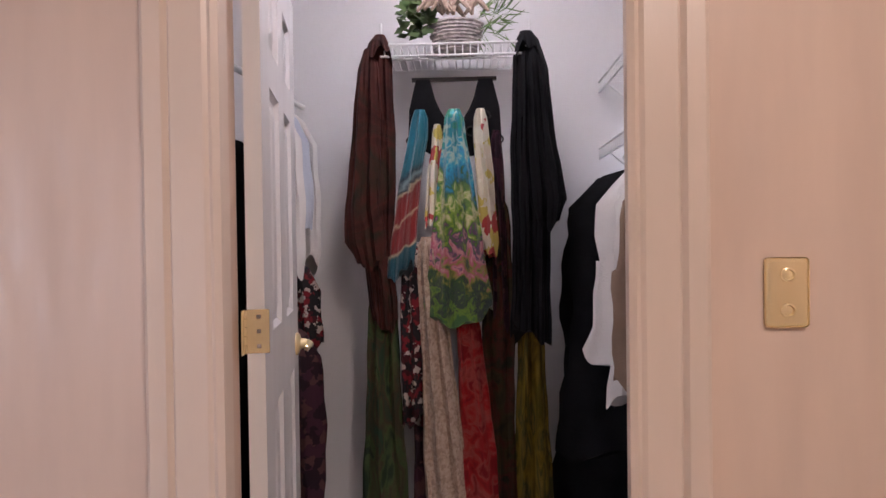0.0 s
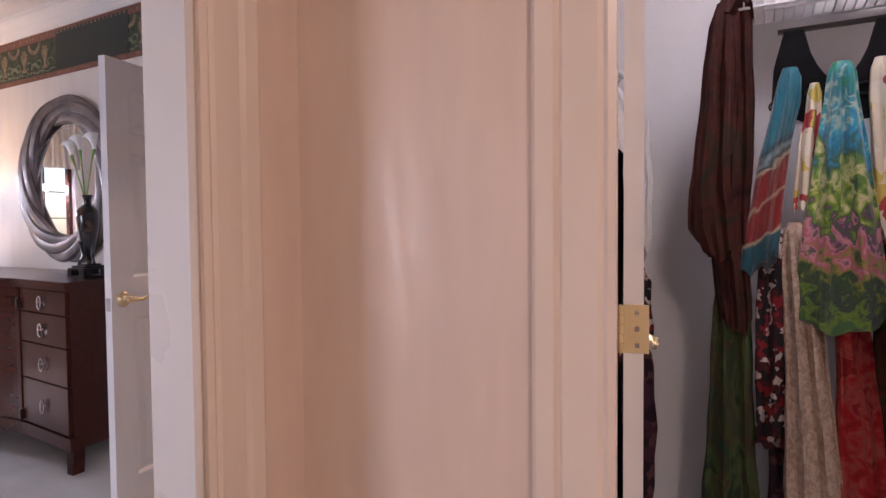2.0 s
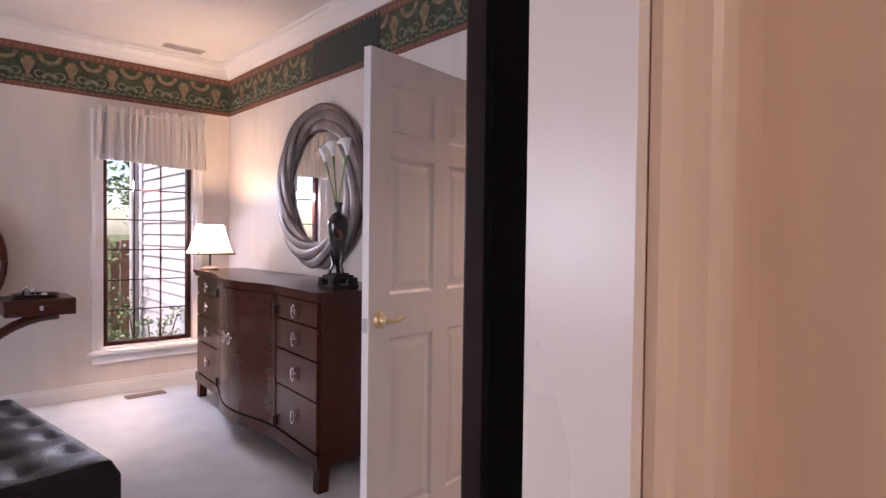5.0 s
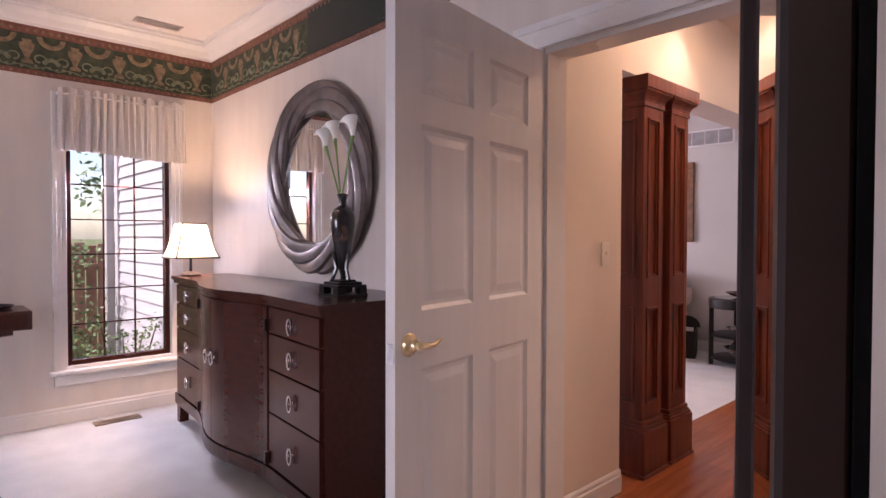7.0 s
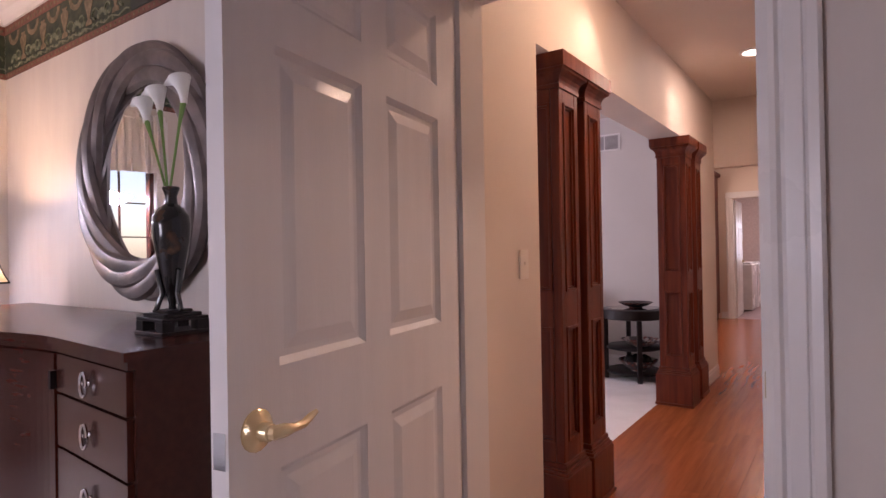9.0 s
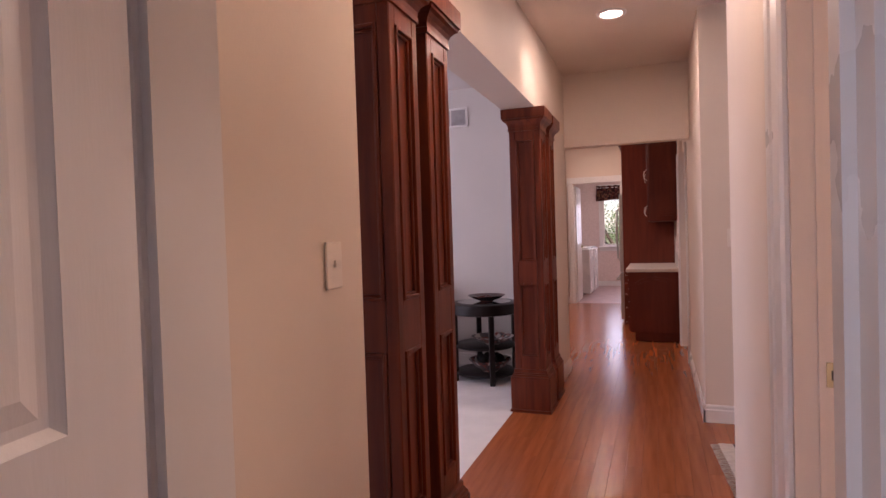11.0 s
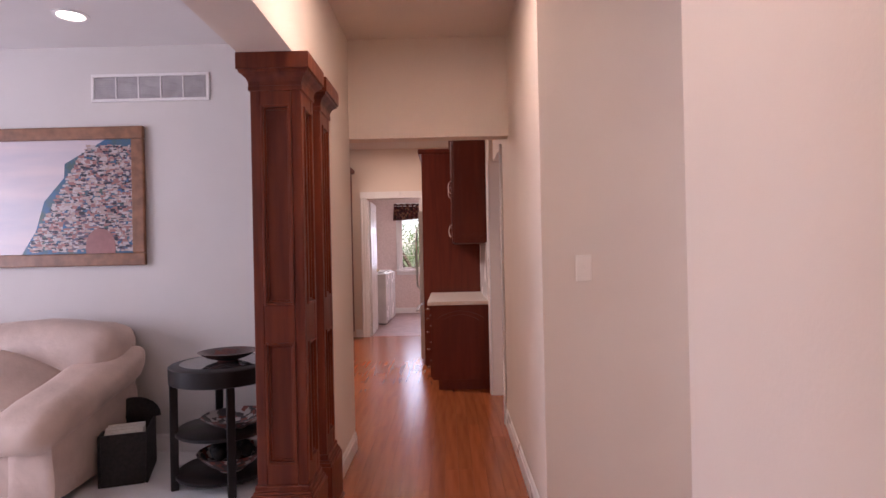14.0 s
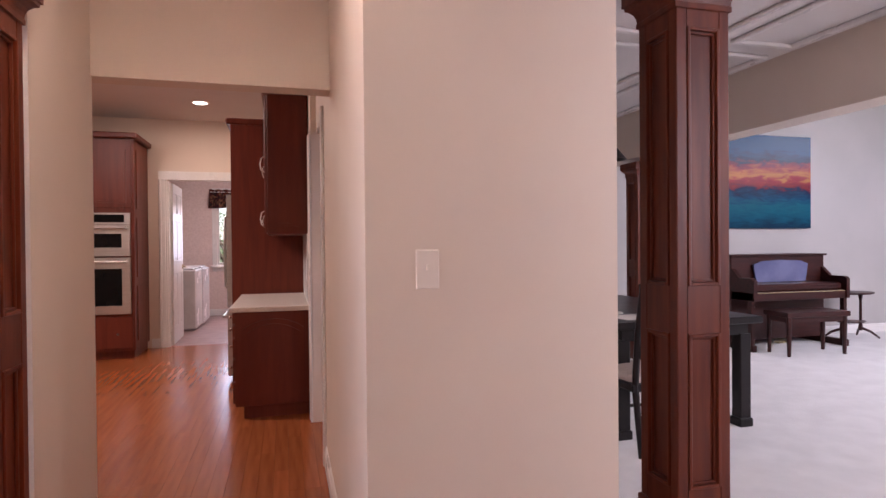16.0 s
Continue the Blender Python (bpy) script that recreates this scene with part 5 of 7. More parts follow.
# ---------- closet ----------


def cloth_body(rows, folds, seed, n=56, amp=0.3):
    """A hanging cloth as a closed folded body; rows: (z, half width, half depth, shift x, shift y)."""
    rng = random.Random(seed)
    p1, p2, p3 = (rng.uniform(0, 6.28) for _ in range(3))
    bm = bmesh.new()
    fine = []
    for a, b in zip(rows, rows[1:]):
        k = max(2, int(abs(a[0] - b[0]) / 0.05))
        fine += [tuple(u + (v - u) * i / k for u, v in zip(a, b)) for i in range(k)]
    fine.append(rows[-1])
    rings = []
    for j, (z, w, d, sx, sy) in enumerate(fine):
        ring = []
        fade = min(1.0, j / 4)
        for i in range(n):
            a = 2 * math.pi * i / n
            f = 1 + amp * fade * math.sin(folds * a + p1 + 0.8 * math.sin(z * 5 + p2)) + 0.2 * fade * math.sin(2.3 * folds * a + p3 + z * 6) + 0.1 * fade * math.sin(5 * a + z * 23 + p2)
            x = w * math.cos(a) * (1 + 0.06 * fade * math.sin(z * 9 + p2) + 0.025 * fade * math.sin(z * 31 + p3))
            y = d * math.sin(a) * f
            ring.append(bm.verts.new((x + sx, y + sy, z + ((0.03 * math.sin(2 * a + p1) + 0.012 * math.sin(7 * a + p3)) * (1 if j == len(fine) - 1 else 0.4 if j == len(fine) - 2 else 0)))))
        rings.append(ring)
    for a, b in zip(rings, rings[1:]):
        for i in range(n):
            bm.faces.new((a[i], a[(i + 1) % n], b[(i + 1) % n], b[i]))
    bm.faces.new(rings[0])
    bm.faces.new(rings[-1][::-1])
    return bm


def hung(name, label, category, rows, material, folds=7, seed=1, m=None, group="", amp=0.3):
    return solid(name, cloth_body(rows, folds, seed, amp=amp * 0.8), material, label, category, m, group, smooth=True)


BROWNROBE = print_mat("dark_red_brown_cloth", [(0.025, 0.009, 0.008), (0.065, 0.018, 0.014), (0.022, 0.02, 0.013)], 9, 0.8)
BLACKCLOTH = mat("black_cloth", (0.005, 0.005, 0.006), (0.010, 0.010, 0.012), 8, 0.85, 0.3, 160)
GREENSCARF = print_mat("green_brown_scarf_cloth", [(0.015, 0.028, 0.015), (0.05, 0.075, 0.028), (0.055, 0.038, 0.022), (0.02, 0.045, 0.026)], 24, 0.7, stretch=(1, 1, 0.4))
YELLOWSCARF = print_mat("olive_yellow_scarf_cloth", [(0.09, 0.07, 0.008), (0.19, 0.13, 0.014), (0.05, 0.05, 0.012), (0.20, 0.13, 0.02)], 24, 0.65, stretch=(1, 1, 0.3))
REDSCARF = print_mat("red_printed_scarf_cloth", [(0.22, 0.008, 0.012), (0.32, 0.015, 0.016), (0.33, 0.07, 0.06), (0.20, 0.006, 0.012)], 22, 0.6)
OLIVESCARF = print_mat("dark_olive_scarf_cloth", [(0.014, 0.012, 0.007), (0.04, 0.032, 0.012), (0.07, 0.018, 0.012), (0.018, 0.018, 0.009)], 12, 0.7)


def banded_mat(name, z0, z1, slant, amount, scale, rows, rough=0.45):
    """A print whose colours follow one another down the cloth, broken up by blots."""
    m = bpy.data.materials.new(name)
    m.use_nodes = True
    n, l = m.node_tree.nodes, m.node_tree.links
    b = n["Principled BSDF"]
    co, no, dot, mr, ad, r = (n.new("ShaderNode" + k) for k in ("TexCoord", "TexNoise", "VectorMath", "MapRange", "Math", "ValToRGB"))
    no.inputs["Scale"].default_value, no.inputs["Detail"].default_value, no.inputs["Distortion"].default_value = scale, 3, 0.6
    l.new(co.outputs["Object"], no.inputs["Vector"])
    dot.operation = "DOT_PRODUCT"
    dot.inputs[1].default_value = (slant, 0, 1)
    l.new(co.outputs["Object"], dot.inputs[0])
    mr.clamp = False
    mr.inputs["From Min"].default_value, mr.inputs["From Max"].default_value = z0, z1
    mr.inputs["To Min"].default_value, mr.inputs["To Max"].default_value = -0.5 * amount, 1 - 0.5 * amount
    l.new(dot.outputs["Value"], mr.inputs["Value"])
    ad.operation = "MULTIPLY_ADD"
    ad.inputs[1].default_value = amount
    l.new(no.outputs["Fac"], ad.inputs[0])
    l.new(mr.outputs[0], ad.inputs[2])
    l.new(ad.outputs[0], r.inputs["Fac"])
    els = r.color_ramp.elements
    for i, (p, c) in enumerate(rows):
        e = els[i] if i < 2 else els.new(p)
        e.position = p
        e.color = (*c, 1)
    l.new(r.outputs[0], b.inputs["Base Color"])
    b.inputs["Roughness"].default_value = rough
    b.inputs["Sheen Weight"].default_value = 0.2
    fine, bp = n.new("ShaderNodeTexNoise"), n.new("ShaderNodeBump")
    fine.inputs["Scale"].default_value = 45
    bp.inputs["Strength"].default_value, bp.inputs["Distance"].default_value = 0.5, 0.008
    l.new(co.outputs["Object"], fine.inputs["Vector"])
    l.new(fine.outputs["Fac"], bp.inputs["Height"])
    l.new(bp.outputs[0], b.inputs["Normal"])
    return m


LACE = print_mat("cream_lace_cloth", [(0.42, 0.32, 0.25), (0.33, 0.24, 0.19), (0.46, 0.36, 0.29)], 110, 0.85, "cell")
CREAMEDGE, REDBAND, TEALBAND = (0.50, 0.42, 0.28), (0.22, 0.010, 0.012), (0.004, 0.13, 0.18)
TEALSCARF = banded_mat("teal_and_red_banded_silk", 1.20, 1.76, -0.9, 0.16, 9, (
    (0.0, (0.004, 0.05, 0.08)), (0.17, (0.005, 0.08, 0.11)), (0.19, CREAMEDGE), (0.21, REDBAND), (0.33, REDBAND), (0.345, CREAMEDGE), (0.36, REDBAND), (0.50, (0.18, 0.012, 0.012)), (0.52, CREAMEDGE),
    (0.54, (0.01, 0.02, 0.04)), (0.57, (0.20, 0.30, 0.32)), (0.60, (0.01, 0.03, 0.05)), (0.64, TEALBAND), (0.80, (0.006, 0.17, 0.24)), (1.0, (0.004, 0.11, 0.16))))
FLORAL = banded_mat("bright_floral_silk", 1.03, 1.77, 0.15, 0.62, 24, (
    (0.0, (0.03, 0.10, 0.03)), (0.07, (0.12, 0.22, 0.02)), (0.13, (0.015, 0.03, 0.035)), (0.20, (0.03, 0.08, 0.02)), (0.26, (0.24, 0.22, 0.04)), (0.31, (0.40, 0.09, 0.16)), (0.36, (0.50, 0.24, 0.26)), (0.40, (0.10, 0.04, 0.12)),
    (0.44, (0.05, 0.14, 0.02)), (0.50, (0.22, 0.34, 0.03)), (0.55, (0.55, 0.52, 0.30)), (0.60, (0.14, 0.26, 0.03)), (0.66, (0.02, 0.09, 0.05)), (0.73, (0.01, 0.20, 0.36)), (0.79, (0.02, 0.30, 0.42)), (0.85, (0.40, 0.50, 0.42)), (0.90, (0.01, 0.22, 0.30)), (1.0, (0.02, 0.26, 0.12))), 0.4)
FLORAL2 = print_mat("red_black_print_cloth", [(0.012, 0.010, 0.012), (0.16, 0.012, 0.018), (0.42, 0.35, 0.31), (0.05, 0.008, 0.012), (0.012, 0.01, 0.012)], 52, 0.6, "cell")
WHITEPRINT = print_mat("white_spotted_silk", [(0.66, 0.60, 0.48), (0.70, 0.66, 0.56), (0.40, 0.06, 0.06), (0.55, 0.45, 0.12)], 18, 0.45, "cell")
PLUM = print_mat("plum_print_cloth", [(0.018, 0.007, 0.013), (0.045, 0.014, 0.026), (0.08, 0.035, 0.035)], 26, 0.7, "cell")
WHITECLOTH = mat("white_cotton", (0.74, 0.71, 0.69), (0.68, 0.65, 0.63), 8, 0.85, 0.3, 160)
TAUPE = mat("taupe_cotton", (0.32, 0.22, 0.16), (0.26, 0.18, 0.13), 8, 0.85, 0.3, 160)
DARKRED = mat("dark_red_cotton", (0.22, 0.025, 0.03), (0.16, 0.018, 0.022), 8, 0.85, 0.3, 160)
PALEBLUE = mat("pale_blue_cotton", (0.50, 0.54, 0.62), (0.44, 0.48, 0.56), 8, 0.85, 0.3, 160)

CY = 2.86  # the plane of the scarves on the back wall


def wire_shelf(name, label, m, w, d, lip=0.04):
    """Local x along the front, y to the wall, z = 0 the deck."""
    t = thing(name, label, "wire shelf", m)
    n = int(w / 0.026)
    for k in range(n + 1):
        x = w * k / n
        bm = bmesh.new()
        tube(bm, [(x, 0.0, -lip), (x, 0.0, 0.0), (x, d, 0.0)], 0.0022, 5)
        part("wire", bm, WIRE, t)
    for y, z in ((0, -lip), (0, 0), (d, 0), (d * 0.5, -0.004)):
        bm = bmesh.new()
        tube(bm, [(0, y, z), (w, y, z)], 0.0042, 7)
        part("rail", bm, WIRE, t)
    for x in (0.02, w - 0.02):
        bm = bmesh.new()
        tube(bm, [(x, 0.02, -0.005), (x, d, -0.26)], 0.005, 6)
        part("brace", bm, WIRE, t)
    return t


wire_shelf("wire_shelf", "white coated wire shelf on the closet back wall", pose(-0.11, 2.80, 1.985), 0.54, 0.305)
wire_shelf("wire_shelf", "white wire shelf with hanging clothes on the closet side wall", pose(0.72, 3.10, 1.66, 0, 0, -90), 0.9, 0.32)
wire_shelf("wire_shelf", "white wire shelf high on the closet side wall", pose(0.72, 3.10, 1.92, 0, 0, -90), 0.9, 0.32)
for x in (-0.10, 0.42):
    bm = bmesh.new()
    tube(bm, [(x, CY - 0.03, 1.99), (x, CY - 0.03, 2.07)], 0.006, 6)
    solid("shelf_hook", bm, WIRE, "white upright wire hook on the shelf", "hook", group="shelf hooks")

RY = CY - 0.03
rb = thing("robe", "dark red-brown crinkled robe hanging from the wire shelf", "robe", pose(0, 0, -0.028))
part("body", cloth_body([(2.03, 0.03, 0.02, -0.112, RY), (1.98, 0.052, 0.035, -0.112, RY), (1.6, 0.06, 0.04, -0.115, RY), (1.24, 0.055, 0.04, -0.115, RY), (1.05, 0.045, 0.035, -0.10, RY)], 8, 1), BROWNROBE, rb, smooth=True)
part("sleeve", cloth_body([(2.0, 0.02, 0.018, -0.135, RY - 0.025), (1.93, 0.036, 0.03, -0.14, RY - 0.03), (1.7, 0.05, 0.035, -0.15, RY - 0.035), (1.45, 0.066, 0.04, -0.165, RY - 0.035), (1.33, 0.072, 0.042, -0.158, RY - 0.035), (1.27, 0.055, 0.03, -0.145, RY - 0.035)], 6, 3, amp=0.36), BROWNROBE, rb, smooth=True)
part("collar", cloth_body([(2.05, 0.018, 0.014, -0.10, RY - 0.02), (2.02, 0.038, 0.03, -0.105, RY - 0.02), (1.97, 0.05, 0.034, -0.105, RY - 0.02)], 5, 5), BROWNROBE, rb, smooth=True)
rb = thing("robe", "black robe with wide sleeves hanging from the wire shelf", "robe", pose(0, 0, -0.028))
part("body", cloth_body([(2.03, 0.035, 0.02, 0.415, RY), (1.97, 0.056, 0.04, 0.415, RY), (1.7, 0.065, 0.045, 0.418, RY), (1.4, 0.07, 0.045, 0.42, RY), (1.0, 0.07, 0.045, 0.412, RY)], 9, 2), BLACKCLOTH, rb, smooth=True)
part("sleeve", cloth_body([(2.0, 0.02, 0.018, 0.435, RY - 0.02), (1.92, 0.04, 0.03, 0.44, RY - 0.028), (1.65, 0.05, 0.035, 0.455, RY - 0.03), (1.47, 0.06, 0.04, 0.475, RY - 0.03), (1.40, 0.045, 0.03, 0.47, RY - 0.03)], 6, 4, amp=0.36), BLACKCLOTH, rb, smooth=True)
part("collar", cloth_body([(2.05, 0.02, 0.014, 0.405, RY - 0.02), (2.02, 0.04, 0.028, 0.41, RY - 0.02), (1.97, 0.05, 0.034, 0.41, RY - 0.02)], 5, 6), BLACKCLOTH, rb, smooth=True)
# black scarf hanger with loops
sh = thing("scarf_hanger", "black satin bib-shaped scarf hanger with loops", "hanger", pose(0.155, CY, 1.66))
bm = bmesh.new()
out = [(-0.165, 0.0), (-0.16, 0.11), (-0.135, 0.215), (-0.085, 0.215)]
inner = [(-0.085 + 0.17 * i / 10, 0.215 - 0.155 * math.sin(math.pi * i / 10) ** 0.7) for i in range(1, 10)]
prism(bm, out + inner + [(0.085, 0.215), (0.135, 0.215), (0.16, 0.11), (0.165, 0.0), (0.08, -0.05), (0, -0.06), (-0.08, -0.05)], -0.012, 0.012, "y")
part("bib", bm, BLACKCLOTH, sh)
piece("cross_bar", BLACKWOOD, sh, -0.15, 0.15, -0.008, 0.008, 0.212, 0.224)
for k, (x, z) in enumerate(((-0.12, 0.075), (0.105, 0.085), (-0.06, 0.03), (0.0, 0.045), (0.06, 0.03), (-0.15, 0.0), (0.15, 0.0))):
    bm = bmesh.new()
    tube(bm, [(x + 0.02 * math.cos(a), -0.016, z + 0.016 * math.sin(a)) for a in [2 * math.pi * i / 14 for i in range(15)]], 0.003, 6)
    part("loop", bm, BLACKWOOD, sh)


def scarf(label, material, x, z1, z0, w1, w0, dy, dx=0.0, folds=5, seed=1, d=0.022):
    zm = z0 + (z1 - z0) * 0.55
    return hung("scarf", label, "scarf", [(z1, w1 * 0.5, 0.012, x, CY + dy), (z1 - 0.03, w1 * 0.8, d, x, CY + dy), (z1 - 0.10, w1, d, x + dx * 0.1, CY + dy), (zm, (w1 + w0) / 2, d * 1.2, x + dx * 0.5, CY + dy), (z0, w0, d, x + dx, CY + dy)], material, folds, seed, group="scarves on the hanger", amp=0.75)


scarf("teal scarf with red stripes and pale edging", TEALSCARF, 0.035, 1.76, 1.20, 0.035, 0.045, -0.05, -0.075, 5, 11, 0.024)
scarf("cream spotted silk scarf", WHITEPRINT, 0.095, 1.71, 1.38, 0.022, 0.03, -0.045, -0.02, 4, 12)
scarf("bright floral silk scarf in blue, green and pink", FLORAL, 0.155, 1.755, 1.045, 0.04, 0.115, -0.075, 0.005, 6, 13, 0.03)
scarf("white silk scarf with red and yellow spots", WHITEPRINT, 0.245, 1.76, 1.28, 0.028, 0.035, -0.05, 0.025, 4, 14)
scarf("plum printed scarf on the black hanger", PLUM, 0.30, 1.69, 1.02, 0.022, 0.03, -0.02, 0.01, 4, 15)
scarf("cream lace shawl with fringe", LACE, 0.055, 1.32, 0.40, 0.04, 0.075, -0.055, 0.06, 7, 16, 0.026)
scarf("red, black and white printed scarf", FLORAL2, 0.01, 1.30, 0.68, 0.05, 0.055, -0.03, 0.0, 5, 17)
scarf("long red printed scarf", REDSCARF, 0.19, 1.10, 0.30, 0.04, 0.075, -0.04, 0.045, 5, 18)
scarf("dark olive printed scarf", OLIVESCARF, 0.30, 1.45, 0.30, 0.05, 0.06, -0.015, 0.0, 6, 19)
scarf("long green and brown scarf", GREENSCARF, -0.11, 1.16, 0.25, 0.05, 0.085, -0.01, 0.0, 6, 20)
scarf("long olive yellow scarf", YELLOWSCARF, 0.415, 1.06, 0.25, 0.045, 0.075, -0.01, 0.0, 6, 21)
scarf("dark printed scarf hanging behind the lace", PLUM, 0.06, 0.95, 0.25, 0.05, 0.08, 0.01, 0.0, 6, 22)

# basket with greenery
bk = thing("basket", "grey wicker basket on the wire shelf", "basket", pose(0.165, 2.94, 1.99))
bm = bmesh.new()
for j in range(9):
    z = 0.008 + j * 0.012
    r = 0.078 + 0.0022 * j
    tube(bm, [((r + 0.004 * (1 if (i + j) % 2 else -1)) * math.cos(2 * math.pi * i / 24), (r + 0.004 * (1 if (i + j) % 2 else -1)) * 0.75 * math.sin(2 * math.pi * i / 24), z) for i in range(25)], 0.0065, 5)
part("weave", bm, WICKERGREY, bk, smooth=True)
bm = bmesh.new()
lathe(bm, [(0.07, 0), (0.072, 0.09), (0.06, 0.092)], n=20, sy=0.75)
part("lining", bm, WICKERGREY, bk)
gr = thing("artificial_greenery", "green leaves and cream ribbon in the wicker basket", "plant", pose(0.165, 2.94, 2.09))
rng = random.Random(9)
for sx, count in ((-1, 70), (1, 60)):
    vv, ff = [], []
    for k in range(count):
        c = Vector((sx * rng.uniform(0.06, 0.19), rng.uniform(-0.07, 0.05), rng.uniform(-0.04, 0.09)))
        d = Vector((sx * rng.uniform(0.2, 1), rng.uniform(-0.6, 0.4), rng.uniform(-0.6, 0.7))).normalized()
        s = d.orthogonal().normalized()
        L, wd = (0.05, 0.5) if sx < 0 else (0.085, 0.06)
        b0 = len(vv)
        vv += [c, c + d * L * 0.5 + s * L * wd, c + d * L, c + d * L * 0.5 - s * L * wd]
        ff += [(b0, b0 + 1, b0 + 2), (b0, b0 + 2, b0 + 3)]
    me = bpy.data.meshes.new("leaves")
    me.from_pydata(vv, [], ff)
    me.materials.append(LEAF)
    o = new("leaves", me)
    o.parent = gr
for k in range(9):
    bm = bmesh.new()
    a = rng.uniform(0, 6.28)
    c = Vector((rng.uniform(-0.07, 0.07), -0.04 + rng.uniform(-0.03, 0.05), 0.03))
    tube(bm, [c, c + Vector((0.05 * math.cos(a), -0.02, 0.05)), c + Vector((0.09 * math.cos(a), -0.03, 0.0))], [0.006, 0.018, 0.006], 6)
    part("ribbon_loop", bm, LACE, gr, "cream ribbon", smooth=True)

# clothes on the side rods
for label, mt, x, y, ztop, zb, w in (("black dress on a hanger", BLACKCLOTH, 0.82, 2.98, 1.56, 0.25, 0.26), ("black jacket on a hanger", BLACKCLOTH, 0.82, 2.90, 1.56, 0.55, 0.25), ("white shirt on a hanger", WHITECLOTH, 0.85, 2.76, 1.56, 0.90, 0.22), ("white blouse on a hanger", WHITECLOTH, 0.86, 2.70, 1.56, 0.78, 0.18),
                                   ("taupe shirt on a hanger", TAUPE, 0.87, 2.62, 1.56, 0.84, 0.20), ("black shirt on a hanger", BLACKCLOTH, 0.89, 2.52, 1.56, 0.78, 0.17), ("dark red shirt on a hanger", DARKRED, 0.90, 2.44, 1.56, 0.62, 0.17), ("white trousers on a hanger", WHITECLOTH, 0.88, 2.66, 1.12, 0.40, 0.13)):
    g = thing("hanging_garment", label + " on the closet rod", "garment", pose(0, 0, 0), group="clothes on the side rod")
    k = int(y * 100)
    part("cloth", cloth_body([(ztop, 0.03, 0.012, x, y), (ztop - 0.03, w * 0.55, 0.022, x, y), (ztop - 0.14, w * 0.98, 0.03, x, y), (ztop - 0.35, w * 1.0, 0.034, x, y), ((ztop + zb) / 2, w * 1.06, 0.036, x, y), (zb, w * 1.12, 0.036, x - 0.02, y)], 6, k, amp=0.3), mt, g, smooth=True)
    bm = bmesh.new()
    tube(bm, [(x, y, ztop - 0.01), (x, y, ztop + 0.04), (x + 0.02, y, ztop + 0.06), (x + 0.0, y, ztop + 0.075)], 0.003, 6)
    part("hanger_hook", bm, CHROME, g)
bm = bmesh.new()
tube(bm, [(0.82, 3.11, 1.625), (0.82, 2.22, 1.625)], 0.011, 10)
solid("closet_rod", bm, WIRE, "white closet rod under the side shelf", "rod")
for label, mt, x, y, ztop, zb, w in (("white blouse on a hanger", WHITECLOTH, -0.49, 3.02, 1.80, 1.22, 0.11), ("pale blue shirt on a hanger", PALEBLUE, -0.50, 2.95, 1.80, 1.38, 0.11), ("white shirt on a hanger", WHITECLOTH, -0.51, 2.88, 1.80, 1.20, 0.11), ("red print blouse on a hanger", FLORAL2, -0.48, 2.98, 1.24, 0.92, 0.12), ("dark dress on a hanger", PLUM, -0.49, 2.93, 1.00, 0.22, 0.14), ("dark coat on a hanger", BLACKCLOTH, -0.55, 2.4, 1.62, 0.30, 0.2)):
    g = thing("hanging_garment", label + " behind the closet door", "garment", pose(0, 0, 0), group="clothes behind the closet door")
    part("cloth", cloth_body([(ztop, 0.03, 0.012, x, y), (ztop - 0.03, w * 0.6, 0.02, x, y), (ztop - 0.12, w, 0.03, x, y), (zb + 0.05, w * 1.05, 0.034, x, y), (zb, w * 1.0, 0.034, x, y)], 6, int(ztop * 50 + y * 10), amp=0.3), mt, g, smooth=True)
    bm = bmesh.new()
    tube(bm, [(x, y, ztop - 0.01), (x, y, ztop + 0.03), (x + 0.015, y, ztop + 0.045), (x, y, ztop + 0.06)], 0.003, 6)
    part("hanger_hook", bm, CHROME, g)
for z in (1.85, 1.29):
    bm = bmesh.new()
    tube(bm, [(-0.46, 3.11, z), (-0.56, 2.2, z)], 0.011, 10)
    solid("closet_rod", bm, WIRE, "white closet rod behind the door", "rod")

# ---------- hall ----------


def downlight(x, y, z, label="round recessed ceiling light, lit"):
    t = thing("ceiling_light", label, "ceiling light", pose(x, y, z, 180, 0, 0), group="recessed lights")
    bm = bmesh.new()
    lathe(bm, [(0.10, 0.0), (0.10, 0.006), (0.078, 0.010), (0.074, 0.004)], n=28)
    part("trim_ring", bm, TRIM, t, smooth=True)
    bm = bmesh.new()
    lathe(bm, [(0.072, 0.004), (0.05, 0.012), (0.0, 0.014)], n=24)
    part("lens", bm, DOWNLIGHT, t, "glowing lens", smooth=True)
    return t


downlight(-2.24, 6.75, HC)
downlight(-2.24, 4.55, HC)
downlight(-2.85, 12.3, KC)
downlight(-4.33, 7.66, HC)
downlight(0.4, 9.2, HC)
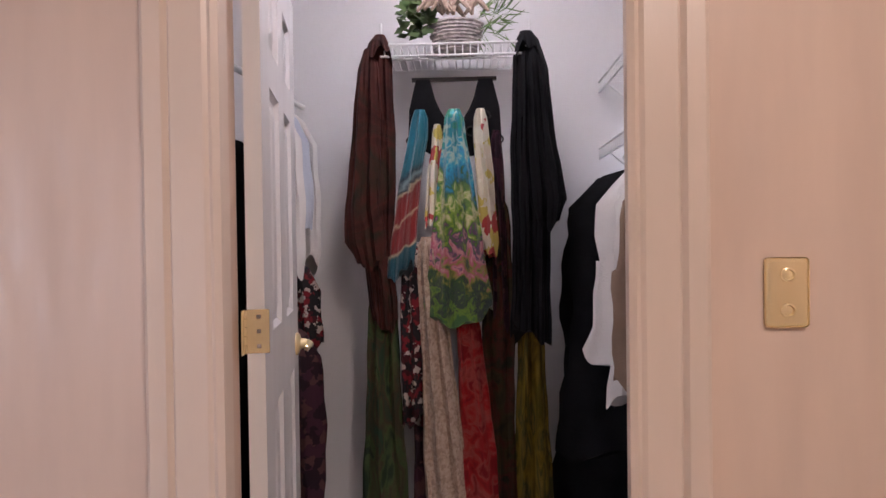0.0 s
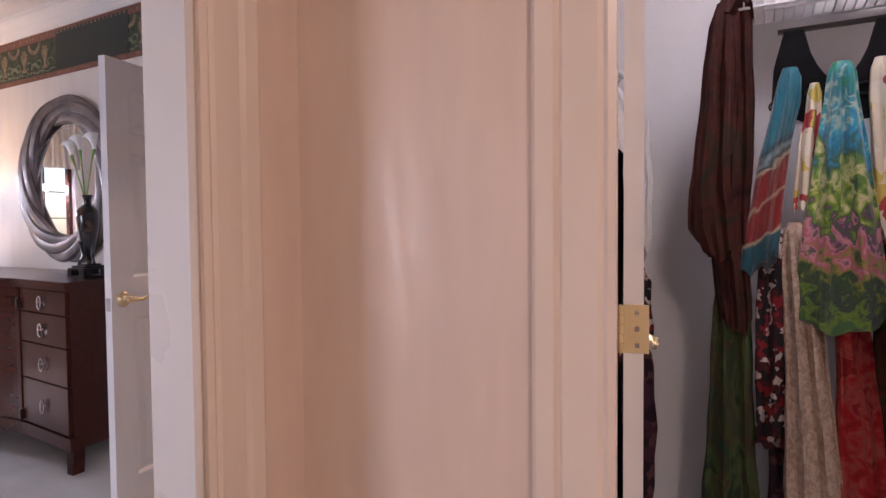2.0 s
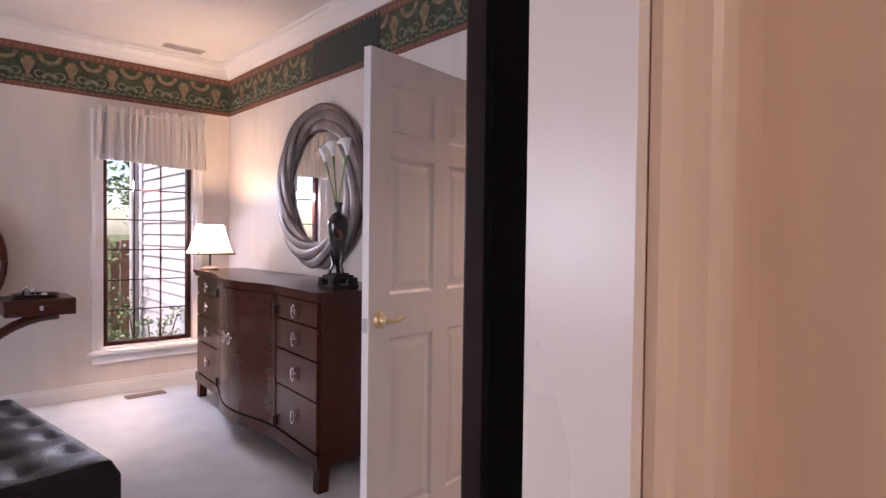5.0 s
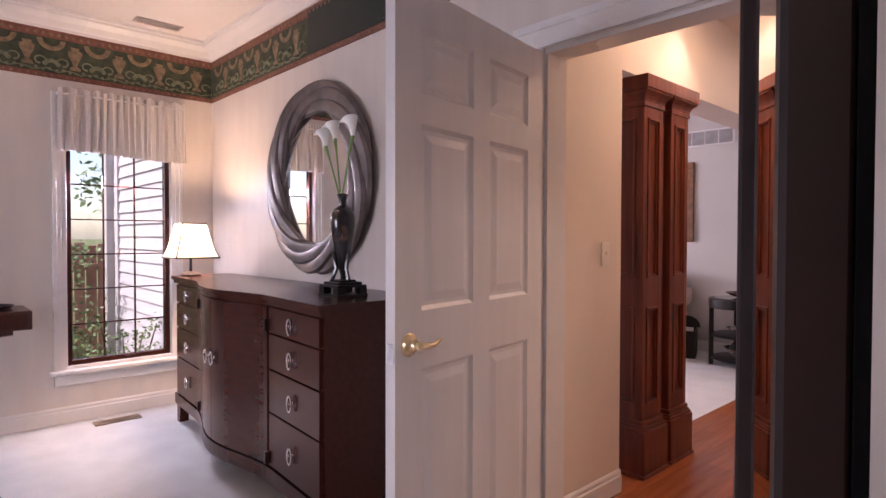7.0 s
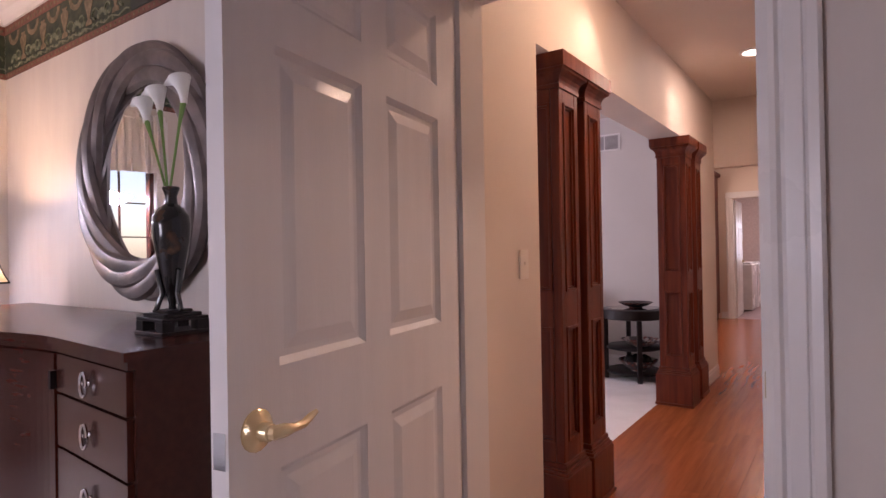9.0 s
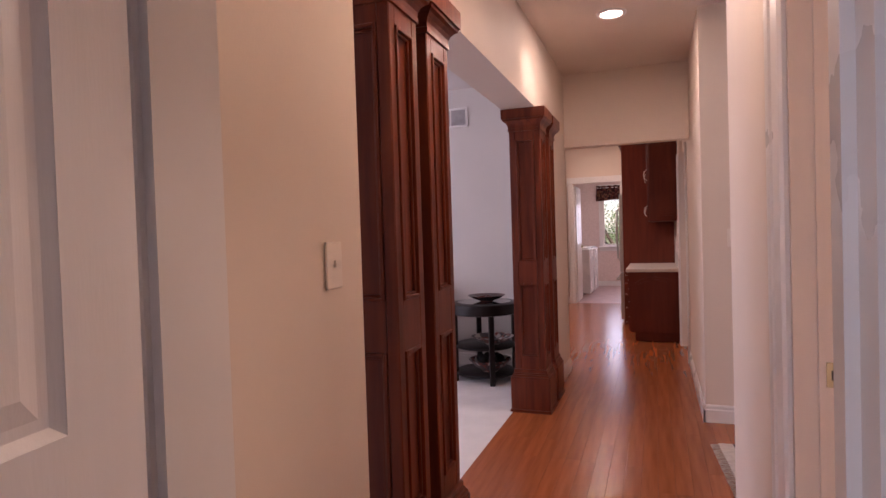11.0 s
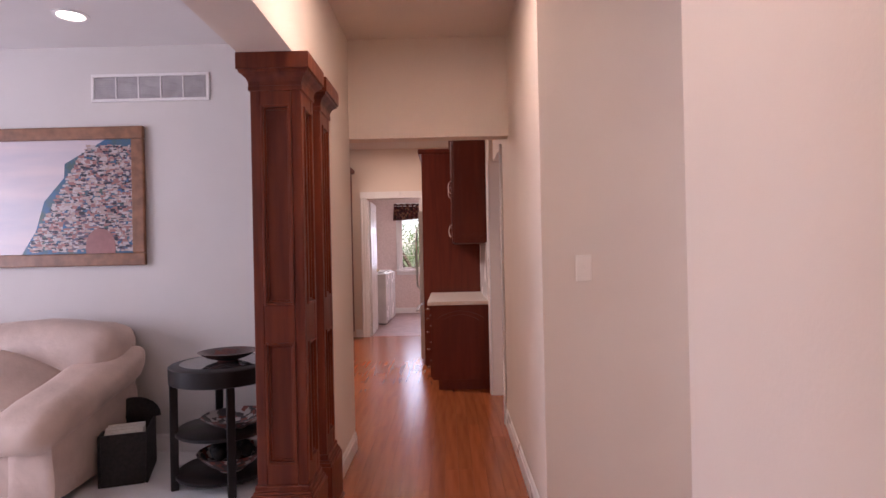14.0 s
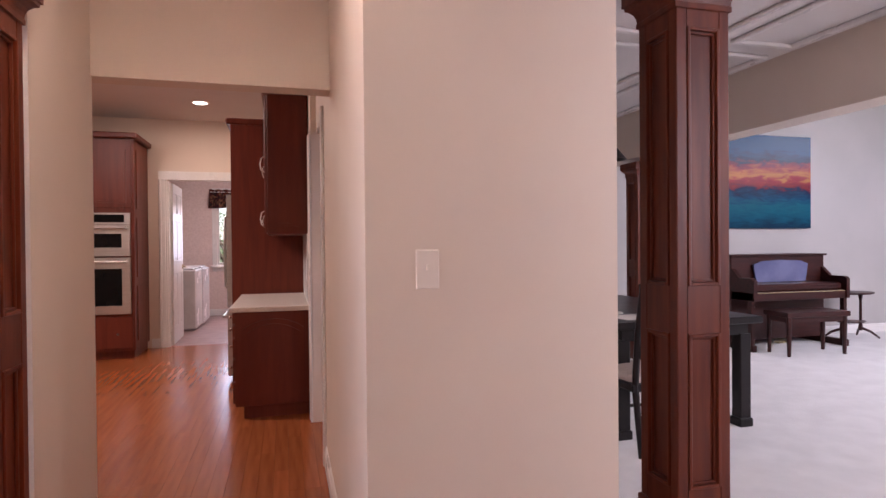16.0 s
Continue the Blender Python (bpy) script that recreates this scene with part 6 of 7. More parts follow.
for m in (pose(-4.132, 8.188, 2.485, 90, 0, 0),):
    t = thing("return_vent", "white framed return air vent with five grey grilles", "vent", m)
    W, Hh = 0.81, 0.19
    for q in ((-W / 2, W / 2, -Hh / 2, -Hh / 2 + 0.02), (-W / 2, W / 2, Hh / 2 - 0.02, Hh / 2), (-W / 2, -W / 2 + 0.02, -Hh / 2 + 0.02, Hh / 2 - 0.02), (W / 2 - 0.02, W / 2, -Hh / 2 + 0.02, Hh / 2 - 0.02)):
        piece("frame", TRIM, t, *q, 0.001, 0.012, bevel=0.003)
    for k in range(5):
        x0 = -W / 2 + 0.022 + k * (W - 0.044) / 5
        x1 = x0 + (W - 0.044) / 5 - 0.008
        gsub = piece("grille", VENTGREY, t, x0, x1, -Hh / 2 + 0.022, Hh / 2 - 0.022, 0.001, 0.004)
        for j in range(9):
            yy = -Hh / 2 + 0.03 + j * 0.0155
            piece("slat", VENTGREY, gsub, x0, x1, yy, yy + 0.007, 0.004, 0.009)
        if k:
            piece("divider", TRIM, t, x0 - 0.008, x0, -Hh / 2 + 0.02, Hh / 2 - 0.02, 0.001, 0.012)

rug = thing("rug", "cream fringed rug with black border on the oak floor", "rug", pose(-1.10, 6.1, 0, 0, 0, 4))
piece("pile", RUGPRINT, rug, -0.40, 0.9, -0.35, 0.33, 0.001, 0.010, bevel=0.003)
piece("border", RUGBLACK, rug, -0.46, -0.40, -0.40, 0.38, 0.001, 0.010, bevel=0.003)
piece("border", RUGCREAM, rug, -0.54, -0.46, -0.40, 0.38, 0.001, 0.010, bevel=0.003)
piece("border", RUGBLACK, rug, -0.40, 0.9, 0.33, 0.38, 0.001, 0.010, bevel=0.003)
bm = bmesh.new()
for k in range(44):
    y = -0.39 + k * 0.0175
    tube(bm, [(-0.54, y, 0.004), (-0.565, y + 0.004 * math.sin(k * 2.1), 0.004), (-0.585, y + 0.008 * math.sin(k * 1.3), 0.003)], 0.003, 4)
part("fringe", bm, RUGCREAM, rug)

# ---------- great room ----------


def soft_box(bm, x0, x1, y0, y1, z0, z1, r=0.06, seed=0, puff=0.02, cuts=6):
    """A padded body with rounded edges and a slight swell."""
    b2 = bmesh.new()
    box(b2, x0, x1, y0, y1, z0, z1)
    bmesh.ops.subdivide_edges(b2, edges=b2.edges[:], cuts=cuts, use_grid_fill=True)
    c = Vector(((x0 + x1) / 2, (y0 + y1) / 2, (z0 + z1) / 2))
    h = Vector(((x1 - x0) / 2, (y1 - y0) / 2, (z1 - z0) / 2))
    for v in b2.verts:
        d = v.co - c
        q = Vector([max(-h[i] + r, min(h[i] - r, d[i])) for i in range(3)])
        e = d - q
        if e.length > 1e-6:
            d = q + e.normalized() * r
        u = Vector([d[i] / h[i] for i in range(3)])
        d += Vector([u[i] * puff * max(0, 1 - max(abs(u[(i + 1) % 3]), abs(u[(i + 2) % 3])) ** 2) for i in range(3)])
        d += noise.noise_vector(Vector((d.x * 5 + seed, d.y * 5, d.z * 5))) * 0.012
        v.co = c + d
    me = bpy.data.meshes.new("tmp")
    b2.to_mesh(me)
    b2.free()
    bm.from_mesh(me)
    bpy.data.meshes.remove(me)


sf = thing("sofa", "cream leather sofa with padded arms against the wall", "sofa", pose(0, 0, 0))
for nm, d, r, pf in (("base", (-6.25, -4.24, 7.30, 8.12, 0.05, 0.30), 0.04, 0.01), ("arm_panel", (-4.46, -4.20, 7.26, 8.10, 0.05, 0.50), 0.03, 0.005), ("arm_panel", (-6.30, -6.04, 7.26, 8.10, 0.05, 0.50), 0.03, 0.005), ("arm", (-4.50, -4.16, 7.20, 8.10, 0.44, 0.66), 0.09, 0.012), ("arm", (-6.33, -5.99, 7.20, 8.10, 0.44, 0.66), 0.09, 0.012),
                     ("seat_cushion", (-5.25, -4.47, 7.25, 7.90, 0.29, 0.48), 0.07, 0.02), ("seat_cushion", (-6.02, -5.26, 7.25, 7.90, 0.29, 0.48), 0.07, 0.02),
                     ("back_cushion", (-5.25, -4.22, 7.80, 8.14, 0.42, 0.90), 0.10, 0.03), ("back_cushion", (-6.27, -5.26, 7.80, 8.14, 0.42, 0.90), 0.10, 0.03)):
    bm = bmesh.new()
    soft_box(bm, *d, r=r, seed=d[0], puff=pf, cuts=9)
    if nm == "arm":
        for v in bm.verts:
            v.co.z += 0.30 * (v.co.y - 7.65) - 0.02
            v.co.x += 0.10 * (v.co.y - 7.65)
    if nm == "back_cushion":
        for v in bm.verts:
            v.co.y += 0.10 * (v.co.z - 0.9) * (1 if v.co.y < 7.95 else 0.2)
            v.co.z += 0.02 * math.sin(v.co.x * 9) * max(0, v.co.z - 0.7) * 2
    part(nm, bm, LEATHER, sf, smooth=True)
for x in (-6.15, -4.35):
    for y in (7.35, 8.0):
        piece("foot", BLACKWOOD, sf, x - 0.03, x + 0.03, y - 0.03, y + 0.03, 0, 0.06)
for x, y, rz in ((-4.70, 7.62, 14), (-5.02, 7.56, 8)):
    bm = bmesh.new()
    soft_box(bm, -0.24, 0.24, -0.05, 0.05, -0.17, 0.17, r=0.045, seed=x, puff=0.035, cuts=9)
    solid("throw_pillow", bm, LEATHER, "cream leather throw pillow leaning on the sofa", "pillow", pose(x, y, 0.60, -52, 24, rz), group="sofa pillows", smooth=True)

wb = thing("magazine_bin", "black woven magazine bin with papers beside the sofa", "basket", pose(-4.10, 7.78, 0, 0, 0, 20))
bm = bmesh.new()
for q in ((-0.13, -0.115, -0.19, 0.19), (0.115, 0.13, -0.19, 0.19), (-0.115, 0.115, -0.19, -0.175), (-0.115, 0.115, 0.175, 0.19)):
    box(bm, *q, 0.0, 0.33 if q[2] > -0.18 and q[3] < 0.2 and q[0] > -0.12 else 0.30, 0.004)
box(bm, -0.115, 0.115, -0.175, 0.175, 0.0, 0.02)
part("bin_body", bm, WICKERBLACK, wb)
bm = bmesh.new()
prism(bm, [(0.16 * math.cos(a), 0.30 + 0.13 * math.sin(a)) for a in [math.pi * i / 12 for i in range(13)]], 0.165, 0.19, "y")
part("back_panel", bm, WICKERBLACK, wb)
for k in range(6):
    pg = thing("magazine", "folded magazine standing in the black bin", "magazine", pose(-4.10, 7.78, 0, 0, 0, 20), group="magazines in the bin")
    piece("pages", PAPER, pg, -0.10, 0.10, -0.16 + k * 0.022, -0.148 + k * 0.022, 0.021, 0.30 + 0.012 * (k % 3))

et = thing("end_table", "round black end table with two lower shelves", "table", pose(-3.46, 7.66, 0))
for nm, r, z0, z1 in (("tabletop", 0.30, 0.60, 0.70), ("shelf", 0.27, 0.30, 0.33), ("shelf", 0.27, 0.06, 0.09)):
    bm = bmesh.new()
    lathe(bm, [(r - 0.01, z0), (r, z0 + 0.006), (r, z1 - 0.008), (r - 0.012, z1), (0.0, z1)], n=44)
    part(nm, bm, BLACKWOOD, et, smooth=True)
bm = bmesh.new()
lathe(bm, [(0.24, 0.7005), (0.24, 0.704), (0.0, 0.7045)], n=36)
part("glass_inset", bm, mat("smoked_glass", (0.06, 0.06, 0.065), None, 4, 0.04, 0, coat=0.5), et)
for k in range(4):
    a = radians(28 + 90 * k)
    bm = bmesh.new()
    box(bm, -0.022, 0.022, -0.022, 0.022, 0, 0.60, 0.004)
    o = part("leg", bm, BLACKWOOD, et)
    o.matrix_local = pose(0.272 * math.cos(a), 0.272 * math.sin(a), 0, 0, 0, 28 + 90 * k)


def bowl(x, y, z, r, h, material, label):
    bm = bmesh.new()
    lathe(bm, [(r * 0.35, 0), (r * 0.36, 0.006), (r * 0.7, h * 0.45), (r, h), (r * 0.97, h), (r * 0.66, h * 0.5), (0.0, h * 0.18)], n=28)
    return solid("bowl", bm, material, label, "bowl", pose(x, y, z), smooth=True)


bowl(-3.44, 7.68, 0.7045, 0.17, 0.055, BOWLRED, "wide dark red glazed bowl on the end table")
bowl(-3.38, 7.62, 0.33, 0.19, 0.07, BOWLPRINT, "painted bowl on the middle shelf")
bowl(-3.40, 7.60, 0.09, 0.19, 0.11, BOWLPRINT, "large painted bowl on the lowest shelf")
for k in range(6):
    a = k * 1.05
    bm = bmesh.new()
    bmesh.ops.create_icosphere(bm, subdivisions=2, radius=0.042)
    for v in bm.verts:
        v.co += noise.noise_vector(v.co * 20 + Vector((k, 0, 0))) * 0.006
    solid("decorative_ball", bm, WICKERBLACK, "dark woven ball in the painted bowl", "ornament", pose(-3.40 + 0.085 * math.cos(a), 7.60 + 0.085 * math.sin(a), 0.205), group="balls in the bowl", smooth=True)

# framed hillside town picture
FRAMEWOOD = mat("brown_picture_frame_wood", (0.26, 0.11, 0.05), (0.17, 0.07, 0.03), 6, 0.4, 0.08, 50, stretch=(3, 3, 3))
pic = thing("framed_picture", "framed picture of a coastal hillside town above the sofa", "picture", pose(-4.745, 8.186, 1.745))
PW, PH, FW = 1.14, 0.945, 0.085
for q in ((-PW / 2, PW / 2, PH / 2 - FW, PH / 2), (-PW / 2, PW / 2, -PH / 2, -PH / 2 + FW), (-PW / 2, -PW / 2 + FW, -PH / 2 + FW, PH / 2 - FW), (PW / 2 - FW, PW / 2, -PH / 2 + FW, PH / 2 - FW)):
    bm = bmesh.new()
    box(bm, q[0], q[1], -0.035, -0.001, q[2], q[3], 0.008, 2)
    part("frame", bm, FRAMEWOOD, pic)
aw, ah = PW / 2 - FW, PH / 2 - FW
piece("sky", mat("picture_pale_sea_and_sky", (0.62, 0.52, 0.52), (0.48, 0.44, 0.48), 2, 0.3, 0, stretch=(0.6, 1, 4)), pic, -aw, aw, -0.010, -0.006, -ah, ah)
hill = [(-aw + 0.20, -ah), (-aw + 0.30, -ah + 0.16), (-aw + 0.36, -ah + 0.36), (-aw + 0.50, -ah + 0.52), (0.02, ah - 0.16), (0.20, ah - 0.06), (0.30, ah), (aw, ah), (aw, -ah)]
bm = bmesh.new()
prism(bm, hill, -0.0125, -0.010, "y")
part("hill", bm, mat("picture_blue_green_hill", (0.025, 0.10, 0.22), (0.05, 0.09, 0.08), 12, 0.3, 0), pic)
rng = random.Random(21)
HOUSE = [mat("picture_house_" + n_, c, None, 30, 0.3, 0) for n_, c in (("rose", (0.30, 0.13, 0.12)), ("cream", (0.40, 0.29, 0.26)), ("slate", (0.10, 0.085, 0.12)), ("shade", (0.035, 0.035, 0.05)), ("white", (0.46, 0.39, 0.38)))]
for mi, hm in enumerate(HOUSE):
    bm = bmesh.new()
    for k in range(760):
        x, z = rng.uniform(-aw + 0.24, aw - 0.01), rng.uniform(-ah + 0.01, ah - 0.05)
        edge = -ah + 1.7 * (x + 0.30)
        if z > edge - 0.035 - 0.03 * rng.random() or z > ah - 0.03 or (mi in (2, 3) and rng.random() < 0.6):
            continue
        w_, h_ = rng.uniform(0.012, 0.044), rng.uniform(0.008, 0.020)
        if mi == 3:
            w_, h_ = w_ * 0.9, h_ * 0.7
        dd = -0.0130 - 0.0004 * rng.random() - (0.0006 if mi == 3 else 0)
        box(bm, x, min(x + w_, aw), dd - 0.0008, dd, z, min(z + h_, ah))
    part("painted_houses", bm, hm, pic)
bm = bmesh.new()
prism(bm, [(0.26 + 0.10 * math.cos(a), -ah + 0.06 + 0.11 * math.sin(a)) for a in [math.pi * i / 12 for i in range(13)]] + [(0.16, -ah), (0.36, -ah)], -0.0165, -0.0145, "y")
part("painted_dome", bm, HOUSE[0], pic)
# far window with shade, armchair in print
casement("window_great_room_north", pose(-7.35, 8.186, 0.88, 0, 0, 180), 1.0, 1.15, 2, 3, "great room window with a woven shade", casing=True)
wsh = thing("window_shade", "cream shade with a woven brown band above the window", "shade", pose(-7.35, 8.18, 0))
piece("cloth", VALANCE, wsh, -0.5, 0.5, -0.05, -0.035, 1.75, 2.05, bevel=0.004)
piece("band", print_mat("woven_brown_band", [(0.35, 0.22, 0.14), (0.55, 0.42, 0.30), (0.2, 0.12, 0.08)], 30, 0.9, "cell"), wsh, -0.5, 0.5, -0.055, -0.033, 1.62, 1.75, bevel=0.004)
ac = thing("armchair", "armchair covered in black and cream printed cloth", "chair", pose(-6.9, 7.45, 0, 0, 0, 15))
PRINTED = print_mat("black_cream_print_cloth", [(0.03, 0.028, 0.03), (0.35, 0.30, 0.27), (0.04, 0.035, 0.035)], 26, 0.85, "cell")
for nm, d, mt in (("backrest", (-0.35, 0.35, 0.22, 0.42, 0.35, 0.92), PRINTED), ("seat", (-0.35, 0.35, -0.38, 0.25, 0.20, 0.45), SEATCLOTH), ("arm", (-0.45, -0.33, -0.38, 0.40, 0.15, 0.60), SEATCLOTH), ("arm", (0.33, 0.45, -0.38, 0.40, 0.15, 0.60), SEATCLOTH)):
    bm = bmesh.new()
    soft_box(bm, *d, r=0.05, puff=0.02)
    part(nm, bm, mt, ac, smooth=True)
for sx in (-1, 1):
    for sy in (-1, 1):
        piece("leg", BLACKWOOD, ac, sx * 0.36 - 0.025, sx * 0.36 + 0.025, sy * 0.32 - 0.025, sy * 0.32 + 0.025, 0, 0.21)

# ---------- kitchen ----------


def arched_panel(bm, x0, x1, z0, z1, y, arch=0.06, proud=0.008):
    n = 12
    top = [(x0 + (x1 - x0) * i / n, z1 - arch + arch * math.sin(math.pi * i / n) ** 0.8) for i in range(n + 1)]
    prism(bm, [(x0, z0), (x1, z0)] + top[::-1], y - proud, y + 0.002, "y")


def cab_door(parent, x0, x1, z0, z1, y, arch=True):
    d = piece("door", CABINET, parent, x0, x1, y - 0.018, y, z0, z1, bevel=0.003)
    bm = bmesh.new()
    b = 0.055
    # groove ring made by a dark sunk field under the raised field
    arched_panel(bm, x0 + b, x1 - b, z0 + b, z1 - b, y - 0.018, 0.06 if arch else 0.0, 0.012)
    arched_panel(bm, x0 + b + 0.02, x1 - b - 0.02, z0 + b + 0.02, z1 - b - 0.02, y - 0.029, 0.055 if arch else 0.0, 0.008)
    part("raised_panel", bm, CABINET, d)
    return d


def knob_pull(parent, x, y, z, toward=(0, -1, 0)):
    bm = bmesh.new()
    v = Vector(toward)
    tube(bm, [Vector((x, y, z)), Vector((x, y, z)) + v * 0.016, Vector((x, y, z)) + v * 0.022, Vector((x, y, z)) + v * 0.03], [0.005, 0.006, 0.014, 0.010], 10)
    part("handle", bm, CHROME, parent, "steel knob", smooth=True)


bc = thing("base_cabinet", "dark cherry base cabinet with panelled end and drawers", "cabinet", pose(0, 0, 0))
piece("body", CABINET, bc, -2.30, -1.745, 9.76, 10.98, 0.10, 0.810, bevel=0.003)
piece("plinth", CABINET, bc, -2.24, -1.745, 9.80, 10.98, 0.0, 0.10)
bm = bmesh.new()
arched_panel(bm, -2.24, -1.80, 0.15, 0.755, 9.76, 0.07, 0.014)
arched_panel(bm, -2.21, -1.83, 0.18, 0.72, 9.747, 0.065, 0.010)
part("end_panel", bm, CABINET, bc)
for a, b in ((0.12, 0.28), (0.29, 0.455), (0.465, 0.61), (0.62, 0.71), (0.72, 0.802)):
    d = piece("drawer", CABINET, bc, -2.318, -2.30, 9.78, 10.35, a, b, bevel=0.003)
    knob_pull(d, -2.318, 9.90, (a + b) / 2, (-1, 0, 0))
d = piece("door", CABINET, bc, -2.318, -2.30, 10.37, 10.96, 0.12, 0.802, bevel=0.003)
knob_pull(d, -2.318, 10.42, 0.75, (-1, 0, 0))
bm = bmesh.new()
box(bm, -2.335, -1.743, 9.735, 10.985, 0.811, 0.848, 0.006, 2)
solid("worktop", bm, LAMINATE, "cream laminate worktop on the base cabinet", "worktop")
piece_bs = bmesh.new()
box(piece_bs, -1.762, -1.742, 9.76, 10.98, 0.850, 1.40)
solid("backsplash", piece_bs, WASHER, "white tiled backsplash behind the worktop", "backsplash", kind="structure")
uc = thing("wall_cabinet", "dark cherry wall cabinet with arched panel doors", "cabinet", pose(0, 0, 0))
piece("body", CABINET, uc, -2.06, -1.745, 9.93, 10.98, 1.40, 2.50, bevel=0.003)
piece("cornice", CABINET, uc, -2.10, -1.745, 9.90, 10.98, 2.50, 2.56, bevel=0.012)
bm = bmesh.new()
arched_panel(bm, -2.01, -1.79, 1.46, 2.44, 9.93, 0.06, 0.014)
arched_panel(bm, -1.985, -1.815, 1.485, 2.41, 9.917, 0.055, 0.010)
part("end_panel", bm, CABINET, uc)
for y0, y1 in ((9.94, 10.45), (10.46, 10.97)):
    d = piece("door", CABINET, uc, -2.078, -2.06, y0, y1, 1.41, 2.49, bevel=0.003)
    piece("raised_panel", CABINET, d, -2.086, -2.078, y0 + 0.08, y1 - 0.08, 1.50, 2.40, bevel=0.004)
    for z in (1.52, 1.95):
        bm = bmesh.new()
        tube(bm, [(-2.08, y0 + 0.03, z - 0.06), (-2.105, y0 + 0.03, z - 0.045), (-2.115, y0 + 0.03, z), (-2.105, y0 + 0.03, z + 0.045), (-2.08, y0 + 0.03, z + 0.06)], 0.007, 8)
        part("handle", bm, CHROME, d, "steel bow handle", smooth=True)
fp = thing("fridge_surround", "tall dark cherry panel beside the refrigerator", "cabinet", pose(0, 0, 0))
piece("side_panel", CABINET, fp, -2.42, -1.745, 11.0, 11.03, 0, 2.46, bevel=0.002)
piece("cornice", CABINET, fp, -2.46, -1.745, 10.985, 12.0, 2.46, 2.52, bevel=0.012)
piece("upper_box", CABINET, fp, -2.40, -1.745, 11.03, 12.0, 1.86, 2.46)
fr = thing("refrigerator", "stainless steel refrigerator beside the cherry panel", "refrigerator", pose(0, 0, 0))
piece("body", STEEL, fr, -2.40, -1.80, 11.06, 11.96, 0.02, 1.80, bevel=0.004)
for y0, y1, z0, z1 in ((11.06, 11.505, 0.72, 1.80), (11.515, 11.96, 0.72, 1.80), (11.06, 11.96, 0.06, 0.70)):
    d = piece("door", STEEL, fr, -2.47, -2.402, y0, y1, z0, z1, bevel=0.006)
    bm = bmesh.new()
    if z0 > 0.5:
        ye = 11.46 if y0 < 11.2 else 11.56
        tube(bm, [(-2.47, ye, 0.85), (-2.52, ye, 0.9), (-2.53, ye, 1.25), (-2.52, ye, 1.6), (-2.47, ye, 1.65)], 0.011, 8)
    else:
        tube(bm, [(-2.47, 11.15, 0.62), (-2.52, 11.18, 0.62), (-2.52, 11.84, 0.62), (-2.47, 11.87, 0.62)], 0.011, 8)
    part("handle", bm, STEEL, d, smooth=True)

ov = thing("oven_cabinet", "tall cherry oven cabinet with arched doors", "cabinet", pose(0, 0, 0))
piece("body", CABINET, ov, -4.35, -3.625, 12.62, 13.34, 0.10, 2.56, bevel=0.003)
piece("plinth", CABINET, ov, -4.33, -3.65, 12.68, 13.34, 0, 0.10)
piece("cornice", CABINET, ov, -4.40, -3.575, 12.57, 13.34, 2.56, 2.63, bevel=0.015)
cab_door(ov, -4.33, -3.645, 1.76, 2.54, 12.62)
d = piece("drawer", CABINET, ov, -4.33, -3.645, 12.602, 12.62, 0.13, 0.50, bevel=0.004)
knob_pull(d, -3.80, 12.602, 0.30)
for z0, z1 in ((0.2, 0.85), (0.95, 1.65), (1.75, 2.45)):
    piece("side_panel", CABINET, ov, -3.625, -3.615, 12.72, 13.26, z0, z1, bevel=0.004)
wo = thing("wall_oven", "stainless steel double wall oven with black glass", "oven", pose(0, 0, 0))
for z0, z1, panel in ((1.20, 1.70, True), (0.53, 1.185, False)):
    d = piece("oven_door", STEEL, wo, -4.31, -3.66, 12.585, 12.617, z0, z1 - (0.14 if panel else 0), bevel=0.004)
    piece("glass", BLACKGLASS, d, -4.22, -3.75, 12.581, 12.586, z0 + 0.10, z1 - (0.24 if panel else 0.13), bevel=0.002)
    bm = bmesh.new()
    zz = z1 - (0.175 if panel else 0.05)
    tube(bm, [(-4.27, 12.585, zz), (-4.27, 12.54, zz), (-3.70, 12.54, zz), (-3.70, 12.585, zz)], 0.012, 8)
    part("handle", bm, STEEL, d, smooth=True)
    if panel:
        c = piece("control_panel", STEEL, wo, -4.31, -3.66, 12.588, 12.617, 1.565, 1.70, bevel=0.003)
        piece("display", BLACKGLASS, c, -4.28, -3.72, 12.584, 12.589, 1.59, 1.68)
wash = thing("washer", "white top-loading washing machine in the laundry", "washer", pose(-3.55, 15.9, 0))
piece("body", WASHER, wash, -0.42, 0.30, -0.34, 0.34, 0.02, 0.94, bevel=0.02)
piece("lid", WASHER, wash, -0.38, 0.26, -0.32, 0.20, 0.945, 0.97, bevel=0.01)
piece("console", WASHER, wash, -0.42, -0.28, -0.33, 0.33, 0.97, 1.10, bevel=0.015)
dryer = copy_thing(wash, pose(-3.57, 15.15, 0))
tagged(dryer, "white clothes dryer beside the washing machine", "dryer")

# ---------- powder room ----------
pv = thing("vanity_cabinet", "powder room vanity with pale top", "vanity", pose(0, 0, 0))
piece("body", CABINET, pv, -1.58, -0.60, 4.66, 5.15, 0.08, 0.80, bevel=0.004)
piece("basin_top", LAMINATE, pv, -1.59, -0.59, 4.63, 5.155, 0.80, 0.84, bevel=0.008)
piece("upstand", LAMINATE, pv, -1.59, -0.59, 5.135, 5.155, 0.842, 0.95, bevel=0.003)
bm = bmesh.new()
lathe(bm, [(0.16, 0.842), (0.17, 0.846), (0.155, 0.848), (0.10, 0.845), (0.0, 0.843)], cx=-1.1, cy=4.88, n=28)
part("basin", bm, WASHER, pv, smooth=True)
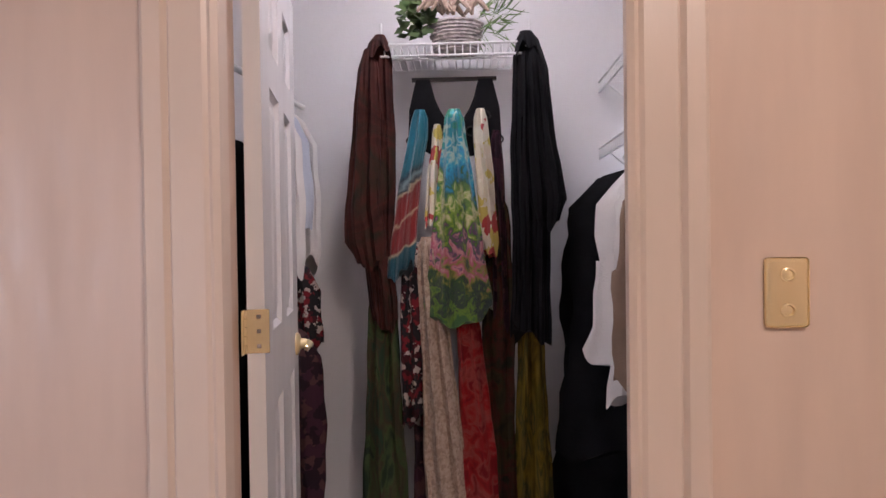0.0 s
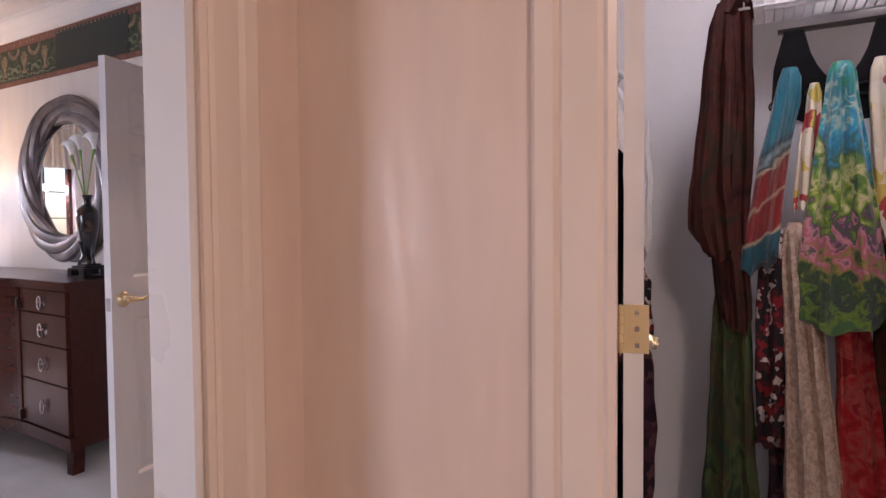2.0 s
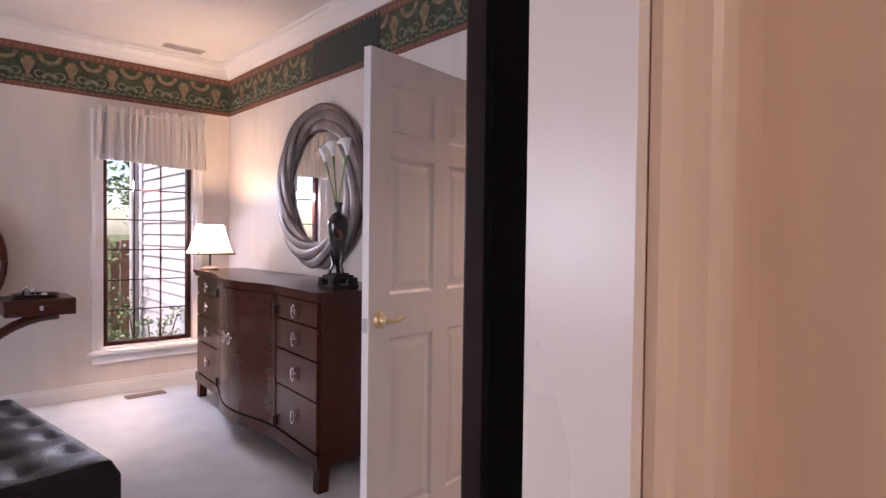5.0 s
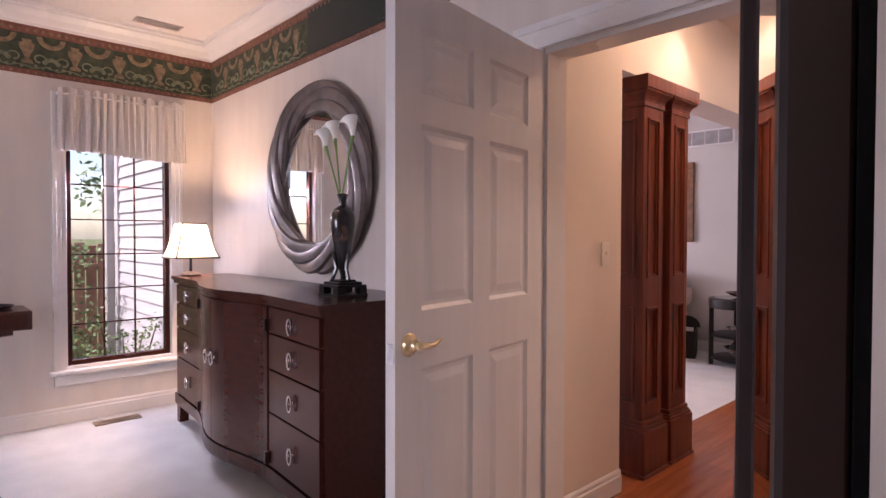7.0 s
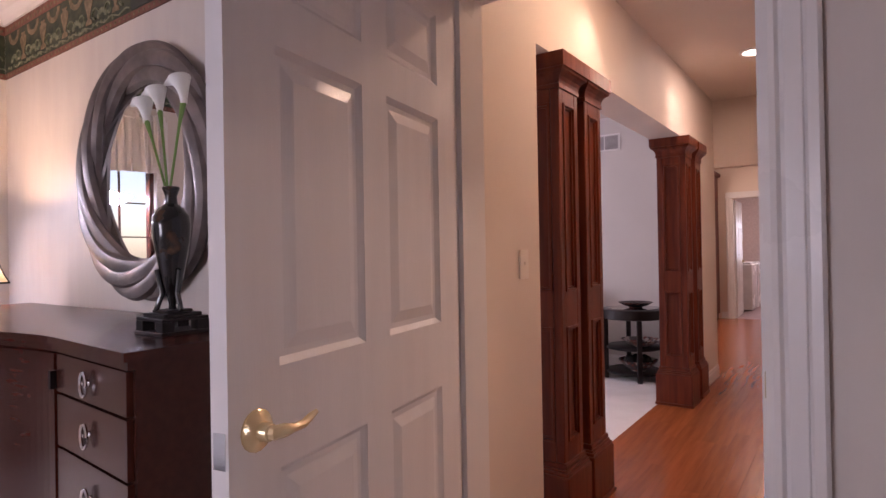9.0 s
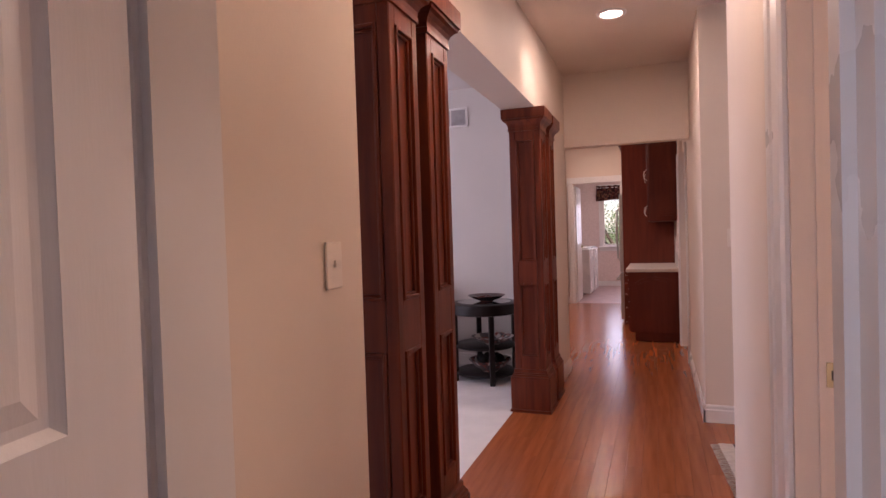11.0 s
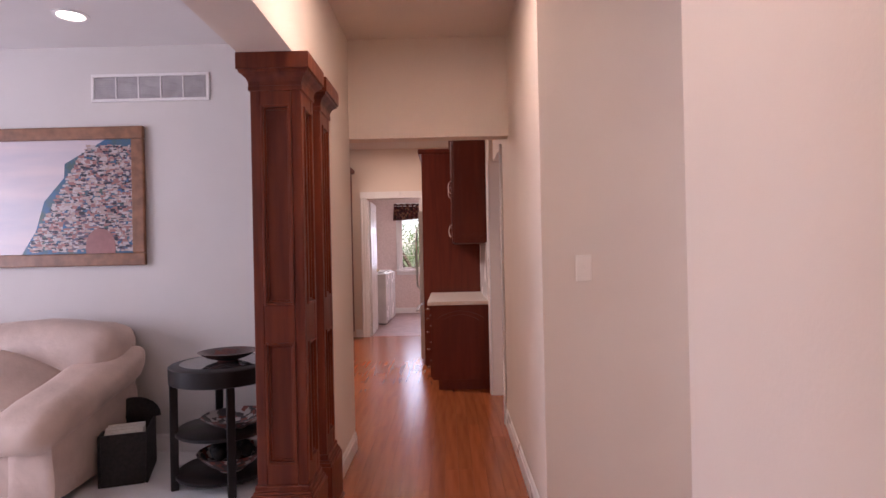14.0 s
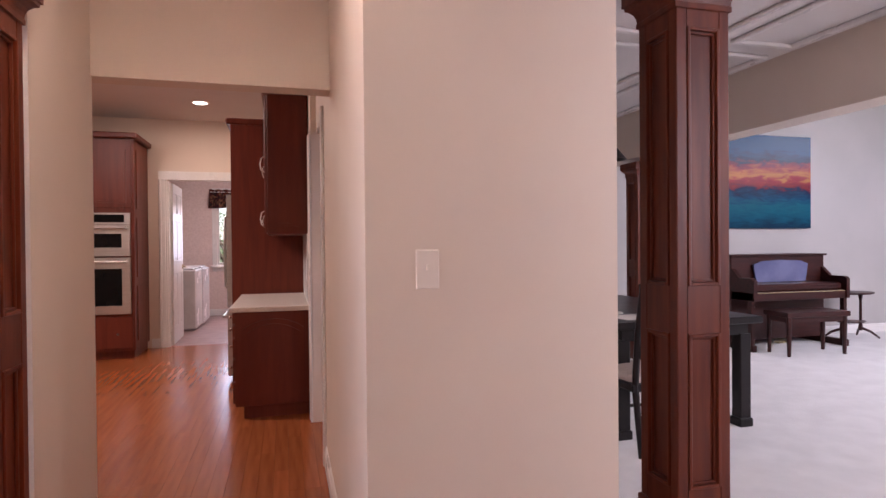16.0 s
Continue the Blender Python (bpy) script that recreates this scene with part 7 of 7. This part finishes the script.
pm = thing("bath_mirror", "wide mirror above the powder room vanity", "mirror", pose(0, 0, 0))
piece("mirror_glass", MIRROR, pm, -1.55, -0.62, 5.150, 5.156, 1.0, 1.27)
piece("frame", BRASS, pm, -1.56, -0.61, 5.146, 5.158, 0.975, 1.0, bevel=0.003)
piece("frame", BRASS, pm, -1.56, -0.61, 5.146, 5.158, 1.27, 1.295, bevel=0.003)
bm = bmesh.new()
box(bm, -1.60, 0.0, 5.152, 5.158, 1.86, 2.0)
solid("trim_border_powder", bm, BORDERRED, "dark red wallpaper border in the powder room", "wallpaper border", kind="structure")
tr = thing("towel_ring", "brass towel ring on the powder room wall", "towel ring", pose(-1.47, 4.50, 0.92))
bm = bmesh.new()
tube(bm, [(0.0, 0.085 * math.cos(a), 0.085 * math.sin(a)) for a in [2 * math.pi * i / 22 for i in range(23)]], 0.007, 8)
part("ring", bm, BRASS, tr, smooth=True)
bm = bmesh.new()
tube(bm, [(-0.13, 0, 0.085), (0, 0, 0.085)], 0.009, 8)
part("arm", bm, BRASS, tr)
hung("hand_towel", "beige hand towel hanging from the brass ring", "towel", [(0.87, 0.05, 0.02, 0, 0), (0.80, 0.09, 0.025, 0, 0), (0.42, 0.10, 0.03, 0, 0)], BEIGECLOTH, 5, 31, pose(-1.47, 4.50, 0, 0, 0, 90))

# ---------- dining and living room ----------
dt = thing("dining_table", "black wooden dining table", "table", pose(0, 0, 0))
piece("tabletop", BLACKWOOD, dt, 0.15, 1.30, 8.50, 10.3, 0.735, 0.785, bevel=0.008)
piece("apron", BLACKWOOD, dt, 0.22, 1.23, 8.57, 10.23, 0.65, 0.735)
for x in (0.23, 1.20):
    for y in (8.60, 10.2):
        bm = bmesh.new()
        box(bm, x - 0.045, x + 0.045, y - 0.045, y + 0.045, 0.06, 0.66, 0.006)
        box(bm, x - 0.055, x + 0.055, y - 0.055, y + 0.055, 0, 0.06, 0.006)
        part("leg", bm, BLACKWOOD, dt)


def dining_chair(m):
    t = thing("dining_chair", "black wooden dining chair with a pale padded seat", "chair", m, group="chairs round the dining table")
    bm = bmesh.new()
    soft_box(bm, -0.22, 0.22, -0.21, 0.21, 0.43, 0.50, r=0.03, puff=0.012)
    part("seat", bm, SEATCLOTH, t, smooth=True)
    piece("seat_frame", BLACKWOOD, t, -0.23, 0.23, -0.22, 0.22, 0.39, 0.435, bevel=0.005)
    for sx in (-1, 1):
        bm = bmesh.new()
        tube(bm, [(sx * 0.20, -0.20, 0.40), (sx * 0.20, -0.20, 0.0)], [0.022, 0.017], 8)
        part("leg", bm, BLACKWOOD, t)
        bm = bmesh.new()
        tube(bm, [(sx * 0.20, 0.26, 0.0), (sx * 0.20, 0.20, 0.42), (sx * 0.20, 0.23, 0.75), (sx * 0.20, 0.28, 1.04)], [0.017, 0.022, 0.02, 0.016], 8)
        part("leg", bm, BLACKWOOD, t)
    piece("backrest", BLACKWOOD, t, -0.20, 0.20, 0.235, 0.275, 0.86, 1.06, bevel=0.008)
    piece("backrest", BLACKWOOD, t, -0.20, 0.20, 0.215, 0.245, 0.60, 0.70, bevel=0.006)
    for z in (0.18, 0.22):
        bm = bmesh.new()
        y = -0.2 if z < 0.2 else 0.2
        tube(bm, [(-0.20, y, z), (0.20, y, z)], 0.011, 6)
        part("stretcher", bm, BLACKWOOD, t)
    return t


ch = dining_chair(pose(0.34, 8.50, 0, 0, 0, 180))
copy_thing(ch, pose(0.05, 9.75, 0, 0, 0, 90))
pl = thing("place_setting", "plate with orange food on the dining table", "plate", pose(0.32, 8.95, 0.785))
bm = bmesh.new()
lathe(bm, [(0.08, 0), (0.13, 0.012), (0.128, 0.016), (0.08, 0.006), (0, 0.006)], n=26)
part("plate", bm, PAPER, pl, smooth=True)
bm = bmesh.new()
lathe(bm, [(0.05, 0.008), (0.06, 0.02), (0.03, 0.04), (0, 0.045)], n=14)
part("food", bm, FOOD, pl, smooth=True)
bm = bmesh.new()
box(bm, 0.28, 0.62, 8.60, 8.86, 0.786, 0.789, 0.001)
solid("placemat", bm, PAPER, "pale placemat on the dining table", "placemat")
pn = thing("pendant_lamp", "black cone pendant lamp over the dining table", "lamp", pose(0.62, 9.4, 0))
bm = bmesh.new()
lathe(bm, [(0.02, 2.16), (0.03, 2.14), (0.15, 1.99), (0.155, 1.985), (0.148, 1.985), (0.025, 2.13)], n=24)
part("shade", bm, BLACKWOOD, pn, smooth=True)
bm = bmesh.new()
tube(bm, [(0, 0, 2.15), (0, 0, HC)], 0.006, 6)
part("cord", bm, BLACKWOOD, pn)
bm = bmesh.new()
lathe(bm, [(0.02, 2.06), (0.035, 2.02), (0.03, 1.985), (0.0, 1.975)], n=14)
part("bulb", bm, DOWNLIGHT, pn, "glowing bulb", smooth=True)

pi = thing("piano", "dark mahogany upright piano against the wall", "piano", pose(0, 0, 0))
PX0, PX1 = 3.36, 4.80
piece("case", PIANOWOOD, pi, PX0, PX1, 11.12, 11.52, 0.08, 1.12, bevel=0.006)
piece("lid", PIANOWOOD, pi, PX0 - 0.02, PX1 + 0.02, 11.09, 11.54, 1.12, 1.145, bevel=0.006)
piece("key_bed", PIANOWOOD, pi, PX0, PX1, 10.78, 11.12, 0.60, 0.70, bevel=0.005)
piece("fallboard", PIANOWOOD, pi, PX0 + 0.05, PX1 - 0.05, 10.82, 11.12, 0.70, 0.79, bevel=0.018)
# brass strip stands in for the gloss line of the closed fallboard
piece("gloss_line", BRASS, pi, PX0 + 0.06, PX1 - 0.06, 10.776, 10.781, 0.690, 0.696, label="thin strip modelled as the bright gloss line along the key bed")
for x in (PX0, PX1 - 0.05):
    bm = bmesh.new()
    prism(bm, [(10.76, 0.60), (10.76, 0.84), (10.80, 0.87), (11.0, 0.87), (11.12, 0.98), (11.12, 0.60)], x, x + 0.05, "x")
    part("arm", bm, PIANOWOOD, pi)
    piece("leg", PIANOWOOD, pi, x, x + 0.05, 10.80, 10.86, 0.0, 0.60, bevel=0.004)
    piece("toe_block", PIANOWOOD, pi, x, x + 0.06, 10.78, 11.50, 0.0, 0.08, bevel=0.004)
bm = bmesh.new()
prism(bm, [(PX0 + 0.34, 0.80), (PX1 - 0.34, 0.80), (PX1 - 0.30, 1.02), (PX1 - 0.42, 1.06), ((PX0 + PX1) / 2, 1.075), (PX0 + 0.42, 1.06), (PX0 + 0.30, 1.02)], 11.08, 11.10, "y")
part("music_desk", bm, BLUEREFLECT, pi, "glossy music desk with its blue daylight reflection put into the colour")
bm = bmesh.new()
for k in range(3):
    box(bm, 4.0 + k * 0.06, 4.03 + k * 0.06, 11.04, 11.12, 0.03, 0.05)
part("pedals", bm, BRASS, pi)
bn = thing("piano_bench", "dark wooden piano bench on the carpet", "bench", pose(3.93, 10.58, 0, 0, 0, -4))
piece("seat", PIANOWOOD, bn, -0.42, 0.42, -0.19, 0.19, 0.44, 0.50, bevel=0.008)
piece("apron", PIANOWOOD, bn, -0.38, 0.38, -0.16, 0.16, 0.38, 0.44)
for sx in (-1, 1):
    for sy in (-1, 1):
        bm = bmesh.new()
        tube(bm, [(sx * 0.37, sy * 0.15, 0.44), (sx * 0.37, sy * 0.15, 0)], [0.03, 0.02], 8)
        part("leg", bm, PIANOWOOD, bn)
st = thing("side_table", "small dark stand with a tripod foot beside the piano", "table", pose(5.35, 11.2, 0))
bm = bmesh.new()
lathe(bm, [(0.30, 0.60), (0.31, 0.61), (0.31, 0.622), (0.0, 0.625)], n=30, sy=0.7)
part("tabletop", bm, PIANOWOOD, st)
for x in (-0.16, 0.16):
    bm = bmesh.new()
    lathe(bm, [(0.018, 0.10), (0.03, 0.14), (0.018, 0.2), (0.016, 0.5), (0.028, 0.56), (0.02, 0.60)], cx=x, n=12)
    part("post", bm, PIANOWOOD, st, smooth=True)
    for s in (-1, 1):
        bm = bmesh.new()
        tube(bm, [(x, 0, 0.14), (x + 0.07 * (1 if x > 0 else -1), s * 0.09, 0.09), (x + 0.13 * (1 if x > 0 else -1), s * 0.16, 0.012)], [0.018, 0.016, 0.012], 7)
        part("foot", bm, PIANOWOOD, st, smooth=True)
bm = bmesh.new()
lathe(bm, [(0.20, 0.22), (0.21, 0.235), (0.0, 0.24)], n=24, sy=0.6)
part("shelf", bm, PIANOWOOD, st)


def abstract_mat():
    m = bpy.data.materials.new("abstract_painting_bands")
    m.use_nodes = True
    n, l = m.node_tree.nodes, m.node_tree.links
    b = n["Principled BSDF"]
    co, sp, no, ad, r = n.new("ShaderNodeTexCoord"), n.new("ShaderNodeSeparateXYZ"), n.new("ShaderNodeTexNoise"), n.new("ShaderNodeMath"), n.new("ShaderNodeValToRGB")
    mp = n.new("ShaderNodeMapping")
    mp.inputs["Scale"].default_value = (1.2, 1, 5)
    l.new(co.outputs["Object"], sp.inputs[0])
    l.new(co.outputs["Object"], mp.inputs[0])
    l.new(mp.outputs[0], no.inputs["Vector"])
    no.inputs["Scale"].default_value = 3.6
    no.inputs["Detail"].default_value = 8
    no.inputs["Distortion"].default_value = 0.8
    ad.operation = "MULTIPLY_ADD"
    ad.inputs[1].default_value = 0.34
    l.new(no.outputs["Fac"], ad.inputs[0])
    l.new(sp.outputs["Z"], ad.inputs[2])
    mr = n.new("ShaderNodeMapRange")
    mr.inputs["From Min"].default_value, mr.inputs["From Max"].default_value = -0.44, 0.78
    l.new(ad.outputs[0], mr.inputs["Value"])
    l.new(mr.outputs[0], r.inputs["Fac"])
    els = r.color_ramp.elements
    rows = ((0.0, (0.004, 0.025, 0.06)), (0.10, (0.004, 0.07, 0.12)), (0.22, (0.005, 0.10, 0.15)), (0.32, (0.003, 0.05, 0.11)), (0.40, (0.002, 0.012, 0.05)), (0.45, (0.16, 0.005, 0.012)), (0.52, (0.24, 0.012, 0.015)), (0.57, (0.38, 0.13, 0.02)), (0.62, (0.30, 0.06, 0.02)), (0.68, (0.17, 0.006, 0.015)), (0.73, (0.006, 0.008, 0.035)), (0.84, (0.003, 0.045, 0.12)))
    for i, (p, c) in enumerate(rows):
        e = els[i] if i < 2 else els.new(p)
        e.position = p
        e.color = (*c, 1)
    l.new(r.outputs[0], b.inputs["Base Color"])
    b.inputs["Roughness"].default_value = 0.22
    b.inputs["Specular IOR Level"].default_value = 0.12
    return m


ap = thing("abstract_painting", "glossy abstract painting of blue, red and orange bands above the piano", "painting", pose(4.22, 11.548, 2.10))
piece("canvas", abstract_mat(), ap, -0.80, 0.80, -0.04, -0.012, -0.62, 0.62, bevel=0.004)
for q in ((-0.78, -0.74, -0.60, 0.60), (0.74, 0.78, -0.60, 0.60)):
    piece("stretcher_bar", PIANOWOOD, ap, q[0], q[1], -0.012, -0.002, q[2], q[3])

# ---------- oak strips ----------
W_, GAPW = 0.083, 0.0004
strip_meshes = {}


def strip(x, y0, y1, parent):
    key = round(y1 - y0, 2)
    if key not in strip_meshes:
        b = bmesh.new()
        L = key - GAPW
        v = [(0, 0, -0.008), (W_ - GAPW, 0, -0.008), (W_ - GAPW, L, -0.008), (0, L, -0.008)]
        c = 0.0003
        t = [(c, c, 0), (W_ - GAPW - c, c, 0), (W_ - GAPW - c, L - c, 0), (c, L - c, 0)]
        lo_, hi_ = [b.verts.new(p) for p in v], [b.verts.new(p) for p in t]
        for i in range(4):
            b.faces.new((lo_[i], lo_[(i + 1) % 4], hi_[(i + 1) % 4], hi_[i]))
        b.faces.new(hi_)
        strip_meshes[key] = finish(b, "plank", OAK)
    o = new("plank", strip_meshes[key])
    o.parent = parent
    o.location = (x, y0, 0)


rng = random.Random(5)
rest = bmesh.new()
nstrips = 0
OAKREST = mat("oak_floor_far", (0.335, 0.098, 0.031), (0.265, 0.070, 0.022), 4, 0.24, 0, 6, stretch=(8, 0.5, 1))
for i in range(29):
    x = -3.0 + i * W_
    if x + W_ > -0.62:
        break
    y = 3.27 - rng.choice((0.0, 0.3, 0.6, 0.9))
    while y < 13.4:
        L = rng.choice((0.9, 1.2, 1.5))
        a, b = max(y, 3.27), min(y + L, 13.41)
        a, b = round(a, 2), round(b, 2)
        if b - a > 0.02:
            if a < 9.4 and nstrips < 290 and x < -1.0:
                strip(x, a, b, OAKFLOOR)
                nstrips += 1
            else:
                box(rest, x, x + W_ - GAPW, a, b - GAPW, -0.008, 0.0)
        y += L
for i in range(38):
    x = -3.0 - (i + 1) * W_
    y = 8.36 - rng.choice((0.0, 0.3, 0.6, 0.9))
    while y < 13.4:
        L = rng.choice((0.9, 1.2, 1.5))
        a, b = max(y, 8.36), min(y + L, 13.41)
        if b - a > 0.02:
            box(rest, x, x + W_ - GAPW, a, b - GAPW, -0.008, 0.0)
        y += L
o = part("far_planks", rest, OAKREST, OAKFLOOR)
tagged(o, kind="stuff")
